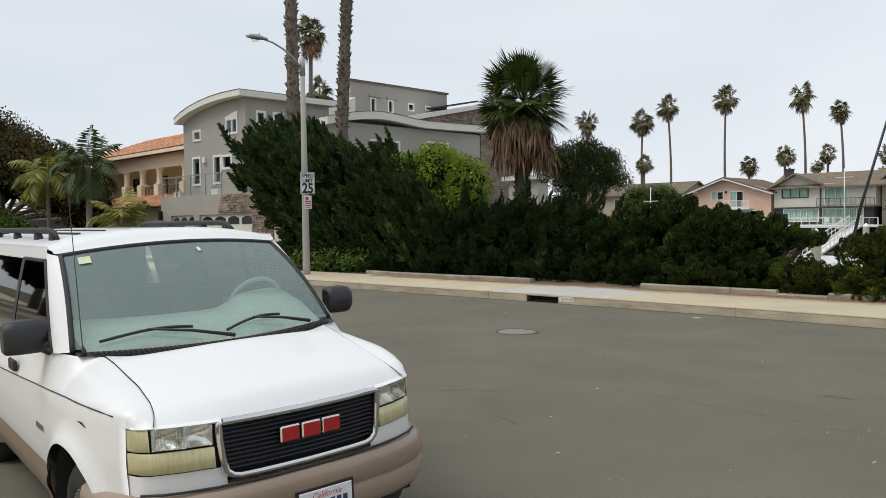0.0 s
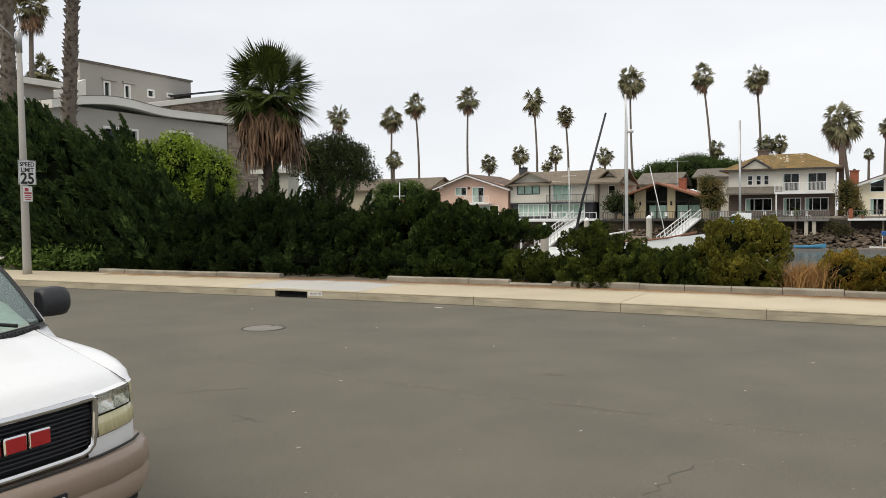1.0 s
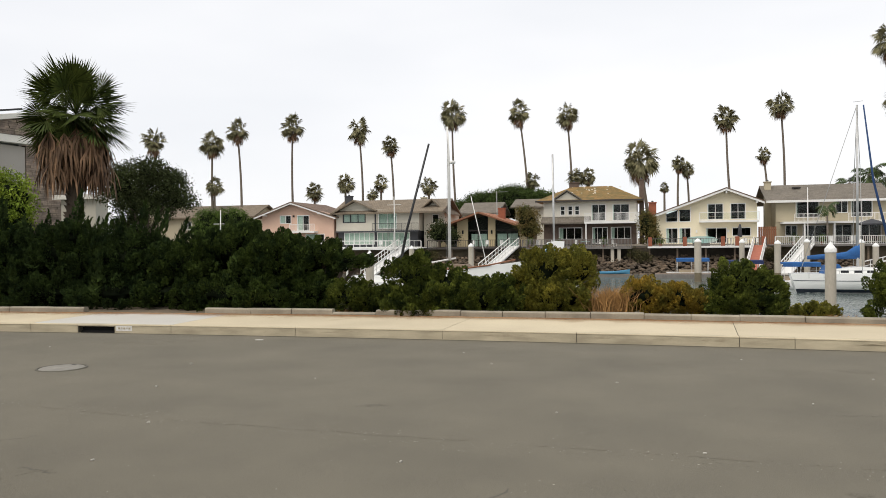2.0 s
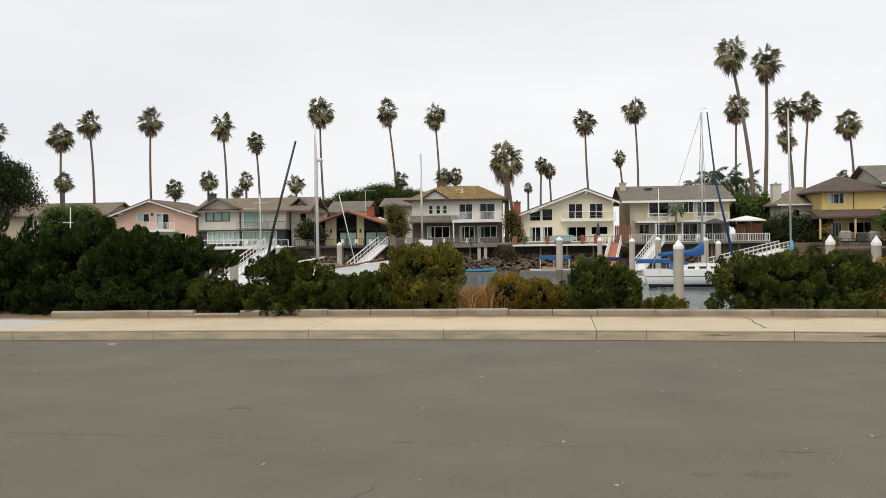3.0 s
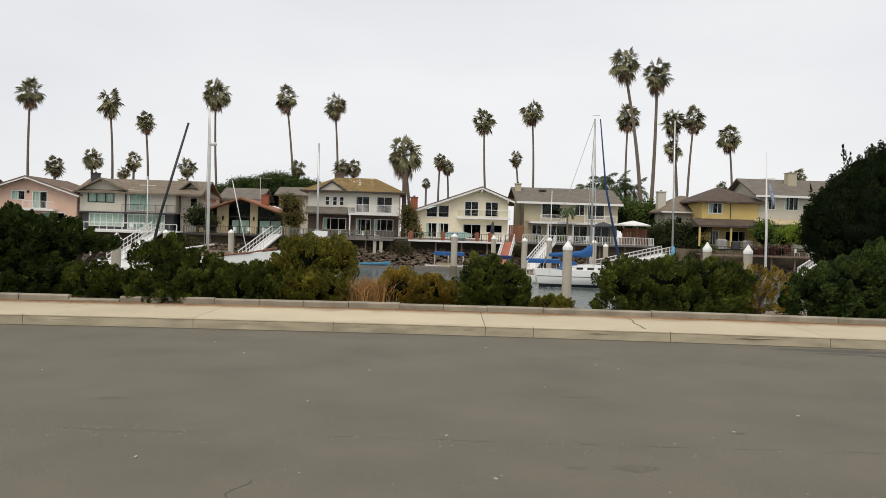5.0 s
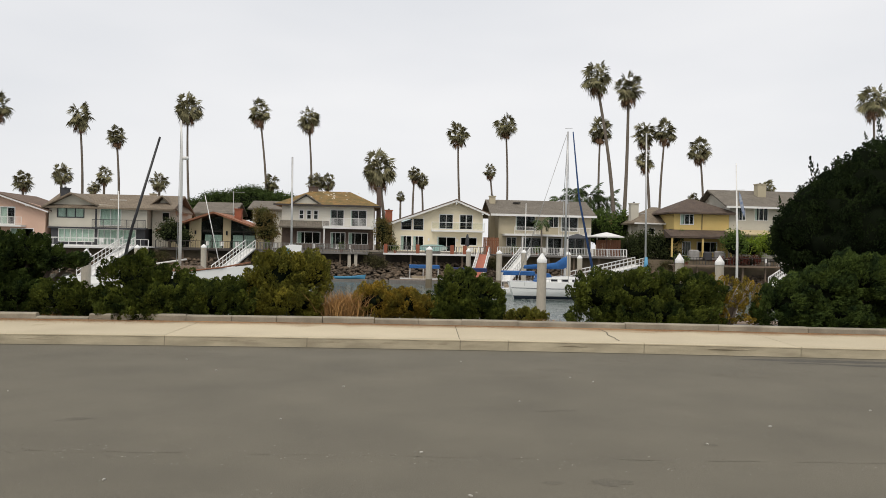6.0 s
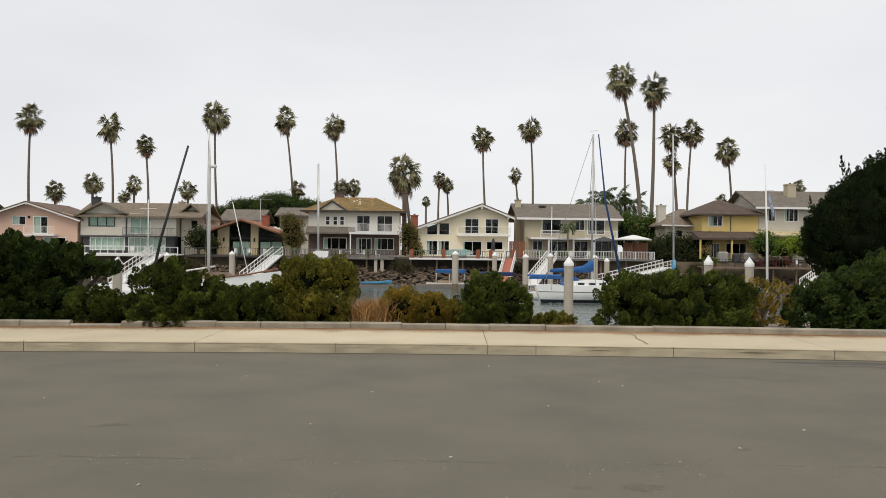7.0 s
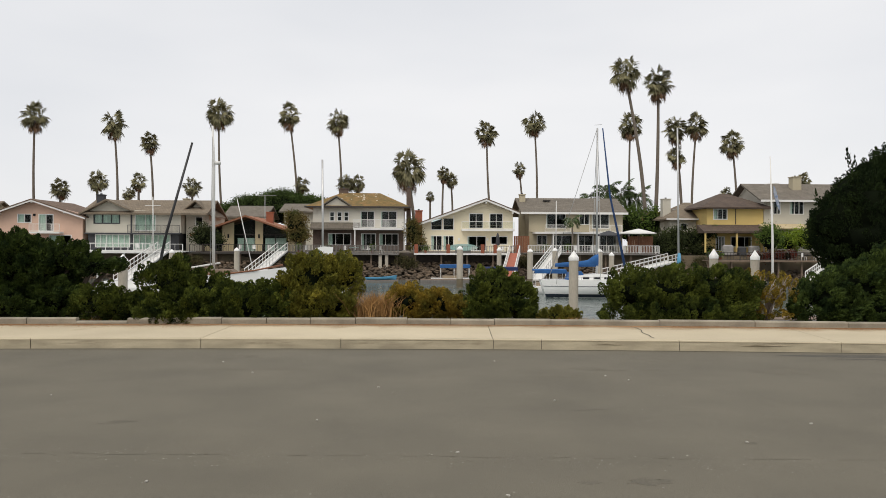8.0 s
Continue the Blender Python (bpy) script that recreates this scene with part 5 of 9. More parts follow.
for a, b in zip(cuts, cuts[1:]):
    material = NEWSLAB if a == -13.25 else WALKWAY
    n = max(2, round((b - a) / 1.2))
    s = Shape()
    # the joints run slightly askew
    skew = lambda x, q: x + 0.05 * (q - 0.2)
    xs = [a + 0.007 + i * (b - a - 0.014) / n for i in range(n + 1)]
    prof = [(0.166, -0.03), (0.166, 0.148), (0.18, 0.155), (2.44, 0.172), (2.44, -0.03)]
    v = [(skew(x, q), kerb_y(x) + q, z) for x in xs for q, z in prof]
    s.add(v, [(i * 5 + k, i * 5 + (k + 1) % 5, i * 5 + 5 + (k + 1) % 5, i * 5 + 5 + k) for i in range(n) for k in range(5)] + [(0, 1, 2, 3, 4), tuple(n * 5 + 4 - k for k in range(5))])
    part("slab", s, material, walk_thing)
    j = Shape().add([(skew(b + e, q), kerb_y(b) + q, 0.146 + 0.008 * q) for e, q in ((-0.012, 0.17), (0.012, 0.17), (0.012, 2.43), (-0.012, 2.43))], [(0, 1, 2, 3)])
    part("joint", j, SEAM, walk_thing)
# a jagged crack across one slab
rng = random.Random(4)
pts = [(4.75 + 0.1 * k / 9 + rng.uniform(-0.05, 0.05), 0.3 + 2.0 * k / 9) for k in range(10)]
s = Shape()
for (x0, q0), (x1, q1) in zip(pts, pts[1:]):
    s.add([(x0 - 0.01, kerb_y(x0) + q0, 0.163 + 0.0052 * q0), (x0 + 0.01, kerb_y(x0) + q0, 0.163 + 0.0052 * q0), (x1 + 0.01, kerb_y(x1) + q1, 0.163 + 0.0052 * q1), (x1 - 0.01, kerb_y(x1) + q1, 0.163 + 0.0052 * q1)], [(0, 1, 2, 3)])
part("crack", s, SEAM, walk_thing)

planter = thing("planter_curb", "low weathered concrete planter curb before the hedge", "curb", kind="structure")
x, rng = -20.6, random.Random(9)
while x < 34:
    w = rng.uniform(0.95, 1.25) if x < 2 else rng.uniform(1.9, 2.6)
    if -13.55 < x + w and x < -10.45:
        w = -13.55 - x if x < -13.6 else 0
        if w < 0.25:
            x = -10.45
            continue
    dz = rng.uniform(-0.012, 0.012) - (0.06 if -8.0 < x < -6.5 else 0)
    part("curb_block", solid_strip(Shape(), x, x + w - 0.012, 2.45 + rng.uniform(-0.01, 0.01), 2.63, -0.05, 0.30 + dz, c=0.03), LOWCURB, planter)
    x += w

# rusty needle stain soaked into the slabs along the curb, thinning out towards the street
RUST = mat("needle_stain", (0.42, 0.22, 0.09), (0.33, 0.19, 0.09), 1.5, 0.95, bump=0.3, bscale=60, fine=0.25)
rn, rl = RUST.node_tree.nodes, RUST.node_tree.links
r_att, r_noise, r_geo, r_mul, r_ramp, r_mix, r_clear = [rn.new("ShaderNode" + k) for k in ("Attribute", "TexNoise", "NewGeometry", "Math", "MapRange", "MixShader", "BsdfTransparent")]
r_att.attribute_name = "wear"
r_noise.inputs["Scale"].default_value, r_noise.inputs["Detail"].default_value = 1.3, 7.0
r_mul.operation = "ADD"
r_ramp.inputs["From Min"].default_value, r_ramp.inputs["From Max"].default_value, r_ramp.inputs["To Max"].default_value = 0.72, 1.5, 0.85
rl.new(r_geo.outputs["Position"], r_noise.inputs["Vector"])
rl.new(r_att.outputs["Fac"], r_mul.inputs[0])
rl.new(r_noise.outputs["Fac"], r_mul.inputs[1])
rl.new(r_mul.outputs["Value"], r_ramp.inputs["Value"])
rl.new(r_ramp.outputs["Result"], r_mix.inputs["Fac"])
rl.new(r_clear.outputs["BSDF"], r_mix.inputs[1])
rl.new(rn["Principled BSDF"].outputs["BSDF"], r_mix.inputs[2])
rl.new(r_mix.outputs["Shader"], rn["Material Output"].inputs["Surface"])
QS = (1.2, 1.6, 1.95, 2.2, 2.34, 2.435)
rust = strip("stain", -20, 18, 0.75, [(q, 0.1575 + 0.0075 * (q - 0.18)) for q in QS], RUST, walk_thing)
wear = rust.data.attributes.new("wear", "FLOAT", "POINT")
wear.data.foreach_set("value", [((q - 1.2) / 1.235) ** 2 for _ in range(len(rust.data.vertices) // len(QS)) for q in QS])
tagged(rust, "rust-brown stain along the foot of the curb")

# fallen needles along the foot of the curb
rng = np.random.default_rng(12)
n = 15000
X = rng.uniform(-20, 16, n)
q = 2.44 - np.abs(rng.normal(0, 1, n)) * rng.random(n) * np.where(X < -3, 0.42, 0.24) - 0.05 * np.sin(X * 0.9) ** 2
keep = np.sin(X * 0.8 + 1) + 0.6 * np.sin(X * 2.3) + rng.normal(0, 0.5, n) > -0.35
X, q = X[keep], np.clip(q[keep], 1.6, 2.43)
a = rng.uniform(0, math.tau, len(X))
Y = np.array([kerb_y(t) for t in X]) + q
c = np.c_[X, Y, 0.158 + 0.0062 * q + 0.008 * rng.random(len(X))]
d = np.c_[np.cos(a), np.sin(a), np.zeros(len(X))] * rng.uniform(0.012, 0.035, len(X))[:, None]
e = np.c_[-np.sin(a), np.cos(a), np.zeros(len(X))] * 0.009
V = np.stack([c - d, c + e, c + d, c - e], 1).reshape(-1, 3)
needles = part("needle_litter", leaf_mesh("needle_litter", V, np.arange(len(V)).reshape(-1, 4)), LITTER)
tagged(needles, "rust-brown fallen needles along the foot of the planter curb", "leaf litter", kind="stuff")

# manhole
LID = mat("manhole_lid", (0.25, 0.235, 0.2), (0.17, 0.16, 0.14), 6, 0.85, bump=0.4, bscale=60)
mh = thing("manhole", "round pale manhole cover set in the asphalt", "manhole", pose(-8.5, 10.08, road_z(-8.5, 10.08)))
part("ring", Shape().lathe([(0.366, 0.002), (0.36, 0.013), (0.335, 0.013), (0.33, -0.01)], 36), SEAM, mh)
part("cover", Shape().lathe([(0.325, 0.004), (0.31, 0.012), (0.22, 0.014), (0.21, 0.010), (0.1, 0.010), (0.09, 0.014), (0.0, 0.014)], 36), LID, mh, "pale worn concrete-filled lid")
part("pick_hole", Shape().box(-0.04, 0.04, 0.24, 0.27, 0.012, 0.0155), BLACK, mh)


def road_mark(name, pts, w, material, label, cat):
    """A thin ribbon just above the asphalt through the points."""
    s, rng = Shape(), random.Random(len(pts) * 7 + int(pts[0][0] * 10))
    v = []
    for k, (x, y) in enumerate(pts):
        a, b = Vector(pts[max(0, k - 1)]), Vector(pts[min(len(pts) - 1, k + 1)])
        d = (b - a).normalized()
        h = w * rng.uniform(0.35, 1.2) / 2 * (0.3 if k in (0, len(pts) - 1) else 1)
        z = road_z(x, y) + 0.0015
        v += [(x - d.y * h, y + d.x * h, z), (x + d.y * h, y - d.x * h, z)]
    s.add(v, [(2 * k, 2 * k + 1, 2 * k + 3, 2 * k + 2) for k in range(len(pts) - 1) if name != "seam" or rng.random() < 0.62])
    return part(name, s, material, road)


def wander(a, b, n, amp, seed):
    rng = random.Random(seed)
    return [(a[0] + (b[0] - a[0]) * k / n + rng.uniform(-amp, amp), a[1] + (b[1] - a[1]) * k / n + rng.uniform(-amp, amp)) for k in range(n + 1)]


FAINT = mat("faint_seam", (0.118, 0.106, 0.078), (0.148, 0.132, 0.097), 5, 0.9, bump=0.6, bscale=70, fine=0.42)
for k, (a, b, n, amp, w) in enumerate([((-30, 7.9), (-9.6, 8.0), 60, 0.012, 0.05), ((-9.6, 8.0), (-5.2, 7.4), 16, 0.02, 0.03), ((-5.2, 7.35), (4.5, 6.9), 50, 0.018, 0.03), ((4.5, 6.9), (16, 6.2), 40, 0.02, 0.025),
                                      ((-5.3, 4.9), (-4.7, 5.55), 8, 0.03, 0.02), ((-9.6, 8.05), (-8.3, 8.45), 8, 0.01, 0.07), ((-7, 12.2), (9, 11.9), 60, 0.02, 0.02)]):
    road_mark("seam", wander(a, b, n, amp, k), w, FAINT, "", "")
for k, (a, b) in enumerate([((-1.07, 5.1), (-0.9, 5.95)), ((-5.0, 5.55), (-4.6, 5.5)), ((-3.1, 8.4), (-2.7, 8.5)), ((2.0, 9.0), (2.5, 9.1)), ((-6.2, 6.0), (-5.6, 6.5))]):
    road_mark("crack", wander(a, b, 9, 0.035, 40 + k), 0.022, SEAM, "", "")
rng = random.Random(21)
for k, (x, y, r) in enumerate([(2.09, 6.34, 0.13), (5.83, 11.89, 0.35), (2.27, 11.57, 0.28), (1.61, 6.33, 0.07), (0.24, 12.36, 0.16), (-9.3, 13.4, 0.7), (-3.2, 13.6, 0.5), (4.5, 13.4, 0.6), (-2.9, 8.5, 0.08), (3.4, 7.5, 0.06), (2.9, 12.2, 0.2)]):
    n = 40
    pts = [(x + r * (0.85 + 0.2 * math.sin(i * 0.9 + k) + rng.uniform(-0.12, 0.12)) * math.cos(i * math.tau / n) * 1.5, y + r * (0.7 + 0.2 * math.sin(i * 0.7 + 2 * k) + rng.uniform(-0.12, 0.12)) * math.sin(i * math.tau / n)) for i in range(n)]
    part("stain", Shape().add([(a, b, road_z(a, b) + 0.0015) for a, b in pts], [tuple(range(n))]), PATCH if r < 0.15 or x > 9 else FAINT, road)
CHIPS = mat("pale_grit", (0.48, 0.46, 0.41), (0.34, 0.32, 0.28), 9, 0.9)
grit = thing("road_grit", "small pale scraps and chips lying on the asphalt", "litter", kind="stuff")
for k, (x, y) in enumerate([(-0.28, 10.53), (3.21, 11.1), (3.38, 7.52), (0.92, 6.01), (-4.91, 7.17), (-4.54, 5.87), (-0.83, 8.52), (-7.3, 14.02), (2.97, 11.47), (-6.1, 9.0), (-2.2, 11.8), (6.1, 9.2), (-3.8, 5.0), (1.5, 13.0), (-10.6, 12.2), (0.6, 7.2), (-1.9, 6.4), (2.4, 5.6), (4.4, 8.3), (-6.8, 10.9), (7.9, 10.4), (-2.9, 12.9), (5.2, 6.4), (1.9, 9.6), (-4.3, 10.0), (8.4, 12.0), (0.1, 5.2)]):
    r = 0.018 if k != 7 else 0.08
    part("scrap", Shape().slab(-r, r, -r * 0.5, r * 0.5, 0, 0.012, 0.004), CHIPS, grit).matrix_basis = pose(x, y, road_z(x, y) + 0.001, 0, 0, k * 50)

# fine pale chips, thickest along the worn seam
rng = np.random.default_rng(5)
n = 2600
X = rng.uniform(-9, 7, n)
Y = np.where(rng.random(n) < 0.45, 7.05 - 0.075 * X + rng.normal(0, 0.16, n), rng.uniform(3.6, 10.5, n))
a = rng.uniform(0, math.tau, n)
L = rng.uniform(0.004, 0.013, n)[:, None]
c = np.c_[X, Y, [road_z(x, y) + 0.003 for x, y in zip(X, Y)]]
d = np.c_[np.cos(a), np.sin(a), np.zeros(n)] * L
e = np.c_[-np.sin(a), np.cos(a), 0.25 * np.ones(n)] * L * 0.6
V = np.stack([c - d, c + e, c + d, c - e], 1).reshape(-1, 3)
chips = part("stone_chips", leaf_mesh("stone_chips", V, np.arange(len(V)).reshape(-1, 4)), mat("worn_chip", (0.30, 0.28, 0.23), (0.2, 0.185, 0.155), 9, 0.9, island=0.4))
tagged(chips, "fine pale stone chips worn out of the asphalt", "gravel", kind="stuff")
DAMP = mat("damp_asphalt", (0.062, 0.056, 0.045), (0.10, 0.09, 0.069), 2.5, 0.8, bump=0.5, bscale=150, fine=0.4)
rng = random.Random(6)
for x0, x1, q, w in ((6.6, 9.6, 0.55, 0.5), (8.0, 12.5, 1.15, 0.55), (7.2, 8.3, 1.0, 0.16)):
    n = 26
    low = [(x0 + (x1 - x0) * k / n, q + w * (max(0.0, math.sin(math.pi * k / n)) ** 0.6) * rng.uniform(0.7, 1.1) / 2) for k in range(n + 1)]
    top = [(x, q - w * (max(0.0, math.sin(math.pi * k / n)) ** 0.6) * rng.uniform(0.7, 1.1) / 2) for k, (x, _) in enumerate(low)]
    v = [(x, kerb_y(x) - p, road_z(x, kerb_y(x) - p) + 0.002) for pair in zip(low, top) for x, p in pair]
    part("damp_patch", Shape().add(v, [(2 * k, 2 * k + 1, 2 * k + 3, 2 * k + 2) for k in range(n)]), DAMP, road)

# street lamp with its signs
lamp = thing("street_lamp", "tall concrete street lamp with cobra head and two traffic signs", "street lamp", pose(-22.31, 15.39, 0.15))
part("pole", Shape().tube([(0, 0, -0.1), (0.0, 0, 0.3), (-0.01, 0.0, 3.5), (-0.03, 0, 7.2)], [0.14, 0.125, 0.105, 0.075], 14), CONC_POLE, lamp)
part("collar", Shape().tube([(-0.03, 0, 6.75), (-0.03, 0, 7.32), (-0.03, 0, 7.36), (-0.03, 0, 7.42)], [0.095, 0.095, 0.06, 0.02], 12), GALV, lamp)
arm = [(-0.03, 0.0, 6.95), (-0.03, -0.35, 7.3), (-0.03, -0.75, 7.55), (-0.03, -1.15, 7.7), (-0.03, -1.45, 7.75)]
part("arm", Shape().tube(arm, [0.04, 0.036, 0.033, 0.03, 0.03], 8), GALV, lamp)
hs = Shape()
secs = [(-1.35, 0.05, 0.05), (-1.5, 0.09, 0.07), (-1.7, 0.15, 0.1), (-1.9, 0.155, 0.1), (-2.05, 0.11, 0.07), (-2.12, 0.03, 0.03)]
n = 12
hs.add([(-0.03 + w * math.cos(k * math.tau / n), y, 7.77 + h * math.sin(k * math.tau / n) * (1 if math.sin(k * math.tau / n) > 0 else 0.6)) for y, w, h in secs for k in range(n)], [(i * n + k, i * n + (k + 1) % n, i * n + n + (k + 1) % n, i * n + n + k) for i in range(len(secs) - 1) for k in range(n)] + [tuple(range(n)), tuple(range(len(secs) * n - 1, (len(secs) - 1) * n - 1, -1))], True)
head = part("lamp_head", hs, GALV, lamp, "grey cobra-head lamp")
lens = Shape().lathe([(0.0, 7.62), (0.08, 7.63), (0.13, 7.68), (0.14, 7.72)], 14, (-0.03, -1.8))
part("refractor", lens, WINDOW, head)
part("photocell", Shape().lathe([(0.03, 7.86), (0.03, 7.92), (0.0, 7.93)], 8, (-0.03, -1.65)), GALV, head)
SIGNW = mat("sign_white", (0.72, 0.73, 0.72), (0.64, 0.65, 0.64), 3, 0.45, fine=0.04)
SIGNK = mat("sign_black", (0.012, 0.012, 0.013), None, 3, 0.5)
SIGNR = mat("sign_red", (0.42, 0.05, 0.06), None, 3, 0.5)
sign = Shape().slab(-0.29, 0.29, -0.37, 0.37, 0, 0.006, 0.004)
sm = lambda z, off: Matrix.Translation((0.125 + off, 0.02, z)) @ Matrix.Rotation(radians(90), 4, "Z") @ Matrix.Rotation(radians(90), 4, "X")
plate = part("speed_sign", sign, SIGNW, lamp, "white speed limit sign with black lettering")
plate.matrix_basis = sm(3.12, 0)
border = Shape()
for a, b, c, d in ((-0.275, 0.275, 0.345, 0.355), (-0.275, 0.275, -0.355, -0.345), (-0.275, -0.265, -0.345, 0.345), (0.265, 0.275, -0.345, 0.345)):
    border.box(a, b, c, d, 0.0062, 0.0075)
part("border", border, SIGNK, plate)
for body, size, y in (("SPEED", 0.18, 0.245), ("LIMIT", 0.18, 0.075), ("25", 0.46, -0.19)):
    w = part("word", word_mesh(body, size), SIGNK, plate, "black lettering reading " + body)
    w.matrix_basis = pose(0, y, 0.0085)
small = part("parking_sign", Shape().slab(-0.15, 0.15, -0.23, 0.23, 0, 0.006, 0.004), SIGNW, lamp, "small white sign with red marks")
small.matrix_basis = sm(2.47, 0)
for a, b, c, d in ((-0.10, 0.02, 0.08, 0.18), (-0.12, 0.12, 0.0, 0.05), (-0.11, 0.11, -0.06, -0.03), (-0.12, 0.12, -0.12, -0.09), (-0.09, 0.09, -0.18, -0.15)):
    part("sign_bar", Shape().box(a, b, c, d, 0.0062, 0.0085), SIGNR, small)
for z in (3.35, 2.9, 2.5):
    part("strap", Shape().lathe([(0.118, z + 0.15), (0.118, z + 0.17)], 14), GALV, lamp)

# ---- the parked van ----
VANW = mat("van_white", (0.80, 0.80, 0.80), (0.77, 0.77, 0.765), 1.2, 0.38, coat=0.25, fine=0.02)
VANT = mat("van_tan", (0.33, 0.245, 0.185), (0.29, 0.215, 0.165), 2.0, 0.38, coat=0.2, fine=0.05)
RUBBER = mat("black_rubber", (0.018, 0.018, 0.019), (0.03, 0.03, 0.031), 4, 0.7)
PLASTIC = mat("dark_grey_plastic", (0.024, 0.025, 0.028), (0.018, 0.019, 0.021), 3, 0.5, bump=0.1, bscale=120)
CHROME = mat("chrome", (0.70, 0.70, 0.70), (0.6, 0.6, 0.6), 3, 0.12, 1.0, fine=0.03)
REFLECTOR = mat("lamp_reflector", (0.86, 0.87, 0.86), (0.74, 0.75, 0.74), 9, 0.22, 0.85, fine=0.1)
LENSY = mat("yellowed_lamp_lens", (0.60, 0.55, 0.32), (0.48, 0.43, 0.23), 10, 0.22, coat=0.8, streak=(1, 6, 0.5))
BADGE = mat("red_badge", (0.45, 0.015, 0.02), (0.36, 0.012, 0.016), 4, 0.25, coat=0.5)
GRILLE = mat("grille_black", (0.012, 0.013, 0.018), (0.02, 0.021, 0.027), 4, 0.45)
SEAT = mat("grey_seat_cloth", (0.16, 0.16, 0.155), (0.12, 0.12, 0.12), 6, 0.9)
DASH = mat("beige_dashboard", (0.62, 0.62, 0.55), (0.54, 0.54, 0.47), 3, 0.7)
LENSCLEAR = glass_mat("clear_lamp_lens", (0.97, 0.97, 0.94), 0.97, ior=1.5)
WHEELGREY = mat("grey_wheel_rim", (0.46, 0.47, 0.45), (0.38, 0.39, 0.37), 4, 0.6)
# the teal veil paints the sky's reflection onto the windscreen
SCREEN = glass_mat("windscreen", (0.76, 0.90, 0.86), 0.9, ior=1.9, sky_veil=0.22)
# low transmission puts the cabin's dimness into the side glass, front door included
DARKGLASS = glass_mat("darkened_glass", (0.5, 0.55, 0.55), 0.14, ior=1.4)
PLATE = mat("plate_white", (0.78, 0.78, 0.78), (0.7, 0.7, 0.7), 3, 0.4)
INK = mat("plate_ink", (0.03, 0.04, 0.12), None, 3, 0.5)
REDINK = mat("red_ink", (0.5, 0.05, 0.07), None, 3, 0.5)
STICKER = mat("pale_sticker", (0.62, 0.68, 0.45), None, 3, 0.6)


def interp(x, table):
    t = sorted(table)
    if x <= t[0][0]:
        return t[0][1]
    for (a, p), (b, q) in zip(t, t[1:]):
        if x <= b:
            return p + (q - p) * (x - a) / (b - a)
    return t[-1][1]


def patch(s, f, us, vs, smooth=True):
    """A sheet of points f(u, v)."""
    v = [f(a, b) for a in us for b in vs]
    n = len(vs)
    return s.add(v, [(i * n + j, i * n + j + 1, i * n + n + j + 1, i * n + n + j) for i in range(len(us) - 1) for j in range(n - 1)], smooth)


def steps(a, b, n):
    return [a + (b - a) * i / n for i in range(n + 1)]


FRONT = [(0, 0.045), (0.25, 0.035), (0.468, 0.006), (0.62, -0.04), (0.75, -0.10), (0.80, -0.15), (0.823, -0.215)]
SIDE = [(0.0, 0.80), (-0.215, 0.83), (-0.35, 0.885), (-0.55, 0.925), (-0.8, 0.946), (-1.2, 0.955), (-4.4, 0.955), (-4.65, 0.94), (-4.78, 0.88)]
AXLES = ((-0.80, 0.345), (-3.68, 0.345))
ARCH_R = 0.465


def van_front(y):
    return interp(abs(y), FRONT)


def van_side(x, z):
    y = interp(x, SIDE)
    y -= interp(z, [(0.30, 0.075), (0.45, 0.035), (0.62, 0.008), (0.8, 0.0), (1.0, 0.008), (1.14, 0.03), (1.235, 0.055)])
    for ax, az in AXLES:
        d = math.hypot(x - ax, z - az) - ARCH_R
        y += 0.04 * math.exp(-(d / 0.06) ** 2) if d > -0.02 else 0.0
    return y


def van_bottom(x, base=0.36):
    z = base
    for ax, az in AXLES:
        if abs(x - ax) < ARCH_R:
            z = max(z, az + math.sqrt(ARCH_R ** 2 - (x - ax) ** 2))
    return z


def crease(x):
    return min(belt(x) - 0.004, interp(x, [(-0.15, 1.015), (-0.45, 1.045), (-0.85, 1.048), (-1.5, 1.02), (-2.7, 0.96), (-4.7, 0.91)]))


def belt(x):
    return interp(x, [(-0.09, 0.985), (-0.115, 1.0), (-0.15, 1.024), (-0.2, 1.048), (-0.28, 1.074), (-0.34, 1.09), (-0.45, 1.12), (-0.6, 1.15), (-0.8, 1.192), (-1.0, 1.226), (-1.25, 1.24), (-4.75, 1.24)])


def seam_y(x):
    return interp(x, [(-0.09, 0.735), (-0.12, 0.718), (-0.17, 0.70), (-0.26, 0.684), (-0.45, 0.678), (-0.8, 0.69), (-0.94, 0.70), (-0.97, 0.735), (-1.0, 0.785), (-1.05, 0.83), (-1.15, 0.87), (-1.3, 0.91)])


def glass_top(y):
    """Upper edge of the windscreen."""
    return Vector((-1.64 - 0.075 * (y / 0.73) ** 2, y, 1.812 - 0.049 * (y / 0.73) ** 2))


def glass_low(y):
    return Vector((-0.93 - 0.17 * (y / 0.84) ** 2, y, 1.222 + 0.022 * (y / 0.84) ** 2))


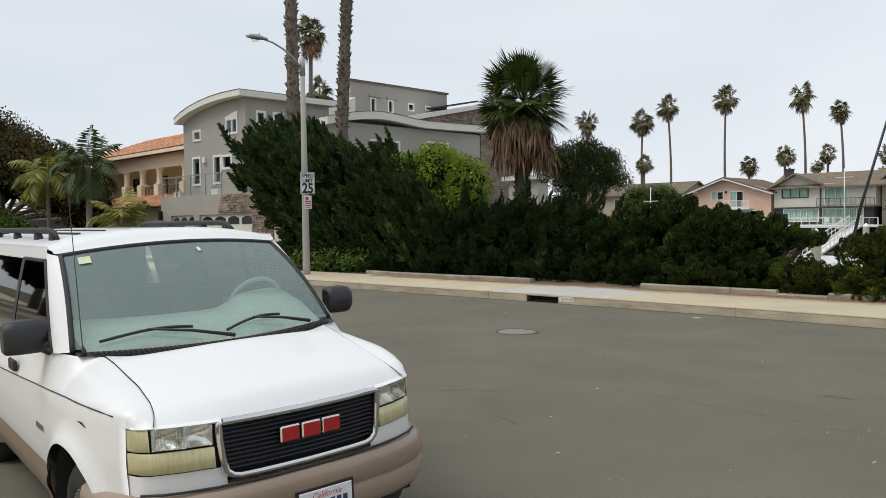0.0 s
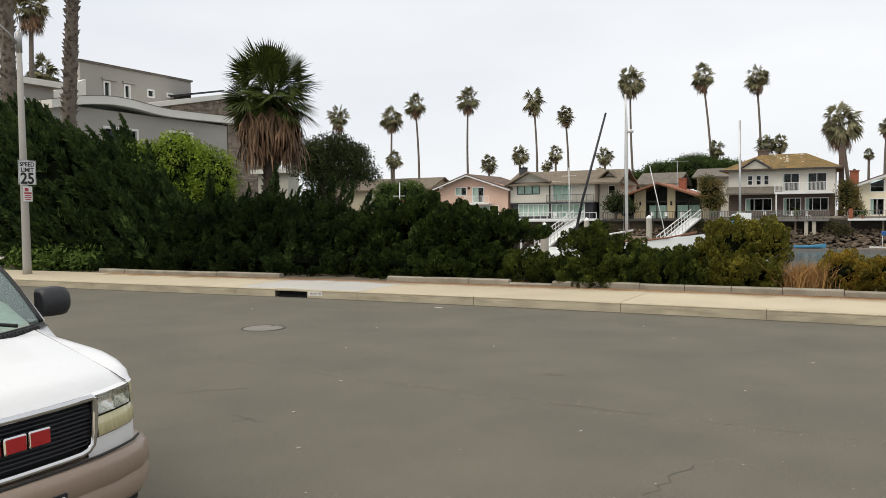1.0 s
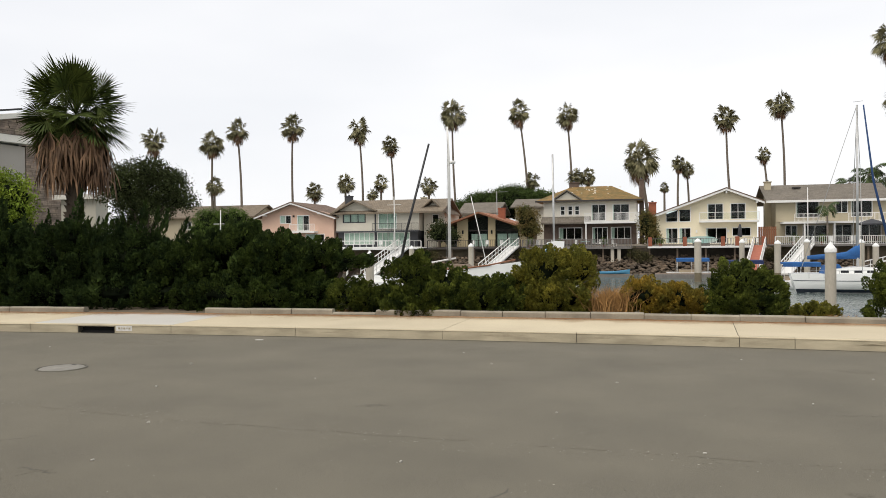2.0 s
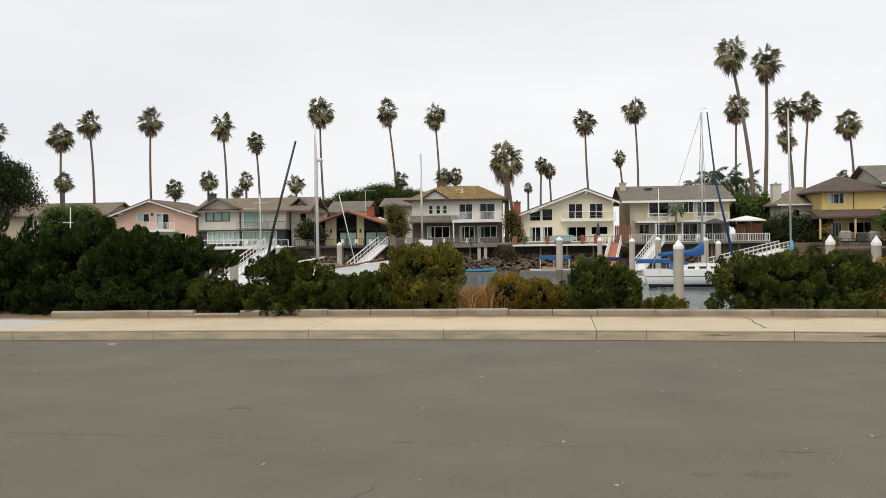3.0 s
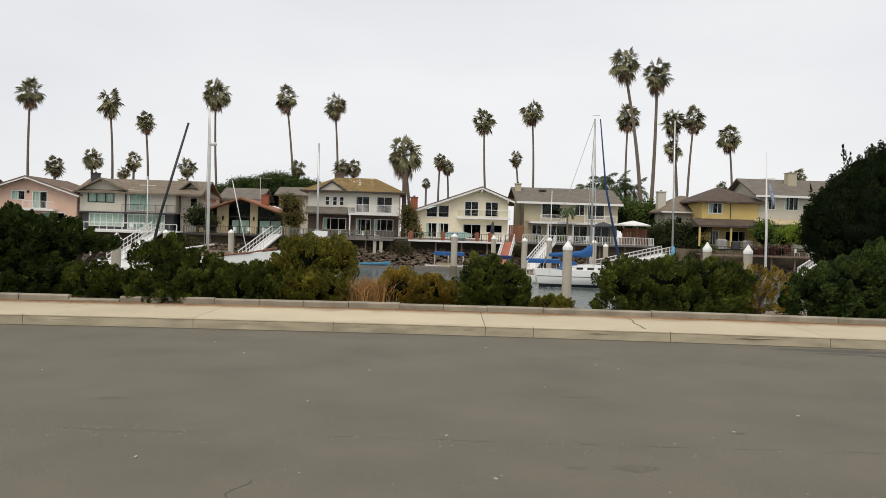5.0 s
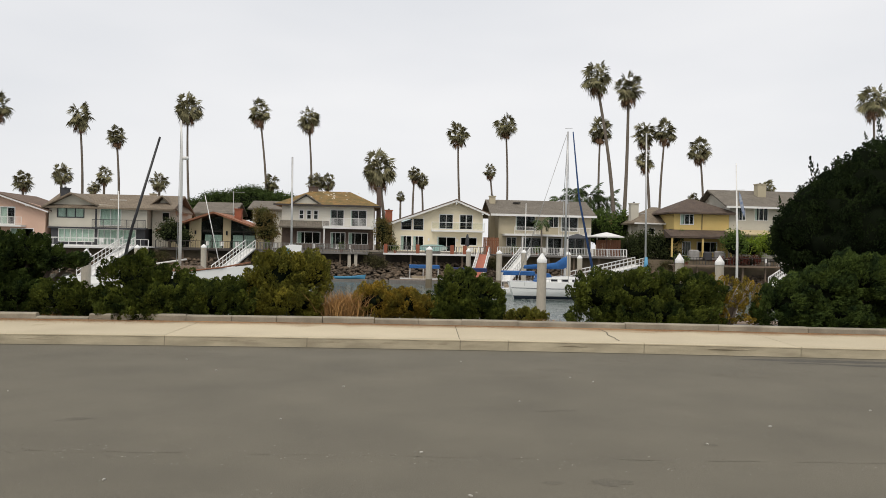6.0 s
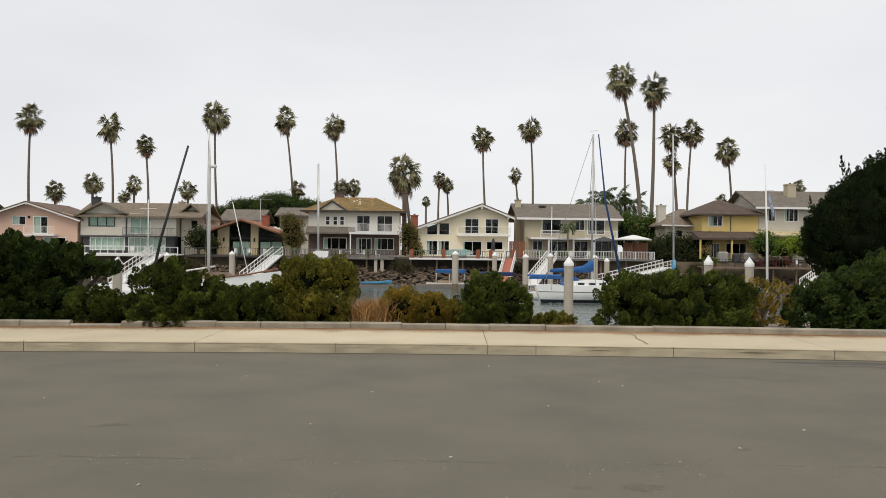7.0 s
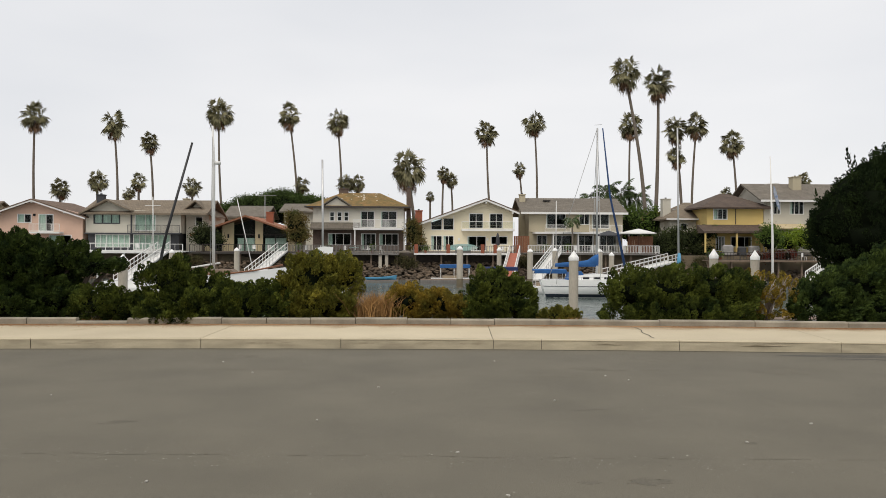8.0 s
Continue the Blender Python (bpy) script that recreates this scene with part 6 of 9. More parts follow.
def build_van():
    m = Matrix.Translation((-3.417, 2.341, -0.023)) @ Matrix.Rotation(radians(-5.73), 4, "Z") @ Matrix.Rotation(radians(1.94), 4, "X")
    van = thing("van", "white passenger van with tan bumper and roof rack, parked", "van", m)
    both = (1, -1)
    xs = sorted({*steps(-0.215, -4.75, 90), *[ax + ARCH_R * math.cos(k * math.pi / 16) for ax, _ in AXLES for k in range(17)]}, reverse=True)
    # hull: sides in white above the rocker cladding, tan below
    split = 0.56
    for sgn in both:
        up, low = Shape(), Shape()

        def skin(x, v):
            zb = max(split if x < -1.25 else 0.60 if x > -0.6 else split, van_bottom(x))
            zc = max(crease(x), zb + 0.02)
            if v <= 0.6:
                z = zb + (zc - zb) * v / 0.6
                return (x, sgn * van_side(x, z), z)
            k = (v - 0.6) / 0.4
            a = k * math.pi / 2
            bl = interp(x, [(-1.2, 0.0), (-0.5, 0.8)])
            wide, tall = (1 - math.cos(a)) * bl + k * (1 - bl), math.sin(a) * bl + k * (1 - bl)
            y0, y1 = van_side(x, zc), min(seam_y(x) + 0.001, van_side(x, 1.235) - 0.02)
            return (x, sgn * (y0 + (y1 - y0) * wide), zc + (belt(x) - zc) * tall + 0.0175 * bl * math.sin(k * math.pi))

        def wing(x, v):
            """The flank, and past its front edge the wing's tip sloping down to the corner lamp."""
            if x <= -0.215 or v < 0.6:
                return skin(min(x, -0.215), v)
            q = (x + 0.215) / 0.125
            _, y, z = skin(-0.215, v)
            y = abs(y)
            y0, y1 = abs(skin(-0.215, 0.6)[1]), seam_y(-0.215)
            w = (y - y0) / (y1 - y0)
            end = min(van_front(min(y0 + (seam_y(-0.10) - y0) * w, 0.823)) - 0.004, -0.09)
            xx = -0.215 + (end + 0.215) * q
            drop = (belt(x) - 0.984) / (belt(-0.215) - 0.984)
            return (xx, sgn * (y0 + (seam_y(xx) + 0.001 - y0) * w), 0.984 + (z - 0.984) * drop)

        patch(up, wing, sorted({*xs, *steps(-0.20, -0.09, 8), *steps(-0.92, -1.2, 12)}, reverse=True), steps(0, 1, 20))
        side = part("body_side", up, VANW, van)

        def cladding(x, v):
            zb = van_bottom(x, 0.30)
            z = zb + (max(split, zb) - zb) * v
            return (x, sgn * (van_side(x, z) + 0.012 * math.sin(math.pi * min(1, v * 1.1))), z)

        patch(low, cladding, [x for x in xs if x < -1.25], steps(0, 1, 5))
        part("cladding", low, VANT, van, "tan lower body panel")
        # pressed line along the flank
        line = Shape().tube([(x, sgn * (van_side(x, crease(x)) + 0.002), crease(x)) for x in steps(-0.3, -4.6, 40)], 0.0035, 5)
        part("trim_line", line, RUBBER, side)
        scratch = Shape().tube([(x, sgn * (van_side(x, z) + 0.001), z) for x, z in ((-0.66, 0.955), (-0.6, 0.955), (-0.55, 0.94))], [0.002, 0.006, 0.002], 5)
        if sgn < 0:
            part("scratch", scratch, RUBBER, side)
            for k in range(6):
                a = -1.52 + k * 0.034
                part("badge_bar", Shape().box(a, a + 0.022, -van_side(a, 0.78) - 0.006, -van_side(a, 0.78) + 0.004, 0.765, 0.80), CHROME, side)
        # arch lining
        for ax, az in AXLES:
            lining = Shape()
            patch(lining, lambda a, y: (ax + ARCH_R * math.cos(a), sgn * y, az + ARCH_R * math.sin(a)), steps(-0.3, math.pi + 0.3, 16), [0.55, van_side(ax, 0.75) - 0.01])
            lining.add([(ax + ARCH_R * math.cos(a), sgn * 0.56, az + ARCH_R * math.sin(a)) for a in steps(-0.3, math.pi + 0.3, 16)], [tuple(range(17))])
            part("arch_liner", lining, RUBBER, van)
        # wheels
        for ax, az in AXLES:
            n, prof = 28, [(0.20, 0.0), (0.215, 0.012), (0.30, 0.012), (0.335, -0.01), (0.345, -0.04), (0.345, -0.19), (0.30, -0.22)]
            ty = Shape()
            patch(ty, lambda i, j: (ax + prof[j][0] * math.cos(i * math.tau / n), sgn * (0.90 + prof[j][1]), az + prof[j][0] * math.sin(i * math.tau / n)), list(range(n + 1)), list(range(len(prof))))
            wheel = part("wheel", ty, RUBBER, van, "black tyre on a chromed steel rim")
            rp = [(0.0, -0.012), (0.055, -0.008), (0.065, -0.045), (0.12, -0.055), (0.165, -0.04), (0.185, -0.005), (0.205, 0.006), (0.21, -0.02)]
            rim = Shape()
            patch(rim, lambda i, j: (ax + rp[j][0] * math.cos(i * math.tau / n), sgn * (0.90 + rp[j][1]), az + rp[j][0] * math.sin(i * math.tau / n)), list(range(n + 1)), list(range(len(rp))))
            part("rim", rim, CHROME, wheel, "chromed rim")
    # floor and rear
    part("underbody", Shape().box(-4.6, -0.25, -0.55, 0.55, 0.28, 0.42), RUBBER, van)
    rear = Shape()
    patch(rear, lambda y, z: (-4.75 - 0.04 * (1 - (y / 0.88) ** 2), y * (1 if z < 1.24 else 1 - 0.2 * (z - 1.24) / 0.6), z), steps(-0.88, 0.88, 8), steps(0.45, 1.84, 8))
    part("rear_door", rear, VANW, van)
    # bonnet
    hood = Shape()

    def bonnet(u, v):
        y = v * (seam_y(max(-0.94, -0.94 + 0.85 * u)) - 0.0005)
        xa, xb = glass_low(y).x + 0.105, van_front(y) - 0.016
        x = xa + (xb - xa) * u
        z = belt(-0.94 + 0.85 * u) + 0.006 + 0.045 * (1 - v * v) * (1 - 0.3 * u)
        if u < 0.14:
            z -= (0.04 * (1 - v * v) + 0.03 * (1 - v ** 4)) * (1 - u / 0.14) ** 1.5
        if u > 0.86:
            z -= 0.042 * ((u - 0.86) / 0.14) ** 2 * (1 - 0.75 * v ** 4)
        return (x, y, z)

    patch(hood, bonnet, steps(0, 1, 24), steps(-1, 1, 24))
    part("bonnet", hood, VANW, van)
    # dark gap round the bonnet
    for sgn in both:
        part("bonnet_gap", Shape().tube([(x, sgn * seam_y(x), belt(x) + 0.0055) for x in steps(-0.94, -0.10, 30)], 0.0022, 5), RUBBER, van)
    # cowl with its louvres
    cowl = Shape()
    patch(cowl, lambda u, y: tuple(glass_low(y * 0.98) + Vector((0.11 * u - 0.01, 0, -0.004 - 0.012 * u))), [0, 1], steps(-0.84, 0.84, 20))
    cw = part("cowl", cowl, PLASTIC, van)
    for k in range(56):
        y = -0.74 + 1.48 * k / 55
        p = glass_low(y)
        part("louvre", Shape().box(p.x + 0.02, p.x + 0.098, y - 0.006, y + 0.006, p.z - 0.02, p.z + 0.002), RUBBER, cw)
    # windscreen, its seal, the pillars
    ws = Shape()
    patch(ws, lambda u, v: tuple(glass_low(0.815 * v).lerp(glass_top(0.705 * v), u) + Vector((0.035, 0, 0.03)) * math.sin(u * math.pi)), steps(0.02, 0.98, 12), steps(-1, 1, 18))
    screen = part("windscreen", ws, SCREEN, van, "large raked windscreen with a green tint")
    seal = Shape()
    for a, b in (((-1, 0), (-1, 1)), ((1, 0), (1, 1))):
        pts = [glass_low(0.83 * a[0]).lerp(glass_top(0.72 * a[0]), u) + Vector((0.035, 0, 0.03)) * math.sin(u * math.pi) for u in steps(0, 1, 12)]
        seal.tube(pts, 0.016, 6)
    seal.tube([glass_top(y) for y in steps(-0.72, 0.72, 18)], 0.014, 6)
    part("seal", seal, RUBBER, screen)
    part("sticker", Shape().add([glass_low(0.815 * v).lerp(glass_top(0.705 * v), u) + Vector((0.042, 0, 0.036)) * math.sin(u * math.pi) + Vector((0.004, 0, 0.004)) for u, v in ((0.84, -0.9), (0.84, -0.80), (0.93, -0.80), (0.93, -0.9))], [(0, 1, 2, 3)]), STICKER, screen)
    part("tag", Shape().add([glass_low(0.815 * v).lerp(glass_top(0.705 * v), u) + Vector((0.042, 0, 0.036)) * math.sin(u * math.pi) + Vector((0.004, 0, 0.004)) for u, v in ((0.86, 0.13), (0.86, 0.16), (0.91, 0.16), (0.91, 0.13))], [(0, 1, 2, 3)]), PLATE, screen)
    # roof
    roof = Shape()

    def roof_pt(x, v):
        w = 0.775 if x < -1.8 else 0.74 + 0.035 * min(1, (-1.62 - x) / 0.2)
        t = glass_top(0.72 * v)
        z = 1.905 - 0.085 * abs(v) ** 2.6 - 0.045 * max(0, (x + 2.0) / 0.35) ** 2
        if x > -1.75:
            k = (x + 1.75) / 0.1
            return (x - 0.075 * v * v * k, v * w, z + (t.z + 0.012 - z) * min(1, max(0, k)))
        return (x, v * w, z)

    patch(roof, roof_pt, [-1.645, -1.67, -1.70, -1.75, -1.8, -1.9, -2.0, -2.3, -3.0, -3.8, -4.5, -4.72], steps(-1, 1, 22))
    rf = part("roof", roof, VANW, van)
    for sgn in both:
        # door surround, pillars and side glass
        def side_pt(x, z):
            k = (z - 1.235) / (1.82 - 1.235)
            return (x, sgn * (0.90 + (0.772 - 0.90) * max(0.0, k) ** 1.15), z)

        ax = lambda z: -1.13 - 0.57 * (z - 1.235) / 0.55
        frame = Shape()

        def pillar_pt(u, k):
            e = glass_low(0.842).lerp(glass_top(0.728), u) + Vector((0.03, 0, 0.026)) * math.sin(u * math.pi)
            e = Vector((e.x, sgn * e.y, e.z))
            z = 1.232 + 0.56 * u
            f = Vector(side_pt(ax(z) - 0.125, z))
            m = (e + f) / 2 + Vector((0.012, sgn * 0.022, 0.0))
            return tuple((e, m, f)[k])

        patch(frame, pillar_pt, steps(0, 1, 10), [0, 1, 2])
        part("pillar", frame, VANW, van)
        top = Shape()
        patch(top, lambda x, z: side_pt(x, z), steps(-1.80, -4.72, 20), [1.735, 1.78, 1.825])
        part("roof_rail_panel", top, VANW, van)
        for a, w in ((-2.42, 0.09), (-3.5, 0.08), (-4.62, 0.16)):
            pillars = Shape()
            patch(pillars, lambda x, z: tuple(Vector(side_pt(x, z)) + Vector((0, sgn * 0.003, 0))), [a - w / 2, a + w / 2], steps(1.235, 1.74, 4))
            part("door_pillar", pillars, PLASTIC, van)
        glass = Shape()
        patch(glass, lambda x, k: side_pt(min(x, ax(1.235 + 0.5 * k) - 0.12), 1.24 + 0.5 * k), steps(-1.22, -4.6, 20), steps(0, 1, 4))
        sg = part("side_window", glass, DARKGLASS, van, "side glass darkened to carry the dim cabin")
        edge = Shape().tube([side_pt(ax(z) - 0.125, z) for z in steps(1.24, 1.735, 8)], 0.013, 6)
        edge.tube([side_pt(x, 1.735) for x in steps(ax(1.735) - 0.125, -2.4, 6)], 0.013, 6).tube([side_pt(x, 1.24) for x in steps(-1.25, -2.4, 6)], 0.014, 6)
        part("window_seal", edge, RUBBER, sg)
        # rack
        rr = Shape().tube([(-2.16, sgn * 0.63, 1.865), (-2.28, sgn * 0.63, 1.908), (-2.42, sgn * 0.63, 1.918), (-4.3, sgn * 0.63, 1.918), (-4.45, sgn * 0.63, 1.86)], [0.012, 0.022, 0.022, 0.022, 0.012], 8)
        rack = part("roof_rack_rail", rr, RUBBER, van, "black roof rack rail on short feet")
        for a in (-2.28, -2.75, -3.5, -4.3):
            foot = Shape().prism([(a + 0.08, 1.84), (a - 0.06, 1.84), (a - 0.03, 1.915), (a + 0.0, 1.915)], sgn * 0.63 - 0.022, sgn * 0.63 + 0.022)
            part("rack_foot", foot, RUBBER, rack)
        for k in range(3):
            y = sgn * (0.12 + 0.17 * k)
            part("roof_strip", Shape().box(-4.3, -2.3, y - 0.012, y + 0.012, 1.885 - 0.03 * (abs(y) > 0.4), 1.907 - 0.012 * (abs(y) > 0.4)), RUBBER, rf)
        # mirror
        mm = Shape()
        cx, cy, cz = -1.42, (1.10 if sgn > 0 else -1.0), 1.318
        wd = 0.80 if sgn > 0 else 1.0
        rings = [(-0.125, 0.75), (-0.11, 0.95), (-0.055, 1.0), (0.055, 1.0), (0.10, 0.92), (0.125, 0.7)]
        sec = [(-0.07, -0.085), (-0.07, 0.085), (-0.045, 0.10), (0.03, 0.095), (0.06, 0.06), (0.07, 0), (0.06, -0.06), (0.03, -0.095), (-0.045, -0.10)]
        patch(mm, lambda i, j: (cx + sec[j % 9][0] * rings[i][1], cy + rings[i][0] * wd, cz + sec[j % 9][1] * rings[i][1]), list(range(6)), list(range(10)))
        mm.add([(cx + a * 0.75, cy - 0.125 * wd, cz + b * 0.75) for a, b in sec], [tuple(range(9))]).add([(cx + a * 0.7, cy + 0.125 * wd, cz + b * 0.7) for a, b in sec], [tuple(range(9))])
        mir = part("door_mirror", mm, PLASTIC, van, "large dark grey door mirror")
        arm = Shape().tube([(-1.42, sgn * 0.93, 1.285), (-1.40, sgn * 0.90, 1.26), (-1.38, sgn * 0.865, 1.25)], [0.05, 0.05, 0.06], 8)
        part("arm", arm, PLASTIC, mir)
        # headlamps: two tiers that turn round the corner
        def lamp(y0, y1, z0, z1, material, name, out=0.012):
            s = Shape()
            ys = steps(y0, y1, 8)
            lx = lambda y, z: van_front(y) + out - 0.02 * (z - 0.75) / 0.2
            pts = [(lx(y, z), sgn * y, z) for z in (z0, z0 + 0.008, z1 - 0.008, z1) for y in ys]
            pts = [(p[0] - (0.012 if i < 9 or i >= 27 else 0), p[1], p[2]) for i, p in enumerate(pts)]
            s.add(pts, [(r * 9 + k, r * 9 + k + 1, r * 9 + 10 + k, r * 9 + 9 + k) for r in range(3) for k in range(8)], True)
            s.add([(lx(y0, z0), sgn * y0, z0), (lx(y0, z1), sgn * y0, z1), (lx(y0, z1) - 0.08, sgn * y0, z1), (lx(y0, z0) - 0.08, sgn * y0, z0)], [(0, 1, 2, 3)])
            s.add([(lx(y1, z0), sgn * y1, z0), (lx(y1, z1), sgn * y1, z1), (lx(y1, z1) - 0.06, sgn * y1, z1), (lx(y1, z0) - 0.06, sgn * y1, z0)], [(0, 1, 2, 3)])
            return part(name, s, material, van)
        a = lamp(0.478, 0.745, 0.872, 0.982, LENSCLEAR, "headlight")
        bowl = Shape()
        patch(bowl, lambda y, z: (van_front(y) - 0.006 - 0.05 * abs(math.sin((y - 0.482) / 0.26 * math.tau)) ** 0.6 * (1 - ((z - 0.927) / 0.055) ** 2), sgn * y, z), steps(0.482, 0.742, 24), steps(0.874, 0.980, 10))
        part("reflector", bowl, REFLECTOR, a, "bright twin reflector bowls")
        tagged(a, label="clear ribbed headlight")
        lamp(0.752, 0.823, 0.872, 0.978, LENSY, "corner_lamp")
        b = lamp(0.478, 0.823, 0.762, 0.864, LENSY, "parking_light")
        tagged(b, label="yellowed lower lamp lens")
        ribs = Shape()
        for k in range(12):
            y = 0.60 + k * 0.0118
            ribs.box(van_front(y) - 0.002, van_front(y) + 0.017, sgn * y - 0.0018, sgn * y + 0.0018, 0.882, 0.974)
        part("lens_ribs", ribs, LENSCLEAR, a)
        # front panel behind and under the lamps
        pan = Shape()
        patch(pan, lambda y, z: (van_front(y) - 0.012, sgn * y, z), [0.42, 0.468, 0.55, 0.62, 0.69, 0.75, 0.78, 0.80, 0.823], [0.60, 0.70, 0.755])
        part("front_panel", pan, VANW, van)
        back = Shape()
        patch(back, lambda y, z: (van_front(y) - 0.065, sgn * y, z), [0.42, 0.468, 0.55, 0.62, 0.69, 0.75, 0.78, 0.80, 0.823], [0.755, 0.86, 0.955])
        part("lamp_housing", back, GRILLE, van)
        cap = Shape()
        cap_x = lambda y, k: (van_front(y) - 0.004, van_front(y) - 0.03, min(van_front(y) - 0.06, -0.27))[k]
        patch(cap, lambda y, k: (cap_x(y, k), sgn * y * (1, 1.005, 1.015)[k], (0.982, 0.992, 0.998)[k]), [0.42, 0.5, 0.58, 0.66, 0.72, 0.76, 0.80, 0.823], [0, 1, 2])
        part("lamp_cap", cap, VANW, van)
    # grille
    opening = Shape()
    patch(opening, lambda y, z: (van_front(y) - 0.05, y, z), steps(-0.46, 0.46, 8), [0.70, 0.99])
    grille = part("grille", opening, GRILLE, van, "black slatted grille in a chrome surround")
    for k in range(11):
        z = 0.745 + 0.022 * k
        part("slat", patch(Shape(), lambda y, q: (van_front(y) + (-0.012, 0.006, -0.03)[q], y, z + (0.004, -0.002, -0.005)[q]), steps(-0.44, 0.44, 10), [0, 1, 2]), GRILLE, grille)
    ring = []
    for y, z in [(yy, 0.982 - 0.0 * yy) for yy in steps(-0.44, 0.44, 10)] + [(0.458, 0.97), (0.455, 0.9), (0.445, 0.8), (0.43, 0.74), (0.40, 0.715)] + [(yy, 0.706) for yy in steps(0.36, -0.36, 8)] + [(-0.40, 0.715), (-0.43, 0.74), (-0.445, 0.8), (-0.455, 0.9), (-0.458, 0.97)]:
        ring.append((van_front(y) + 0.012, y, z))
    ring.append(ring[0])
    surround = Shape().tube(ring, 0.019, 8, caps=False)
    part("grille_surround", surround, CHROME, grille, "chrome surround")
    # three plain red emblem blocks with a bright edge
    for y0, y1 in ((0.195, 0.085), (0.075, -0.035), (-0.045, -0.155)):
        xx = van_front((y0 + y1) / 2)
        w = abs(y0 - y1) / 2
        em = part("emblem_block", Shape().slab(-w, w, -0.042, 0.042, 0, 0.014, 0.010), CHROME, grille)
        em.matrix_basis = Matrix.Translation((xx + 0.012, (y0 + y1) / 2, 0.862)) @ Matrix.Rotation(radians(90), 4, "Z") @ Matrix.Rotation(radians(90), 4, "X")
        part("emblem_face", Shape().slab(-w + 0.007, w - 0.007, -0.035, 0.035, 0.0142, 0.018, 0.003), BADGE, em, "plain red emblem face")
    # bumper: a swept section
    path = [(-0.60, -0.955), (-0.40, -0.95), (-0.24, -0.92), (-0.13, -0.87), (-0.03, -0.76), (0.055, -0.55), (0.095, -0.28), (0.105, 0.0)]
    path = path + [(x, -y) for x, y in reversed(path[:-1])]
    secn = [(-0.13, 0.655), (-0.05, 0.655), (-0.012, 0.635), (0.0, 0.60), (0.0, 0.515), (-0.012, 0.505), (-0.012, 0.495), (-0.004, 0.485), (-0.01, 0.40), (-0.03, 0.365), (-0.08, 0.345)]
    nrm = []
    for i in range(len(path)):
        a, b = Vector(path[max(0, i - 1)]), Vector(path[min(len(path) - 1, i + 1)])
        d = (b - a).normalized()
        nrm.append(Vector((d.y, -d.x)))
    bs = Shape()
    patch(bs, lambda i, j: (path[i][0] + nrm[i].x * secn[j][0], path[i][1] + nrm[i].y * secn[j][0], secn[j][1] + 0.02 * (1 - abs(path[i][1]) / 0.95)), list(range(len(path))), list(range(len(secn))))
    bump = part("front_bumper", bs, VANT, van, "tan moulded front bumper")
    val = Shape()
    patch(val, lambda i, j: (path[i][0] + nrm[i].x * (-0.09 - 0.05 * j), path[i][1] + nrm[i].y * (-0.09 - 0.05 * j), 0.36 - 0.12 * j), list(range(2, len(path) - 2)), [0, 1])
    part("air_dam", val, RUBBER, bump)
    gapb = Shape().tube([(van_front(y) + 0.03, y, 0.672) for y in steps(-0.80, 0.80, 20)], 0.007, 6)
    part("bumper_gap", gapb, RUBBER, bump)
    # plate with plain bars for its number
    pl = Shape().slab(-0.155, 0.155, -0.078, 0.078, 0, 0.006, 0.004)
    plate = part("licence_plate", pl, PLATE, van, "white licence plate with dark characters")
    plate.matrix_basis = Matrix.Translation((0.112, 0.06, 0.475)) @ Matrix.Rotation(radians(90), 4, "Z") @ Matrix.Rotation(radians(90), 4, "X")
    part("plate_recess", Shape().box(-0.17, 0.17, -0.09, 0.09, -0.02, -0.001), GRILLE, plate)
    for k in range(7):
        part("plate_bar", Shape().box(-0.13 + k * 0.038, -0.104 + k * 0.038, -0.05, 0.02, 0.006, 0.008), INK, plate)
    fc = bpy.data.curves.new("word", "FONT")
    fc.body, fc.size, fc.align_x, fc.align_y, fc.shear = "California", 0.045, "CENTER", "CENTER", 0.35
    fob = bpy.data.objects.new("word", fc)
    scene.collection.objects.link(fob)
    fob.matrix_basis = Matrix()
    bpy.context.view_layer.update()
    wm = bpy.data.meshes.new_from_object(fob.evaluated_get(bpy.context.evaluated_depsgraph_get()))
    bpy.data.objects.remove(fob)
    w = part("word", wm, REDINK, plate, "red word reading California")
    w.matrix_basis = pose(0, 0.048, 0.0075)
    # wipers and aerial
    for y0, y1, yo in ((-0.70, -0.18, 0.05), (0.02, 0.42, 0.62)):
        b = Shape()
        onglass = lambda y, u: glass_low(y).lerp(glass_top(y * 0.86), u) + Vector((0.035, 0, 0.03)) * math.sin(u * math.pi) + Vector((0.02, 0, 0.02))
        pts = [onglass(y0 + (y1 - y0) * k / 8, 0.05 + 0.075 * math.sin(k / 8 * math.pi * 0.7)) for k in range(9)]
        b.tube(pts, 0.009, 6)
        wip = part("wiper", b, RUBBER, van, "black windscreen wiper")
        part("wiper_arm", Shape().tube([onglass(yo, 0.02) + Vector((0.03, 0, -0.01)), onglass((yo + (y0 + y1) / 2) / 2, 0.07) + Vector((0.015, 0, 0.01)), pts[4] + Vector((0.004, 0, 0.006))], [0.012, 0.009, 0.006], 6), RUBBER, wip)
    base = Vector((-1.02, -0.79, 1.225))
    part("aerial", Shape().tube([base, base + Vector((0, 0, 0.03)), base + Vector((-0.02, 0, 0.06)), base + Vector((-0.10, -0.005, 0.98))], [0.018, 0.014, 0.003, 0.002], 6), RUBBER, van, "thin whip aerial")
    # cabin
    dash = Shape()
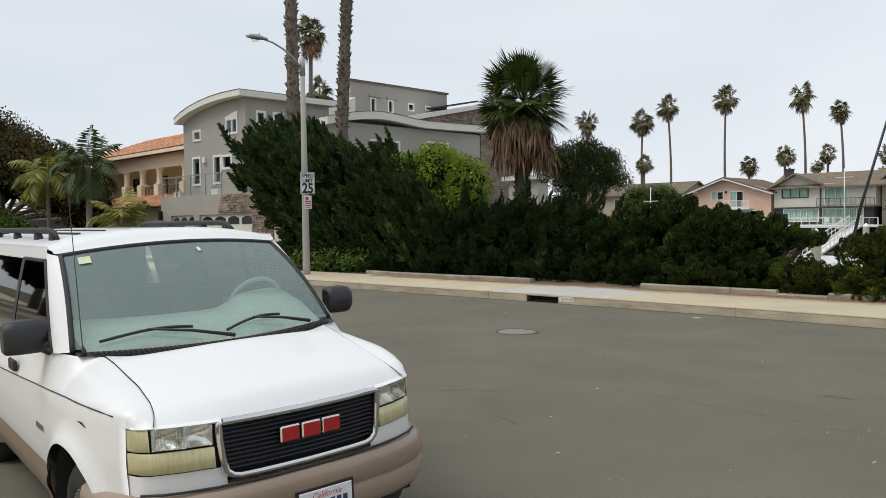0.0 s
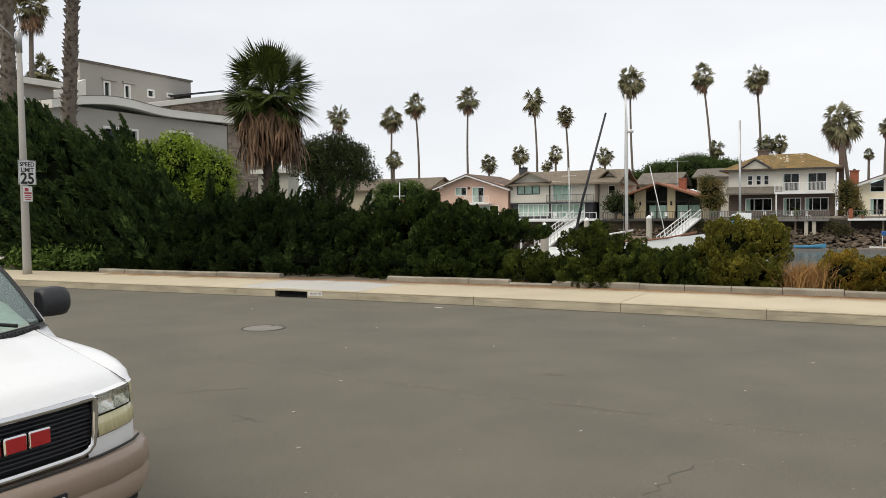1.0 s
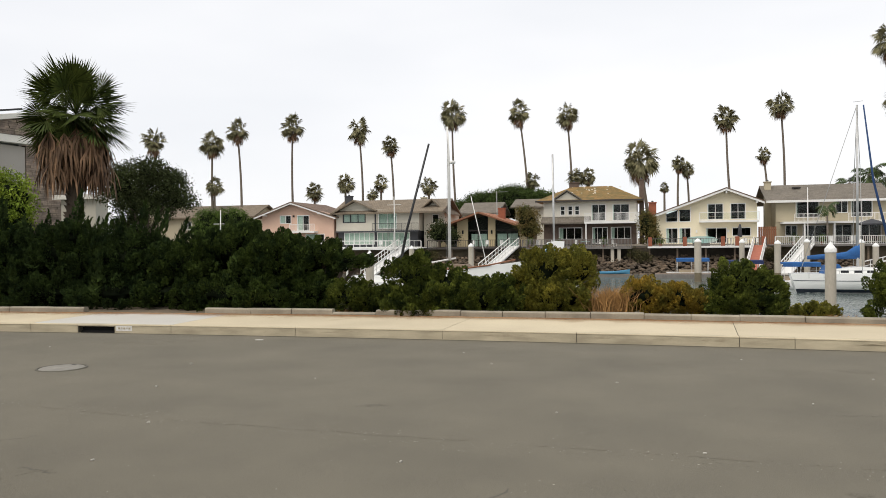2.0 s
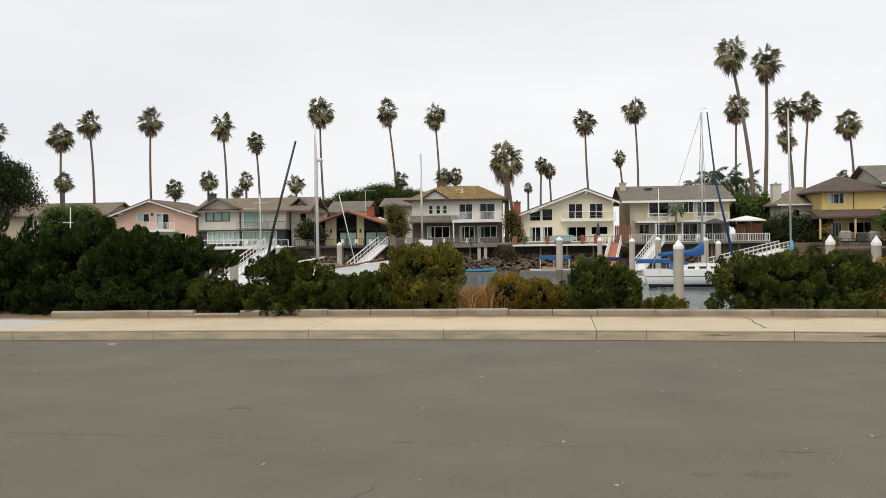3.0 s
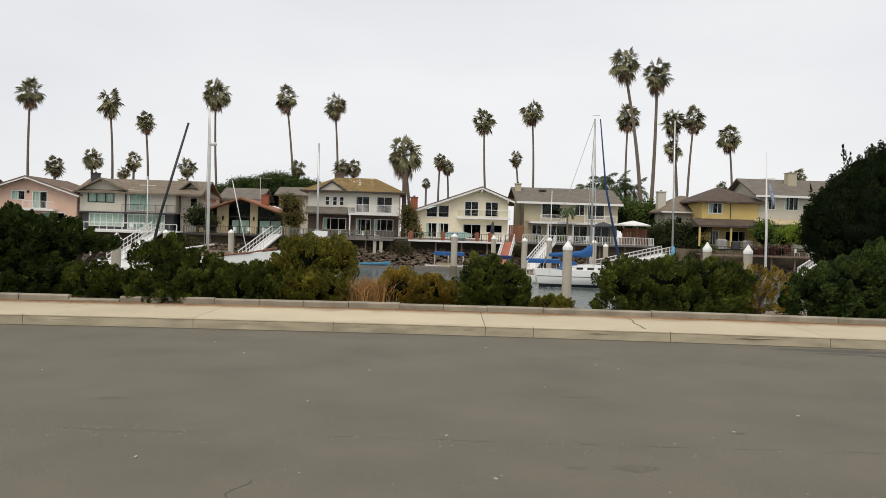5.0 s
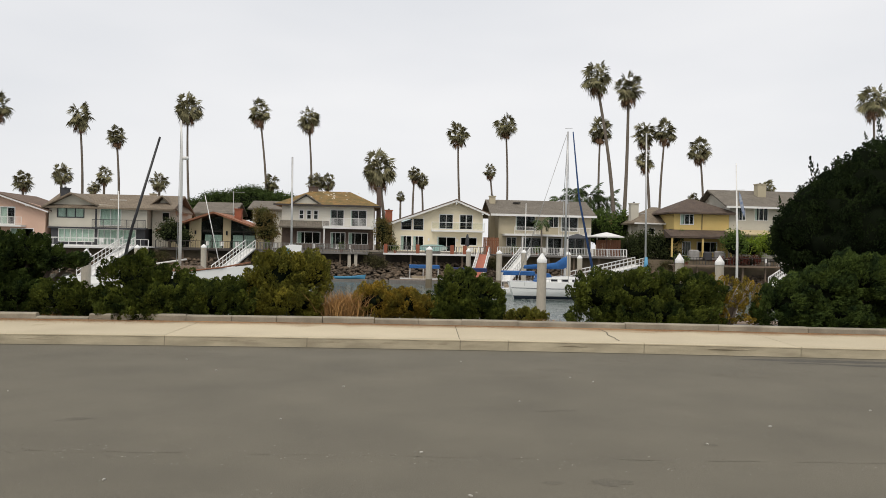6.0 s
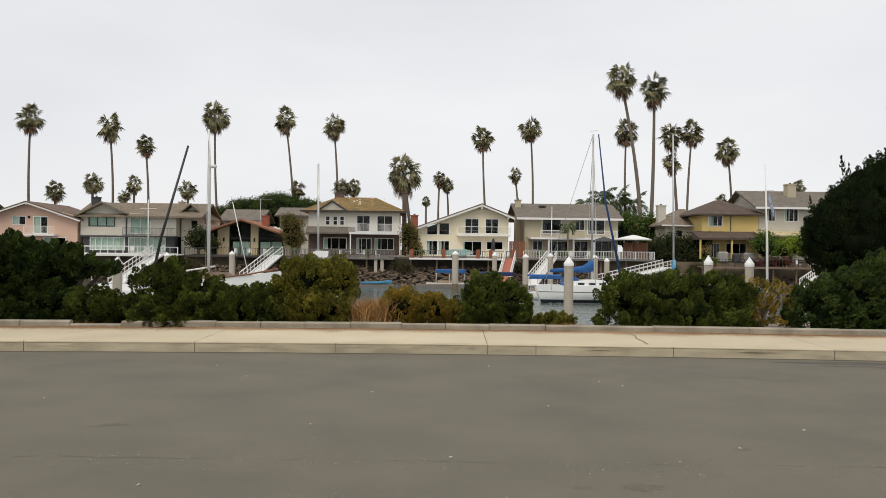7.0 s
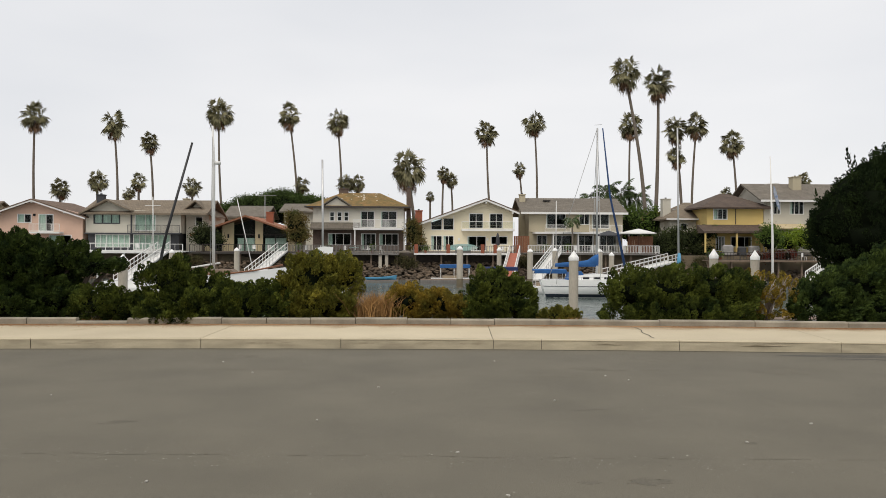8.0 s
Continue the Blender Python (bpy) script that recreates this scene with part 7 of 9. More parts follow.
    patch(dash, lambda y, k: tuple(glass_low(y * 0.96) + Vector(((-0.02, -0.30, -0.52, -0.55)[k], 0, (-0.02, 0.09, 0.13, -0.30)[k] + (0, 0.5, 1, 0)[k] * 0.085 * math.exp(-((y - 0.52) / 0.27) ** 4)))), steps(-0.8, 0.8, 40), [0, 1, 2, 3])
    part("dashboard", dash, DASH, van, "beige dashboard")
    st = Shape()
    c0 = Vector((-1.56, 0.50, 1.355))
    ring = [c0 + Matrix.Rotation(radians(-62), 3, "Y") @ Vector((0.19 * math.cos(a), 0.19 * math.sin(a), 0)) for a in steps(0, math.tau, 28)]
    st.tube(ring, 0.016, 7, caps=False)
    sw = part("steering_wheel", st, WHEELGREY, van)
    part("hub", Shape().lathe([(0.0, 0.03), (0.05, 0.02), (0.075, -0.02)], 12).mesh("hub"), PLASTIC, sw).matrix_basis = Matrix.Translation(c0) @ Matrix.Rotation(radians(-62), 4, "Y")
    for y in (-0.42, 0.42):
        seat = Shape().slab(-2.35, -1.75, y - 0.25, y + 0.25, 0.62, 0.85, 0.05)
        so = part("seat", seat, SEAT, van)
        bk = Shape()
        patch(bk, lambda t, k: (-2.33 - 0.16 * t + 0.06 * math.cos(k), y + 0.24 * math.sin(k) * (1 - 0.25 * t ** 3), 0.80 + 0.62 * t), steps(0, 1, 6), steps(-math.pi, math.pi, 14))
        bk.slab(-2.56, -2.44, y - 0.12, y + 0.12, 1.44, 1.60, 0.04)
        part("seat_back", bk, SEAT, so)
    part("rear_trim", Shape().box(-4.62, -4.60, -0.74, 0.74, 0.6, 1.80), SEAT, van)
    rb = Shape().slab(-3.5, -3.2, -0.7, 0.7, 0.6, 1.40, 0.06)
    part("rear_bench", rb, SEAT, van)
    part("cabin_floor", Shape().box(-4.6, -1.05, -0.80, 0.80, 0.42, 0.55), PLASTIC, van)
    part("bulkhead", Shape().box(-1.10, -1.02, -0.80, 0.80, 0.45, 1.15), PLASTIC, van)
    part("inner_mirror", Shape().slab(-1.74, -1.71, -0.02, 0.22, 1.66, 1.72, 0.015), PLASTIC, van)
    part("door_handle", Shape().slab(-2.24, -2.06, -0.968, -0.945, 1.02, 1.09, 0.01), RUBBER, van)
    return van


build_van()

# ---- the grey house and its neighbours ----
GREYST = mat("grey_stucco", (0.40, 0.375, 0.335), (0.355, 0.33, 0.295), 0.4, 0.92, bump=0.25, bscale=40)
FASCIA = mat("pale_fascia", (0.80, 0.775, 0.70), (0.70, 0.675, 0.60), 0.7, 0.7)
STONE = mat("ledge_stone", (0.34, 0.265, 0.20), (0.17, 0.135, 0.11), 2.5, 0.9, bump=0.4, bscale=12, rand=0.3)
STONEB = mat("ledge_stone_back", (0.06, 0.048, 0.036), (0.035, 0.028, 0.022), 2.5, 0.95)
PEACH = mat("peach_stucco", (0.88, 0.77, 0.57), (0.80, 0.69, 0.51), 0.5, 0.9, bump=0.2)
PEACH2 = mat("pale_peach_trim", (0.82, 0.71, 0.53), (0.73, 0.62, 0.46), 0.8, 0.85)
TILE = mat("clay_tile", (0.66, 0.34, 0.19), (0.48, 0.20, 0.10), 1.6, 0.85, island=0.3, fine=0.2)
RAILGLASS = glass_mat("balcony_glass", (0.95, 0.97, 0.96), 0.98, ior=1.25)


def stone_face(parent, x0, x1, z0, z1, y, seed, side=None, slant=0.0):
    """Ledge stone: rows of flat stones of uneven length standing proud of a dark backing; y is the face."""
    rng = random.Random(seed)
    m = Matrix() if side is None else Matrix.Translation((side, 0, 0)) @ Matrix.Rotation(radians(90), 4, "Z")
    poly = [(x0, z0), (x1, z0), (x1, z1), (x0 + slant, z1)]
    back = Shape().prism(poly, y - 0.02, y)
    back.v = [tuple(m @ Vector(p)) for p in back.v]
    b = part("stone_backing", back, STONEB, parent)
    z = z0
    while z < z1 - 0.04:
        h = min(rng.uniform(0.07, 0.14), z1 - z)
        left = x0 + slant * (z - z0) / (z1 - z0)
        x = left
        while x < x1 - 0.05:
            w = min(rng.uniform(0.2, 0.6), x1 - x)
            s = Shape().box(x + 0.006, x + w - 0.006, y - 0.02 - rng.uniform(0.02, 0.06), y - 0.015, z + 0.006, z + h - 0.006, m)
            part("stone", s, STONE, b)
            x += w
        z += h


def garage_door(parent, x0, x1, z1, y, lights):
    d = part("garage_door", Shape().box(x0, x1, y + 0.08, y + 0.12, 0.05, z1), FASCIA, parent, "pale panelled garage door with arched lights")
    for k in range(lights):
        a, b = x0 + (x1 - x0) * (k + 0.1) / lights, x0 + (x1 - x0) * (k + 0.9) / lights
        arch = [(a, z1 - 0.5)] + [(b, z1 - 0.5)] + [(b - (b - a) * i / 8, z1 - 0.22 + 0.12 * math.sin(math.pi * i / 8)) for i in range(9)]
        part("light", Shape().prism(arch, y + 0.06, y + 0.078), DARKGLASS_PANE, d)
    for z in (0.6, 1.2):
        part("panel_groove", Shape().box(x0, x1, y + 0.074, y + 0.08, z, z + 0.02), STONEB, d)


DARKGLASS_PANE = mat("dark_pane", (0.02, 0.022, 0.025), (0.03, 0.032, 0.036), 1, 0.25, spec=0.3)


def curved_house():
    h = thing("house", "grey stucco modern house with curved white-edged roof and stone trim", "house")
    # tall front block
    holes = [(-41.8, -40.85, 6.6, 7.25), (-41.95, -40.95, 4.1, 5.75), (-39.55, -38.65, 4.1, 5.7), (-38.6, -37.5, 4.85, 5.65), (-38.1, -36.85, 6.66, 7.55)]
    curve = [(-43.05, 7.98), (-42.7, 8.12), (-42.2, 8.28), (-41.2, 8.50), (-40.0, 8.66), (-38.8, 8.76), (-37.6, 8.80), (-36.4, 8.78), (-35.7, 8.76)]
    under = [(x, z - 0.3) for x, z in curve if -43 < x < -36.1]
    s = facade(Shape(), -43.0, -36.1, 3.3, 7.7, 21.3, holes)
    s.prism([(-43.0, 7.7), (-36.1, 7.7), (-36.1, 8.55)] + list(reversed([(x, z) for x, z in under if z > 7.75])), 21.3, 21.52)
    part("front_wall", s, GREYST, h)
    for a, b, c, d in holes[:-1]:
        window(h, a, b, c, d, 21.3, 1, w=0.13)
    window(h, *holes[-1], 21.3, 2, w=0.12)
    part("window_head", Shape().prism([(-38.12, 7.5), (-36.83, 7.5), (-36.83, 7.82), (-37.1, 7.82), (-38.12, 7.62)], 21.24, 21.298), FASCIA, h)
    side = facade(Shape(), 21.5, 26.6, 3.3, 8.5, 36.1, [(21.9, 22.5, 7.05, 7.85), (22.9, 23.6, 7.05, 7.85), (24.4, 25.0, 7.05, 7.85)])
    side.v = [(-y, x, z) for x, y, z in side.v]
    part("side_wall", side, GREYST, h)
    for a, b in ((21.9, 22.5), (22.9, 23.6), (24.4, 25.0)):
        f = Shape()
        for p, q, r, t in ((a, a + 0.12, 7.05, 7.85), (b - 0.12, b, 7.05, 7.85), (a + 0.12, b - 0.12, 7.73, 7.85), (a + 0.12, b - 0.12, 7.05, 7.17)):
            f.box(-36.2, -36.05, p, q, r, t)
        w = part("window", f, TRIMW, h)
        part("pane", Shape().box(-36.17, -36.16, a + 0.1, b - 0.1, 7.15, 7.75), WINDOW, w)
    part("back_wall", Shape().box(-43, -36.3, 26.4, 26.6, 3.3, 8.3), GREYST, h)
    part("side_wall", Shape().box(-43, -42.8, 21.52, 26.4, 0, 7.6), GREYST, h)
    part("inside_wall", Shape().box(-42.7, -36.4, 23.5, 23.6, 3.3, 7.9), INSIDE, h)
    part("curved_roof", roof_slab(curve, 20.75, 27.0, 0.3), FASCIA, h, "curved roof with a thick pale edge")
    part("roof_cover", roof_slab([(x, z + 0.035) for x, z in curve], 20.73, 27.02, 0.03), ROOF_GREY, h)
    # garage block with the balcony on top
    g = facade(Shape(), -42.9, -31.2, 0, 3.45, 19.8, [(-41.7, -39.0, 0.0, 2.42), (-38.4, -33.1, 0.0, 2.42)])
    part("garage_wall", g, GREYST, h)
    garage_door(h, -41.7, -39.0, 2.42, 19.85, 3)
    garage_door(h, -38.4, -33.1, 2.42, 19.85, 4)
    part("balcony_floor", Shape().box(-42.9, -33.5, 20.02, 21.3, 3.1, 3.4), GREYST, h)
    part("garage_roof", Shape().box(-36.0, -31.2, 20.02, 26.6, 3.1, 3.4), GREYST, h)
    stone_face(h, -36.3, -31.2, 2.5, 3.4, 19.8, 3, slant=0.35)
    stone_face(h, -33.05, -31.2, 0.0, 2.5, 19.79, 4)
    rail = part("glass_rail", Shape().box(-42.8, -36.0, 19.84, 19.9, 4.5, 4.56), GALV, h, "steel balcony rail with clear glass panels")
    for k in range(5):
        x = -42.75 + k * 1.65
        part("post", Shape().box(x - 0.03, x + 0.03, 19.84, 19.9, 3.45, 4.5), GALV, rail)
        if k < 4:
            part("glass_panel", Shape().box(x + 0.05, x + 1.6, 19.866, 19.878, 3.52, 4.45), RAILGLASS, rail)
    for x in (-41.2, -37.0):
        box = part("flower_box", Shape().slab(x - 0.35, x + 0.35, 19.92, 20.15, 3.45, 3.75, 0.02), TRIMW, h, "white flower box with red blooms")
        rng = np.random.default_rng(int(-x))
        P, T = [], []
        for k in range(60):
            c = np.array([x, 20.03, 3.8]) + rng.normal(0, 1, 3) * (0.17, 0.05, 0.07)
            a, b = rng.normal(size=3) * 0.05, rng.normal(size=3) * 0.05
            T.append((len(P), len(P) + 1, len(P) + 2))
            P += [c, c + a, c + b]
        part("blooms", leaf_mesh("blooms", P, T), BLOOM, box)
    part("wall_lamp", Shape().slab(-40.6, -40.3, 21.15, 21.3, 5.35, 5.65, 0.02), TRIMW, h)
    part("wall_lamp", Shape().slab(-42.9, -42.7, 19.6, 19.8, 2.2, 2.7, 0.02), BLACK, h)
    # lower wing along the garden, with its wavy roof edge
    lw = facade(Shape(), 24.4, 36.3, 0, 7.3, 33.5, [(27.4, 29.6, 4.9, 6.5), (31.7, 33.5, 5.6, 6.65)])
    lw.v = [(-y, x, z) for x, y, z in lw.v]
    part("garden_wall", lw, GREYST, h)
    for a, b, c, d, n in ((27.4, 29.6, 4.9, 6.5, 2), (31.7, 33.5, 5.6, 6.65, 2)):
        f = Shape()
        for p, q, r, t in ((a, a + 0.12, c, d), (b - 0.12, b, c, d), (a + 0.12, b - 0.12, d - 0.12, d), (a + 0.12, b - 0.12, c, c + 0.12), ((a + b) / 2 - 0.05, (a + b) / 2 + 0.05, c + 0.12, d - 0.12)):
            f.box(-33.6, -33.45, p, q, r, t)
        w = part("window", f, TRIMW, h)
        for p, q in ((a, (a + b) / 2), ((a + b) / 2, b)):
            part("pane", Shape().box(-33.57, -33.56, p + 0.05, q - 0.05, c + 0.1, d - 0.1), WINDOW, w)
    part("front_return", Shape().box(-38, -33.72, 24.4, 24.6, 3.4, 7.2), GREYST, h)
    part("end_wall", Shape().box(-38, -33.72, 36.1, 36.3, 0, 7.6), GREYST, h)
    part("inside_wall", Shape().box(-35.6, -35.5, 24.8, 36.0, 0, 7.3), INSIDE, h)
    wavy = [(24.3, 7.42), (25.2, 7.62), (26.1, 7.8), (27.0, 7.92), (27.9, 7.98), (28.9, 7.95), (29.8, 7.86), (30.6, 7.78), (31.5, 7.74), (33.5, 7.77), (36.5, 7.85)]
    part("wavy_roof", roof_slab(wavy, -39.0, -33.1, 0.4, "x"), FASCIA, h, "low roof with a wavy pale edge")
    part("roof_cover", roof_slab([(y, z + 0.03) for y, z in wavy], -39.0, -33.08, 0.028, "x"), ROOF_GREY, h)
    # upper block
    ub = facade(Shape(), 31.2, 39.9, 7.5, 11.0, 40.0, [(32.8, 33.3, 9.1, 10.1), (34.3, 34.8, 9.2, 10.1), (36.1, 36.7, 9.5, 10.05), (37.7, 38.3, 9.7, 10.02)])
    ub.v = [(-y, x, z) for x, y, z in ub.v]
    part("upper_wall", ub, GREYST, h)
    for a, b, c, d in ((32.8, 33.3, 9.1, 10.1), (34.3, 34.8, 9.2, 10.1), (36.1, 36.7, 9.5, 10.05), (37.7, 38.3, 9.7, 10.02)):
        f = Shape()
        for p, q, r, t in ((a, a + 0.1, c, d), (b - 0.1, b, c, d), (a + 0.1, b - 0.1, d - 0.1, d), (a + 0.1, b - 0.1, c, c + 0.1)):
            f.box(-40.1, -39.95, p, q, r, t)
        w = part("window", f, TRIMW, h)
        part("pane", Shape().box(-40.06, -40.05, a + 0.08, b - 0.08, c + 0.08, d - 0.08), WINDOW, w)
        if d > 10.08:
            part("hood", Shape().box(-40.0, -39.85, a - 0.1, b + 0.45, d + 0.05, d + 0.16), GREYST, h)
    part("upper_front", Shape().box(-41.1, -40.22, 31.2, 31.4, 7.5, 11.0), GREYST, h)
    part("upper_end", Shape().box(-41.1, -40.22, 39.7, 39.9, 7.5, 11.0), GREYST, h)
    part("upper_back", Shape().box(-41.3, -41.1, 31.2, 39.9, 7.5, 11.0), GREYST, h)
    part("parapet", Shape().box(-41.4, -39.9, 31.1, 40.0, 11.0, 11.12), ROOF_GREY, h)
    part("link_roof", Shape().prism([(26.8, 8.3), (31.2, 8.3), (31.2, 9.9), (29.0, 8.9), (26.8, 8.75)], -44, -39.5, "x"), FASCIA, h)
    # stone gable at the garden end
    gable = [(33.9, 7.9), (42.5, 7.9), (42.5, 10.3), (33.9, 8.5)]
    part("gable_wall", Shape().prism(gable, -37.6, -37.3, "x"), STONEB, h)
    for k in range(16):
        z = 7.95 + k * 0.14
        y = 34.0 + max(0, (z - 8.4) / 0.21) 
        r = random.Random(k)
        while y < 42.4:
            w = min(r.uniform(0.3, 0.8), 42.45 - y)
            part("stone", Shape().box(-37.3, -37.3 + r.uniform(0.03, 0.08), y + 0.01, y + w - 0.01, z, z + 0.128), STONE, h)
            y += w
    part("gable_edge", roof_slab([(33.5, 8.62), (42.8, 10.55)], -42, -37.0, 0.3, "x"), FASCIA, h)
    part("solar_panel", Shape().prism([(38.0, 9.75), (41.0, 10.35), (41.0, 10.47), (38.0, 9.87)], -40, -38, "x"), DARKGLASS_PANE, h)
    blk = part("stone_wall", Shape().box(-34.4, -33.5, 36.3, 39.6, 0, 7.4), STONEB, h)
    z, r = 3.0, random.Random(8)
    while z < 7.3:
        hh, y = r.uniform(0.09, 0.16), 36.32
        while y < 39.5:
            w = min(r.uniform(0.25, 0.7), 39.58 - y)
            part("stone", Shape().box(-33.5, -33.5 + r.uniform(0.03, 0.08), y + 0.008, y + w - 0.008, z + 0.006, z + hh - 0.006), STONE, blk)
            y += w
        z += hh
    part("annex_wall", Shape().box(-30.9, -28.7, 36.0, 37.0, 0, 4.3), GREYW, h)
    part("annex_roof", Shape().box(-31.2, -28.4, 35.7, 37.3, 4.3, 4.55), FASCIA, h)
    window(h, -30.0, -29.4, 2.4, 3.6, 35.97, 1)
    part("white_gate", Shape().box(-31.15, -29.9, 19.75, 19.85, 0.0, 2.45), FASCIA, h)
    return h


BLOOM = mat("red_blooms", (0.5, 0.06, 0.08), (0.35, 0.12, 0.08), 8, 0.8, island=0.5)


def barrel_roof(parent, x0, x1, y0, z0, y1, z1, hip=0.0):
    """Rows of half-round clay tiles on a slope from (y0, z0) up to (y1, z1); hip pulls in the top corners."""
    V, F = [], []
    rows, cols = 11, int((x1 - x0) / 0.26)
    for j in range(cols):
        x = x0 + (j + 0.5) * 0.26
        for i in range(rows):
            u0, u1 = i / rows, (i + 1) / rows + 0.02
            if hip and (x < x0 + hip * u1 - 0.2):
                continue
            o = len(V)
            for u, r, lift in ((u0, 0.13, 0.03), (u1, 0.115, 0.0)):
                for k in range(5):
                    a = math.pi * k / 4
                    V.append((x + r * math.cos(a), y0 + (y1 - y0) * u, z0 + (z1 - z0) * u + 0.02 + r * 0.75 * math.sin(a) + lift))
            F += [(o + k, o + k + 1, o + k + 6, o + k + 5) for k in range(4)]
    t = part("clay_tiles", leaf_mesh("clay_tiles", V, F), TILE, parent)
    return tagged(t, kind="stuff")


def tile_house():
    h = thing("house", "peach stucco villa with clay tile roof and columned loggia", "house")
    y = 24.0
    part("upper_wall", Shape().box(-64, -44.5, y, y + 0.3, 5.85, 6.85), PEACH, h)
    part("loggia_back", facade(Shape(), -64, -44.5, 3.6, 6.85, y + 2.4, [(-62, -61, 3.7, 5.6), (-57, -56, 3.7, 5.6), (-51.5, -50.5, 3.7, 5.6)]), PEACH, h)
    for x in (-62, -57, -51.5):
        window(h, x, x + 1, 3.7, 5.6, y + 2.4, 1, DARKWOOD)
    part("loggia_floor", Shape().box(-64, -44.5, y - 0.1, y + 2.4, 3.6, 3.85), PEACH2, h)
    part("loggia_ceiling", Shape().box(-64, -44.5, y + 0.3, y + 2.4, 6.3, 6.5), PEACH, h)
    for x in (-62.7, -57.7, -55.0, -52.3, -48.5):
        c = part("column", Shape().lathe([(0.24, 4.75), (0.26, 4.8), (0.21, 4.9), (0.2, 5.6), (0.22, 5.65), (0.28, 5.75), (0.3, 5.85)], 14, (x, y + 0.1)), PEACH2, h)
        part("pedestal", Shape().slab(x - 0.34, x + 0.34, y - 0.22, y + 0.42, 3.85, 4.75, 0.03), PEACH2, c)
    for a, b in ((-62.3, -58.1), (-57.3, -55.4), (-54.6, -52.7), (-51.9, -48.9)):
        railing(h, a, b, y + 0.1, 3.85, 0.75, DARKWOOD, step=0.2)
    part("lower_wall", facade(Shape(), -62, -44.5, 0, 3.6, y - 0.0, []), PEACH, h)
    part("porch_wall", facade(Shape(), -58.5, -44.5, 0, 2.95, 21.6, [(-57.5, -54, 0, 2.2)]), PEACH, h)
    part("garage_door", Shape().box(-57.5, -54, 21.75, 21.8, 0, 2.2), PEACH2, h)
    part("roof_deck", Shape().prism([(y - 0.7, 6.75), (y - 0.7, 6.95), (y + 5, 9.0), (y + 9, 6.95), (y + 9, 6.75)], -65, -44.5, "x"), STONEB, h)
    barrel_roof(h, -65, -44.4, y - 0.75, 6.9, y + 5, 9.0)
    part("lower_deck", Shape().prism([(20.6, 2.75), (20.6, 2.95), (y, 3.9), (y, 3.6)], -59.6, -44.5, "x"), STONEB, h)
    barrel_roof(h, -59.6, -44.4, 20.55, 2.95, y, 3.9)
    part("eave", Shape().box(-65, -44.4, y - 0.85, y - 0.72, 6.7, 6.92), PEACH2, h)
    part("side_wall", Shape().box(-64, -63.7, y + 0.3, y + 9, 0, 6.8), PEACH, h)
    part("back_wall", Shape().box(-63.7, -44.5, y + 8.7, y + 9, 0, 6.8), PEACH, h)
    return h


curved_house()
tile_house()
far_roof = thing("house", "dark wooden house with a slatted porch under trees", "house")
part("wall", Shape().box(-92, -72, 27.5, 36, 0, 4.5), DARKWOOD, far_roof)
part("roof", roof_slab([(26.0, 4.3), (31, 6.2), (37, 4.3)], -93, -70, 0.25, "x"), ROOF_DUN, far_roof)
for k in range(7):
    part("slat", Shape().box(-92, -70.5, 25.4, 25.5, 2.6 + k * 0.28, 2.72 + k * 0.28), WOOD, far_roof)

# ---- broad-leaved trees, feather palms ----
LEAFD = mat("dark_tree_leaf", (0.055, 0.068, 0.024), (0.03, 0.038, 0.016), 0.8, 0.8, island=0.5, spec=0.08)
LEAFR = mat("russet_tree_leaf", (0.105, 0.07, 0.03), (0.036, 0.05, 0.02), 0.5, 0.8, island=0.5, spec=0.08)
LEAFO = mat("olive_russet_leaf", (0.19, 0.125, 0.045), (0.065, 0.08, 0.024), 0.8, 0.8, island=0.5, spec=0.08)
LEAFB = mat("bright_leaf", (0.28, 0.36, 0.033), (0.10, 0.165, 0.02), 1.6, 0.6, island=0.45, spec=0.2)
LEAFM = mat("broad_tree_leaf", (0.075, 0.112, 0.03), (0.04, 0.062, 0.02), 0.5, 0.8, island=0.5, spec=0.08)
LEAFG = mat("mid_green_leaf", (0.10, 0.15, 0.03), (0.05, 0.085, 0.02), 0.8, 0.8, island=0.45, spec=0.1)
FEATHER = mat("feather_frond", (0.075, 0.11, 0.028), (0.035, 0.06, 0.017), 1.2, 0.55, island=0.35, spec=0.3)
FEATHERY = mat("yellow_feather_frond", (0.30, 0.27, 0.05), (0.13, 0.16, 0.03), 0.9, 0.55, island=0.35, spec=0.3)


def leaf_cloud(seed, lobes, n, size, shell=0.55):
    """n folded leaves scattered in clumps over the lobes."""
    rng = np.random.default_rng(seed)
    L = np.array(lobes, dtype=float)
    w = L[:, 3] * L[:, 4] + L[:, 4] * L[:, 5] + L[:, 3] * L[:, 5]
    clumps = max(8, n // 26)
    i = rng.choice(len(L), clumps, p=w / w.sum())
    d = rng.normal(size=(clumps, 3))
    d /= np.linalg.norm(d, axis=1)[:, None]
    d[:, 2] = np.where(d[:, 2] < -0.6, -d[:, 2], d[:, 2])
    c = L[i, :3] + d * L[i, 3:] * rng.uniform(shell, 1.05, (clumps, 1))
    k = rng.integers(0, clumps, n)
    p = c[k] + rng.normal(0, 1, (n, 3)) * size * 2.2
    u = rng.normal(size=(n, 3)) + d[k] * 0.7
    u /= np.linalg.norm(u, axis=1)[:, None]
    v = np.cross(u, rng.normal(size=(n, 3)))
    v /= np.linalg.norm(v, axis=1)[:, None]
    s = size * rng.uniform(0.6, 1.3, (n, 1))
    V = np.stack([p - u * s, p + v * s * 0.45, p + u * s, p - v * s * 0.45], 1).reshape(-1, 3)
    return leaf_mesh("crown", V, np.arange(4 * n).reshape(-1, 4))


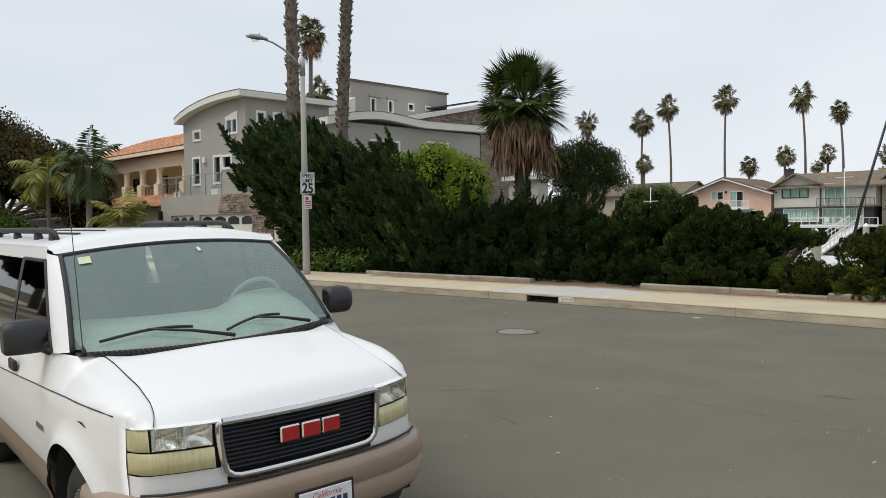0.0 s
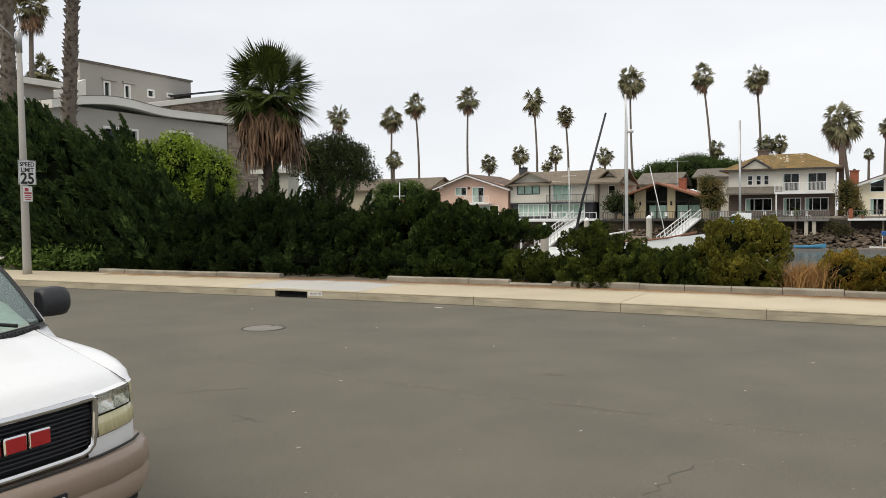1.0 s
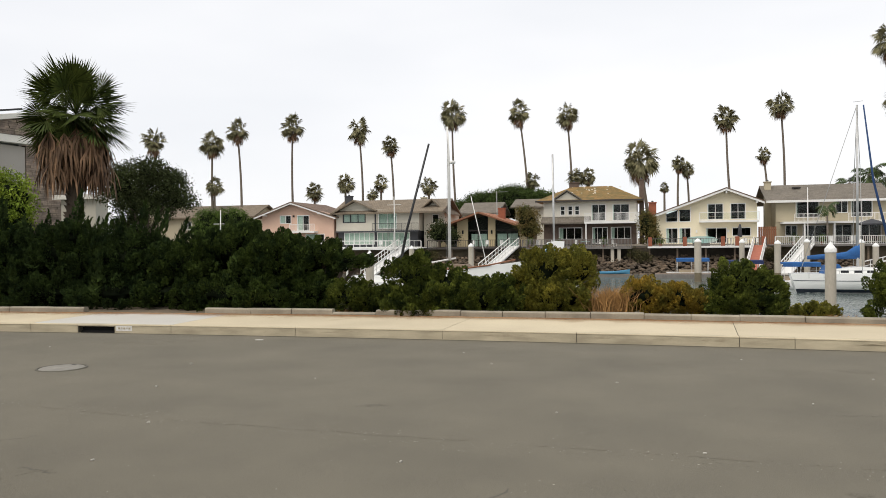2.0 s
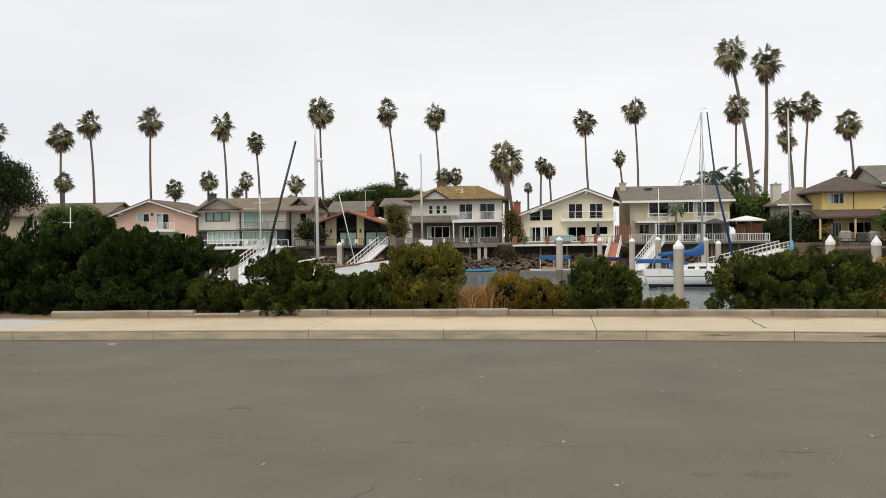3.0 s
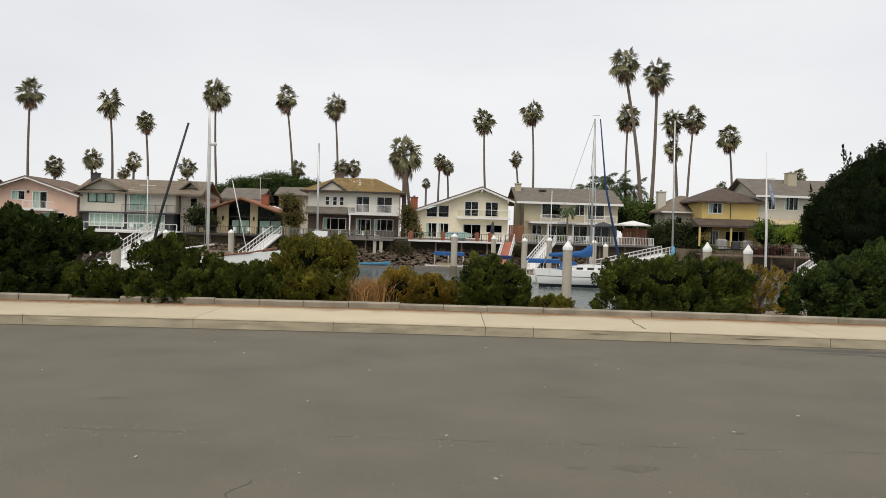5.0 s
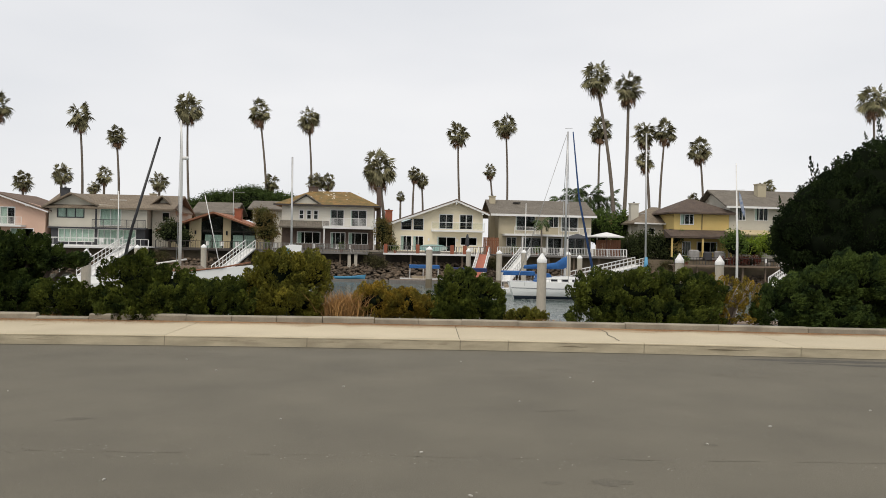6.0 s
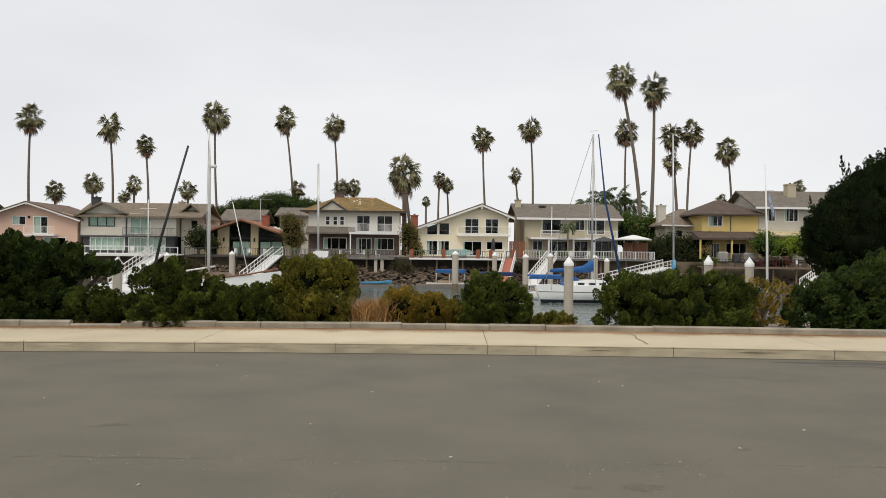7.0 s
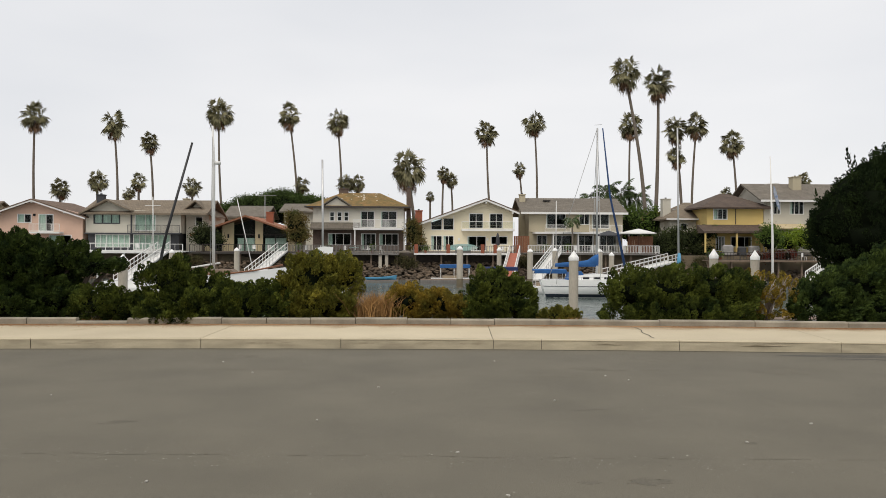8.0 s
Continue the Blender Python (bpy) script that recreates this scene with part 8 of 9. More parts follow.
def leaf_tree(x, y, z, lobes, n, size, label, material, seed, trunk=0.18, name="tree", cat="tree", core=0.62, shell=0.55):
    t = thing(name, label, cat, pose(x, y, z))
    part("crown", leaf_cloud(seed, lobes, n, size, shell), material, t)
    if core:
        tagged(part("shade_core", core_shape(seed, lobes, core), GAP_SHADE, t), kind="stuff")
    low = min(l[2] - l[5] * 0.3 for l in lobes)
    part("trunk", Shape().tube([(0, 0, -0.3), (0.05, 0, low * 0.5), (lobes[0][0] * 0.3, 0, low)], [trunk * 1.3, trunk, trunk * 0.8], 9), BARK, t)
    for l in lobes:
        part("limb", Shape().tube([(lobes[0][0] * 0.3, 0, low), (l[0] * 0.6, l[1] * 0.6, (low + l[2]) / 2), tuple(l[:3])], [trunk * 0.6, trunk * 0.4, trunk * 0.15], 6), BARK, t)
    return t


leaf_tree(-21.2, 20.2, 0, [(-0.9, -0.5, 3.3, 1.3, 1.0, 1.15), (0.2, 0.1, 3.65, 1.15, 1.0, 1.1), (1.1, 0.7, 3.1, 1.1, 1.0, 1.15), (0.3, 0.2, 2.2, 1.7, 1.2, 1.1)], 46000, 0.046, "bright yellow-green vine-covered shrub above the hedge", LEAFB, 3, name="vine_shrub", cat="shrub", core=0.8)
leaf_tree(-24.2, 34.4, 0, [(-1.1, -0.6, 4.6, 1.2, 1.4, 1.2), (-0.1, 0.0, 5.3, 1.1, 1.2, 0.8), (0.6, 0.6, 4.75, 1.1, 1.3, 0.85), (1.0, 0.9, 3.95, 0.85, 1.2, 0.65), (-0.4, 0, 3.7, 1.5, 1.5, 0.8), (-1.2, 0, 2.3, 1.0, 1.3, 1.0)], 30000, 0.066, "dark spreading tree beside the fan palm", LEAFD, 4, core=0.42)
leaf_tree(-63, 17.4, 0, [(-2, 0, 7.0, 4.0, 3.0, 3.2), (2.0, 0.5, 6.0, 3.0, 2.6, 2.6), (-5, 0, 6.0, 3.5, 3, 3.4), (4.2, 1.5, 5.4, 2.8, 2.2, 2.3), (7.0, 2.0, 4.3, 2.8, 2.2, 2.3), (9.6, 2.2, 3.0, 2.0, 1.8, 1.8)], 60000, 0.11, "dark russet-tinged street tree", LEAFR, 5, trunk=0.35, core=0.8)
leaf_tree(-52, 15.6, 0, [(-2.2, 0, 0.9, 1.6, 1.0, 0.9), (0.3, 0, 0.8, 1.5, 1.0, 0.8), (2.5, 0, 0.7, 1.3, 0.9, 0.7)], 4000, 0.11, "leafy green garden shrub", LEAFG, 6, name="shrub", cat="shrub")
leaf_tree(-57.0, 15.6, 0, [(-2.2, 0, 1.5, 2.0, 1.0, 1.6), (0.6, 0.4, 1.2, 1.8, 1.0, 1.3), (-4.5, 0, 1.7, 2.0, 1.0, 1.8)], 9000, 0.12, "tall green garden shrubs before the dark house", LEAFG, 26, name="shrub", cat="shrub", core=0.8)
leaf_tree(-66.3, 112, 0.6, [(-2.2, 0, 3.9, 3.0, 1.8, 2.6), (1.8, 0, 3.9, 3.1, 1.8, 2.6), (0, 0, 2.5, 5.0, 2.0, 2.2)], 15000, 0.12, "clipped ivy-covered mound beside the pink house", LEAFG, 7, name="ivy_mound", cat="shrub", core=0.85, shell=0.9)
leaf_tree(-24, 140, 0.6, [(-5, 0, 6.8, 4.5, 3, 2.8), (0, 0, 7.6, 5, 3, 3.0), (5, 0, 7.0, 4.5, 3, 2.6), (9.5, 0, 6.4, 4, 3, 2.4), (-9, 0, 5.8, 3.5, 3, 2.4)], 52000, 0.14, "broad green tree behind the low house", LEAFM, 8, trunk=0.4, core=0.85, shell=0.85)
leaf_tree(-15.3, 100.8, 0.7, [(0, 0, 3.6, 1.6, 1.3, 1.6), (0.3, 0, 2.2, 1.5, 1.2, 1.3), (-0.6, 0, 4.6, 0.9, 0.9, 0.8)], 7000, 0.10, "russet and green shrub between two houses", LEAFO, 9, name="shrub", cat="shrub", core=0.7)
leaf_tree(-27.2, 101, 0.7, [(0, 0, 2.0, 1.6, 1.2, 1.5), (1.6, 0, 1.2, 1.5, 1.0, 1.0)], 2600, 0.14, "dark green shrub between two houses", LEAFD, 10, name="shrub", cat="shrub", core=0.7)
leaf_tree(0.0, 100.5, 0.7, [(-0.3, 0, 2.6, 1.3, 1.0, 2.0), (0.2, 0, 1.0, 1.2, 0.9, 1.0)], 5000, 0.10, "tangled green and russet shrubs beside the cream house", LEAFO, 11, name="shrub", cat="shrub", core=0.7)
leaf_tree(32.4, 112, 0.7, [(-1.6, 0, 3.8, 2.0, 1.5, 2.6), (1.5, 0, 3.8, 2.0, 1.5, 2.6)], 4000, 0.16, "bright green trimmed tree beside the beige house", LEAFG, 12, core=0.8, shell=0.85)
leaf_tree(36.0, 102.5, 0.7, [(-3.4, 0, 1.3, 1.6, 1.2, 1.5), (-1.6, 0, 2.0, 1.6, 1.2, 1.6), (0.4, 0, 1.8, 1.6, 1.2, 1.5), (2.0, 0, 2.6, 1.5, 1.2, 0.9), (-2.4, -0.3, 0.5, 2.4, 0.8, 0.7), (1.4, -0.3, 0.5, 2.4, 0.8, 0.7)], 9000, 0.14, "dark green garden shrubs beneath the tall palms", LEAFD, 13, name="shrub", cat="shrub", core=0.75)
leaf_tree(44.5, 97.3, 0.1, [(0, 0, 2.6, 1.6, 1.2, 1.7)], 2200, 0.14, "green shrub before the pale grey house", LEAFG, 14, name="shrub", cat="shrub", core=0.7)
leaf_tree(48.6, 99.0, 0.6, [(-1.2, 0, 1.7, 1.5, 1.0, 1.3), (0.6, 0, 2.1, 1.5, 1.0, 1.4), (2.2, 0, 1.8, 1.2, 1.0, 1.2)], 4500, 0.14, "yellow-green bamboo shrub before the pale grey house", LEAFB, 15, name="shrub", cat="shrub", core=0.6)
leaf_tree(-23.6, 17.0, 0.1, [(-0.8, 0, 0.35, 0.8, 0.5, 0.35), (0.5, 0, 0.3, 0.8, 0.5, 0.3), (1.6, 0.3, 0.25, 0.7, 0.5, 0.28)], 2600, 0.085, "strappy green planting at the foot of the lamp post", LEAFG, 16, name="shrub", cat="shrub", core=0.5)


def feather_mesh(seed, n=14, lo=-25, hi=75, leaflets=26, droop=0.8, width=0.16):
    """Pinnate fronds of length 1 about the origin."""
    rng = np.random.default_rng(seed)
    V, F = [], []
    for i in range(n):
        az = i * 2.39996 + rng.normal(0, 0.2)
        el = math.radians(hi + (lo - hi) * (i + 0.5) / n + rng.normal(0, 6))
        h = np.array([math.cos(az), math.sin(az), 0])
        side = np.array([-math.sin(az), math.cos(az), 0])
        pts = []
        p, e = np.zeros(3), el
        for k in range(9):
            pts.append(p.copy())
            p = p + (h * math.cos(e) + np.array([0, 0, math.sin(e)])) / 8
            e -= droop * (0.10 + 0.22 * k / 8) * (0.5 + abs(math.cos(el)))
        for k in range(8):
            o = len(V)
            w = 0.012 * (1 - k / 9)
            V += [pts[k] - side * w, pts[k] + side * w, pts[k + 1] + side * w, pts[k + 1] - side * w]
            F.append((o, o + 1, o + 2, o + 3))
        for k in range(leaflets):
            u = 0.12 + 0.86 * k / leaflets
            q = u * 8
            a = min(7, int(q))
            b = pts[a] + (pts[a + 1] - pts[a]) * (q - a)
            ax = pts[a + 1] - pts[a]
            ax = ax / np.linalg.norm(ax)
            L = width * 2.2 * math.sin(min(1, u + 0.12) * math.pi) ** 0.6 + 0.05
            for sg in (-1, 1):
                tip = b + (side * sg * 0.85 + ax * 0.55) * L + np.array([0, 0, -L * rng.uniform(0.25, 0.8)])
                m = (b + tip) / 2
                o = len(V)
                V += [b, m + ax * 0.02, tip, m - ax * 0.02]
                F.append((o, o + 1, o + 2, o + 3))
    return leaf_mesh("crown", V, F)


def feather_palm(x, y, z, h, r, label, material, seed, trunk=0.12, n=14, lo=-25, hi=75, droop=0.8):
    p = thing("palm_tree", label, "palm tree", pose(x, y, z))
    part("trunk", Shape().tube([(0, 0, -0.2), (0.02, 0, h * 0.3), (0.0, 0, h * 0.8), (0, 0, h)], [trunk * 1.5, trunk * 1.1, trunk, trunk * 0.9], 9), PALEBARK, p)
    c = part("crown", feather_mesh(seed, n, lo, hi, 38, droop), material, p)
    c.matrix_basis = pose(0, 0, h) @ Matrix.Scale(r, 4)
    return p


PALEBARK = mat("smooth_palm_bark", (0.26, 0.22, 0.18), (0.17, 0.145, 0.12), 3, 0.9, streak=(1, 1, 5))
feather_palm(-46.6, 17.2, 0, 5.4, 2.5, "king palm with drooping feather fronds before the villa", FEATHER, 1, 0.16, 16, -45, 88, 0.95)
feather_palm(-51.6, 16.6, 0, 5.2, 2.6, "yellowish feather palm in the front garden", FEATHERY, 2, 0.11, 13, -30, 70, 1.0)
feather_palm(-42.5, 17.4, 0, 2.2, 2.2, "low yellow-green feather palm before the garage", FEATHERY, 3, 0.12, 14, -10, 80, 1.0)
for k, (x, y, h, r) in enumerate([(28.8, 118, 10.2, 3.0), (31.2, 119, 9.8, 3.4), (33.6, 118, 9.0, 3.2), (26.8, 120, 9.2, 2.6)]):
    feather_palm(x, y, 0.6, h - 0.6, r, "feathery queen palm behind the beige house", FEATHER, 10 + k, 0.2, 12, -50, 72, 1.15)
feather_palm(20.3, 101.5, 1.0, 4.2, 1.7, "small feather palm on the patio of the beige house", FEATHER, 21, 0.1, 10, -20, 50, 1.1)
feather_palm(39.2, 103, 0.8, 3.4, 1.9, "small feather palm among the garden shrubs", FEATHER, 22, 0.1, 12, -20, 70, 1.0)

# the stout fan palm behind the hedge
FATCROWN = fan_crown(31, 82, lo=-40, hi=88, seg=28, droop=0.08, sweep=165, fan=0.56, stalk=0.60, twist=30)
FATCROWN.materials.append(FROND_FAT)
FATSKIRT = skirt(31, 90, 1.45)
FATSKIRT.materials.append(DEAD)
fp = thing("palm_tree", "stout fan palm with a full green crown over a brown skirt", "palm tree", pose(-19.25, 23.0, 0))
part("trunk", palm_trunk((0, 0, -0.2), (0.15, 0.15, 6.2), 0.27, 0.24, 0, True, 5), BARK, fp)
c = part("crown", FATCROWN, FROND_FAT, fp)
c.matrix_basis = pose(0.15, 0.15, 6.4) @ Matrix.Diagonal((1.66, 1.66, 2.0, 1))
c = part("dead_fronds", FATSKIRT, DEAD, fp, "thick skirt of hanging brown dead fronds")
c.matrix_basis = pose(0.15, 0.15, 6.1) @ Matrix.Diagonal((2.75, 2.75, 1.6, 1))

# ---- along the canal ----
HULL = mat("white_gelcoat", (0.88, 0.88, 0.86), (0.82, 0.82, 0.80), 0.8, 0.25, coat=0.4, fine=0.04)
NAVY = mat("navy_stripe", (0.02, 0.03, 0.05), None, 2, 0.4)
BLUEC = mat("blue_canvas", (0.02, 0.12, 0.34), (0.015, 0.075, 0.22), 1.5, 0.85, bump=0.3, bscale=10)
DEEPB2 = mat("navy_sleeve", (0.02, 0.06, 0.17), (0.015, 0.045, 0.12), 1.5, 0.85)
DEEPB = mat("dark_blue_canvas", (0.02, 0.035, 0.12), (0.015, 0.025, 0.08), 1.5, 0.85)
REDP = mat("red_plastic", (0.45, 0.05, 0.03), (0.35, 0.04, 0.03), 2, 0.5)
TURQ = mat("turquoise_board", (0.12, 0.45, 0.42), (0.5, 0.55, 0.5), 0.9, 0.4)
SKYB = mat("light_blue_plastic", (0.10, 0.35, 0.55), (0.08, 0.28, 0.45), 1, 0.5)
ALU = mat("mast_aluminium", (0.55, 0.55, 0.54), (0.45, 0.45, 0.44), 1.5, 0.4, 0.6)
BLACKP = mat("black_mast_paint", (0.015, 0.015, 0.016), None, 2, 0.4)
RAMPRED = mat("red_ramp_deck", (0.42, 0.14, 0.085), (0.34, 0.11, 0.07), 2, 0.85)
PILE = mat("pile_concrete", (0.50, 0.45, 0.37), (0.38, 0.34, 0.28), 1.2, 0.9, bump=0.4, bscale=20, streak=(1, 1, 0.35))
PILEWET = mat("pile_algae", (0.20, 0.16, 0.10), (0.12, 0.10, 0.065), 2, 0.8)
CAP = mat("white_pile_cap", (0.82, 0.82, 0.80), (0.74, 0.74, 0.72), 2, 0.5)
TAUPE = mat("taupe_canvas", (0.36, 0.29, 0.20), (0.28, 0.22, 0.155), 2, 0.9)
COVERG = mat("grey_cover", (0.34, 0.33, 0.31), (0.22, 0.21, 0.2), 2, 0.9)
REDLEAF = mat("red_leaf", (0.14, 0.03, 0.02), (0.06, 0.03, 0.02), 2, 0.9, island=0.4, spec=0.05)


def pile(x, y, top, r=0.19, label="round concrete mooring pile with white pointed cap", wet=True):
    p = thing("mooring_pile", label, "pile", pose(x, y, 0), "mooring piles")
    part("shaft", Shape().lathe([(r, WATER - 1.5), (r, -1.5), (r, top - 0.32)], 16), PILE, p)
    part("wet_band", Shape().lathe([(r + 0.006, WATER - 0.6), (r + 0.006, WATER + 0.7), (r + 0.001, WATER + 0.9)], 16), PILEWET, p, "algae-dark band at the waterline")
    part("cap", Shape().lathe([(r + 0.012, top - 0.38), (r + 0.014, top - 0.25), (r * 0.9, top - 0.22), (0.01, top)], 16), CAP, p, "white cone cap")
    return p


for x, y, top, r in [(6.2, 30, 1.70, 0.185), (11.63, 30, 1.80, 0.16), (13.24, 30, 1.75, 0.165), (-13.1, 36, 1.42, 0.2), (4.5, 80, 1.75, 0.33), (8.52, 80, 1.66, 0.24), (11.71, 80, 1.52, 0.30), (14.27, 80, 1.64, 0.28), (18.88, 80, 1.55, 0.28), (20.1, 80, 1.2, 0.27), (-24.6, 80, 1.3, 0.28), (-18.1, 80, 1.5, 0.28)]:
    pile(x, y, top, r)

# rock bank under the far gardens
rng = np.random.default_rng(77)
V, F = [], []
ico = [(0, 0, 1), (0.9, 0, 0.45), (0.28, 0.85, 0.45), (-0.72, 0.53, 0.45), (-0.72, -0.53, 0.45), (0.28, -0.85, 0.45), (0.72, 0.53, -0.45), (-0.28, 0.85, -0.45), (-0.9, 0, -0.45), (-0.28, -0.85, -0.45), (0.72, -0.53, -0.45), (0, 0, -1)]
icf = [(0, 1, 2), (0, 2, 3), (0, 3, 4), (0, 4, 5), (0, 5, 1), (1, 6, 2), (2, 7, 3), (3, 8, 4), (4, 9, 5), (5, 10, 1), (6, 7, 2), (7, 8, 3), (8, 9, 4), (9, 10, 5), (10, 6, 1), (11, 7, 6), (11, 8, 7), (11, 9, 8), (11, 10, 9), (11, 6, 10)]
for i in range(8000):
    x, u = rng.uniform(-75, 75), rng.random()
    s = rng.uniform(0.13, 0.34)
    c = np.array([x, 95.6 + 4.0 * u + rng.normal(0, 0.15), -2.75 + 2.4 * u])
    P = np.array(ico) * rng.uniform(0.7, 1.2, (12, 1)) * s * np.array([1.2, 0.9, 0.65])
    a = rng.uniform(0, math.tau)
    P = P @ np.array([[math.cos(a), -math.sin(a), 0], [math.sin(a), math.cos(a), 0], [0, 0, 1]]) + c
    F += [tuple(q + len(V) for q in t) for t in icf]
    V += P.tolist()
rocks = part("riprap", leaf_mesh("riprap", V, F), ROCK)
tagged(rocks, "brown boulder bank below the waterfront gardens", "rocks", kind="stuff")
GROWTH = mat("bank_growth", (0.12, 0.10, 0.045), (0.03, 0.036, 0.018), 0.8, 0.9, island=0.5, spec=0.05)
lobes = [(x, 98.6 + 0.5 * math.sin(x * 1.7), -0.35 + 0.25 * math.sin(x * 2.3), 0.9, 0.5, 0.75) for x in (-43.6, -32, -31, -30, -29, -28.2, -27.2, -16.0, -2.0, -1.3, -0.6, 13.3, 13.9, 30.8, 31.8, 32.8, 33.8, 34.8, 35.8, 37.0)]
# deep shade under the decks is put into this wall's dark colour
seawall = part("seawall", Shape().box(-90, 90, 99.85, 100.0, -3.0, 0.62), STONEB)
tagged(seawall, "retaining wall behind the rocks, deck shade in its dark colour", "wall", kind="structure")
growth = part("bank_growth", leaf_cloud(71, lobes, 16000, 0.09, 0.4), GROWTH)
tagged(growth, "tangled brown and green growth on the rock bank", "plants", kind="stuff")


def deck(x0, x1, y0, y1, z, material, label, rail=None, posts=True, step=0.14, h=1.0, legs=3.0, bar=0.035):
    d = thing("deck", label, "deck", pose(0, 0, 0))
    part("floor", Shape().slab(x0, x1, y0, y1, z - 0.12, z, 0.02), material, d)
    part("edge_beam", Shape().box(x0, x1, y0 - 0.06, y0 - 0.002, z - 0.2, z + 0.01), material, d)
    if posts:
        n = max(2, int((x1 - x0) / legs))
        for k in range(n + 1):
            x = x0 + 0.2 + (x1 - x0 - 0.4) * k / n
            part("post", Shape().box(x - 0.1, x + 0.1, y0 + 0.5, y0 + 0.7, -2.6, z - 0.12), WOOD if material != WHITE else WHITE, d)
    if rail:
        railing(d, x0, x1, y0 + 0.06, z, h, rail, step, bar, 0.1, name="railing")
    return d


de = deck(-0.3, 13.1, 97.8, 102.9, 0.78, TRIMW, "pale terrace with thin railing before the cream house", DECKG, step=0.3, h=0.95)
for x in (0.0, 4.0, 8.3, 9.9, 12.8):
    part("brick_pier", Shape().slab(x - 0.22, x + 0.22, 97.75, 98.2, 0.78, 1.9, 0.02), BRICK, de)
dm = deck(-15.6, -2.2, 98.2, 104.9, 0.72, DECKG, "grey wooden deck with close pickets before the white house", DECKG, step=0.17, h=1.05, bar=0.07)
for x in (-9.2, -4.5, -3.7):
    part("concrete_pier", Shape().box(x - 0.2, x + 0.2, 98.3, 98.7, -2.6, 0.55), PILE, dm)
deck(-28.2, -15.9, 98.6, 103.9, 0.8, DARKWOOD, "dark wooden deck with railing before the low house", DARKWOOD, step=0.3, h=1.0)
deck(14.0, 30.5, 97.6, 104.9, 0.85, DECKG, "grey patio deck with pale railing before the beige house", TRIMW, step=0.2, h=1.0)
deck(-43.5, -28.6, 97.0, 102.9, 0.9, TRIMW, "white terrace before the grey house", TRIMW, step=0.9, h=0.9)
deck(-55.5, -43.8, 97.8, 102.9, 0.9, DECKG, "grey terrace before the pink house", TRIMW, step=0.5, h=0.9)
deck(36.0, 60.0, 95.6, 97.8, 0.1, WOOD, "wooden garden terrace with dark railing", DARKWOOD, step=0.4, h=1.0)


def gangway(a, b, w, label, floor, rail=None, n=9, h=1.0):
    """A sloping footbridge with railings from a to b."""
    rail = rail or WHITE
    g = thing("gangway", label, "gangway", pose(0, 0, 0), "gangways")
    a, b = Vector(a), Vector(b)
    side = Vector((b.y - a.y, a.x - b.x, 0)).normalized() * w / 2
    part("walkway", Shape().beam(a, b, w, 0.12), floor, g)
    for sg in (-1, 1):
        p, q = a + side * sg, b + side * sg
        for z, t in ((h, 0.08), (h * 0.55, 0.05), (0.12, 0.12)):
            part("rail", Shape().beam(p + Vector((0, 0, z)), q + Vector((0, 0, z)), t, t), rail, g)
        for k in range(n + 1):
            c = p.lerp(q, k / n)
            part("rail_post", Shape().box(c.x - 0.035, c.x + 0.035, c.y - 0.035, c.y + 0.035, c.z, c.z + h), rail, g)
    return g


gangway((12.3, 97.7, 0.78), (10.4, 88.0, -1.9), 1.3, "gangway with red deck and white rails", RAMPRED)
gangway((32.1, 96.9, -0.1), (19.4, 80.5, -1.7), 1.5, "long white gangway down to a dock", WHITE, n=16)
gangway((17.5, 97.5, 0.8), (13.0, 84.0, -1.9), 1.2, "white gangway down to a dock", WHITE, n=10)
gangway((-29.3, 92.0, 0.9), (-28.2, 76.0, -1.9), 1.3, "white stair-like gangway before the grey house", WHITE, n=12, h=1.1)
gangway((-16.6, 98.0, 0.9), (-17.6, 84.0, -1.9), 1.2, "white gangway before the low house", WHITE, n=10, h=1.1)
gangway((48.5, 90.0, -0.5), (40.8, 79.5, -1.75), 1.3, "white gangway before the garden terrace", WHITE, n=10)
deck(-38.5, -29.5, 88.0, 92.0, 0.95, WHITE, "white landing with railings over the water", WHITE, step=0.8, h=0.95)


def dock(x0, x1, y0, y1, label="grey floating dock on the canal", top=0.22):
    d = thing("dock", label, "dock", pose(0, 0, 0), "floating docks")
    part("float", Shape().slab(x0, x1, y0, y1, WATER - 0.25, WATER + top, 0.03), DECKG, d)
    n = int((x1 - x0) / 0.6)
    for k in range(min(n, 40)):
        x = x0 + (x1 - x0) * k / n
        part("plank", Shape().box(x + 0.01, x + (x1 - x0) / n - 0.01, y0 + 0.03, y1 - 0.03, WATER + top + 0.001, WATER + top + 0.04), WOOD, d)
    return d


dock(0.5, 9.5, 86.6, 88.4, top=0.45)
dock(9.0, 24.0, 82.8, 84.6)
dock(9.6, 11.0, 84.7, 88.4)
dock(-6.5, -2.0, 90.5, 92.0)
dock(-30.5, -22.0, 74.0, 76.0)
dock(-20.0, -9.0, 82.5, 84.2)
dock(16.0, 28.0, 74.0, 75.8)
dock(38.0, 50.0, 78.4, 80.2)


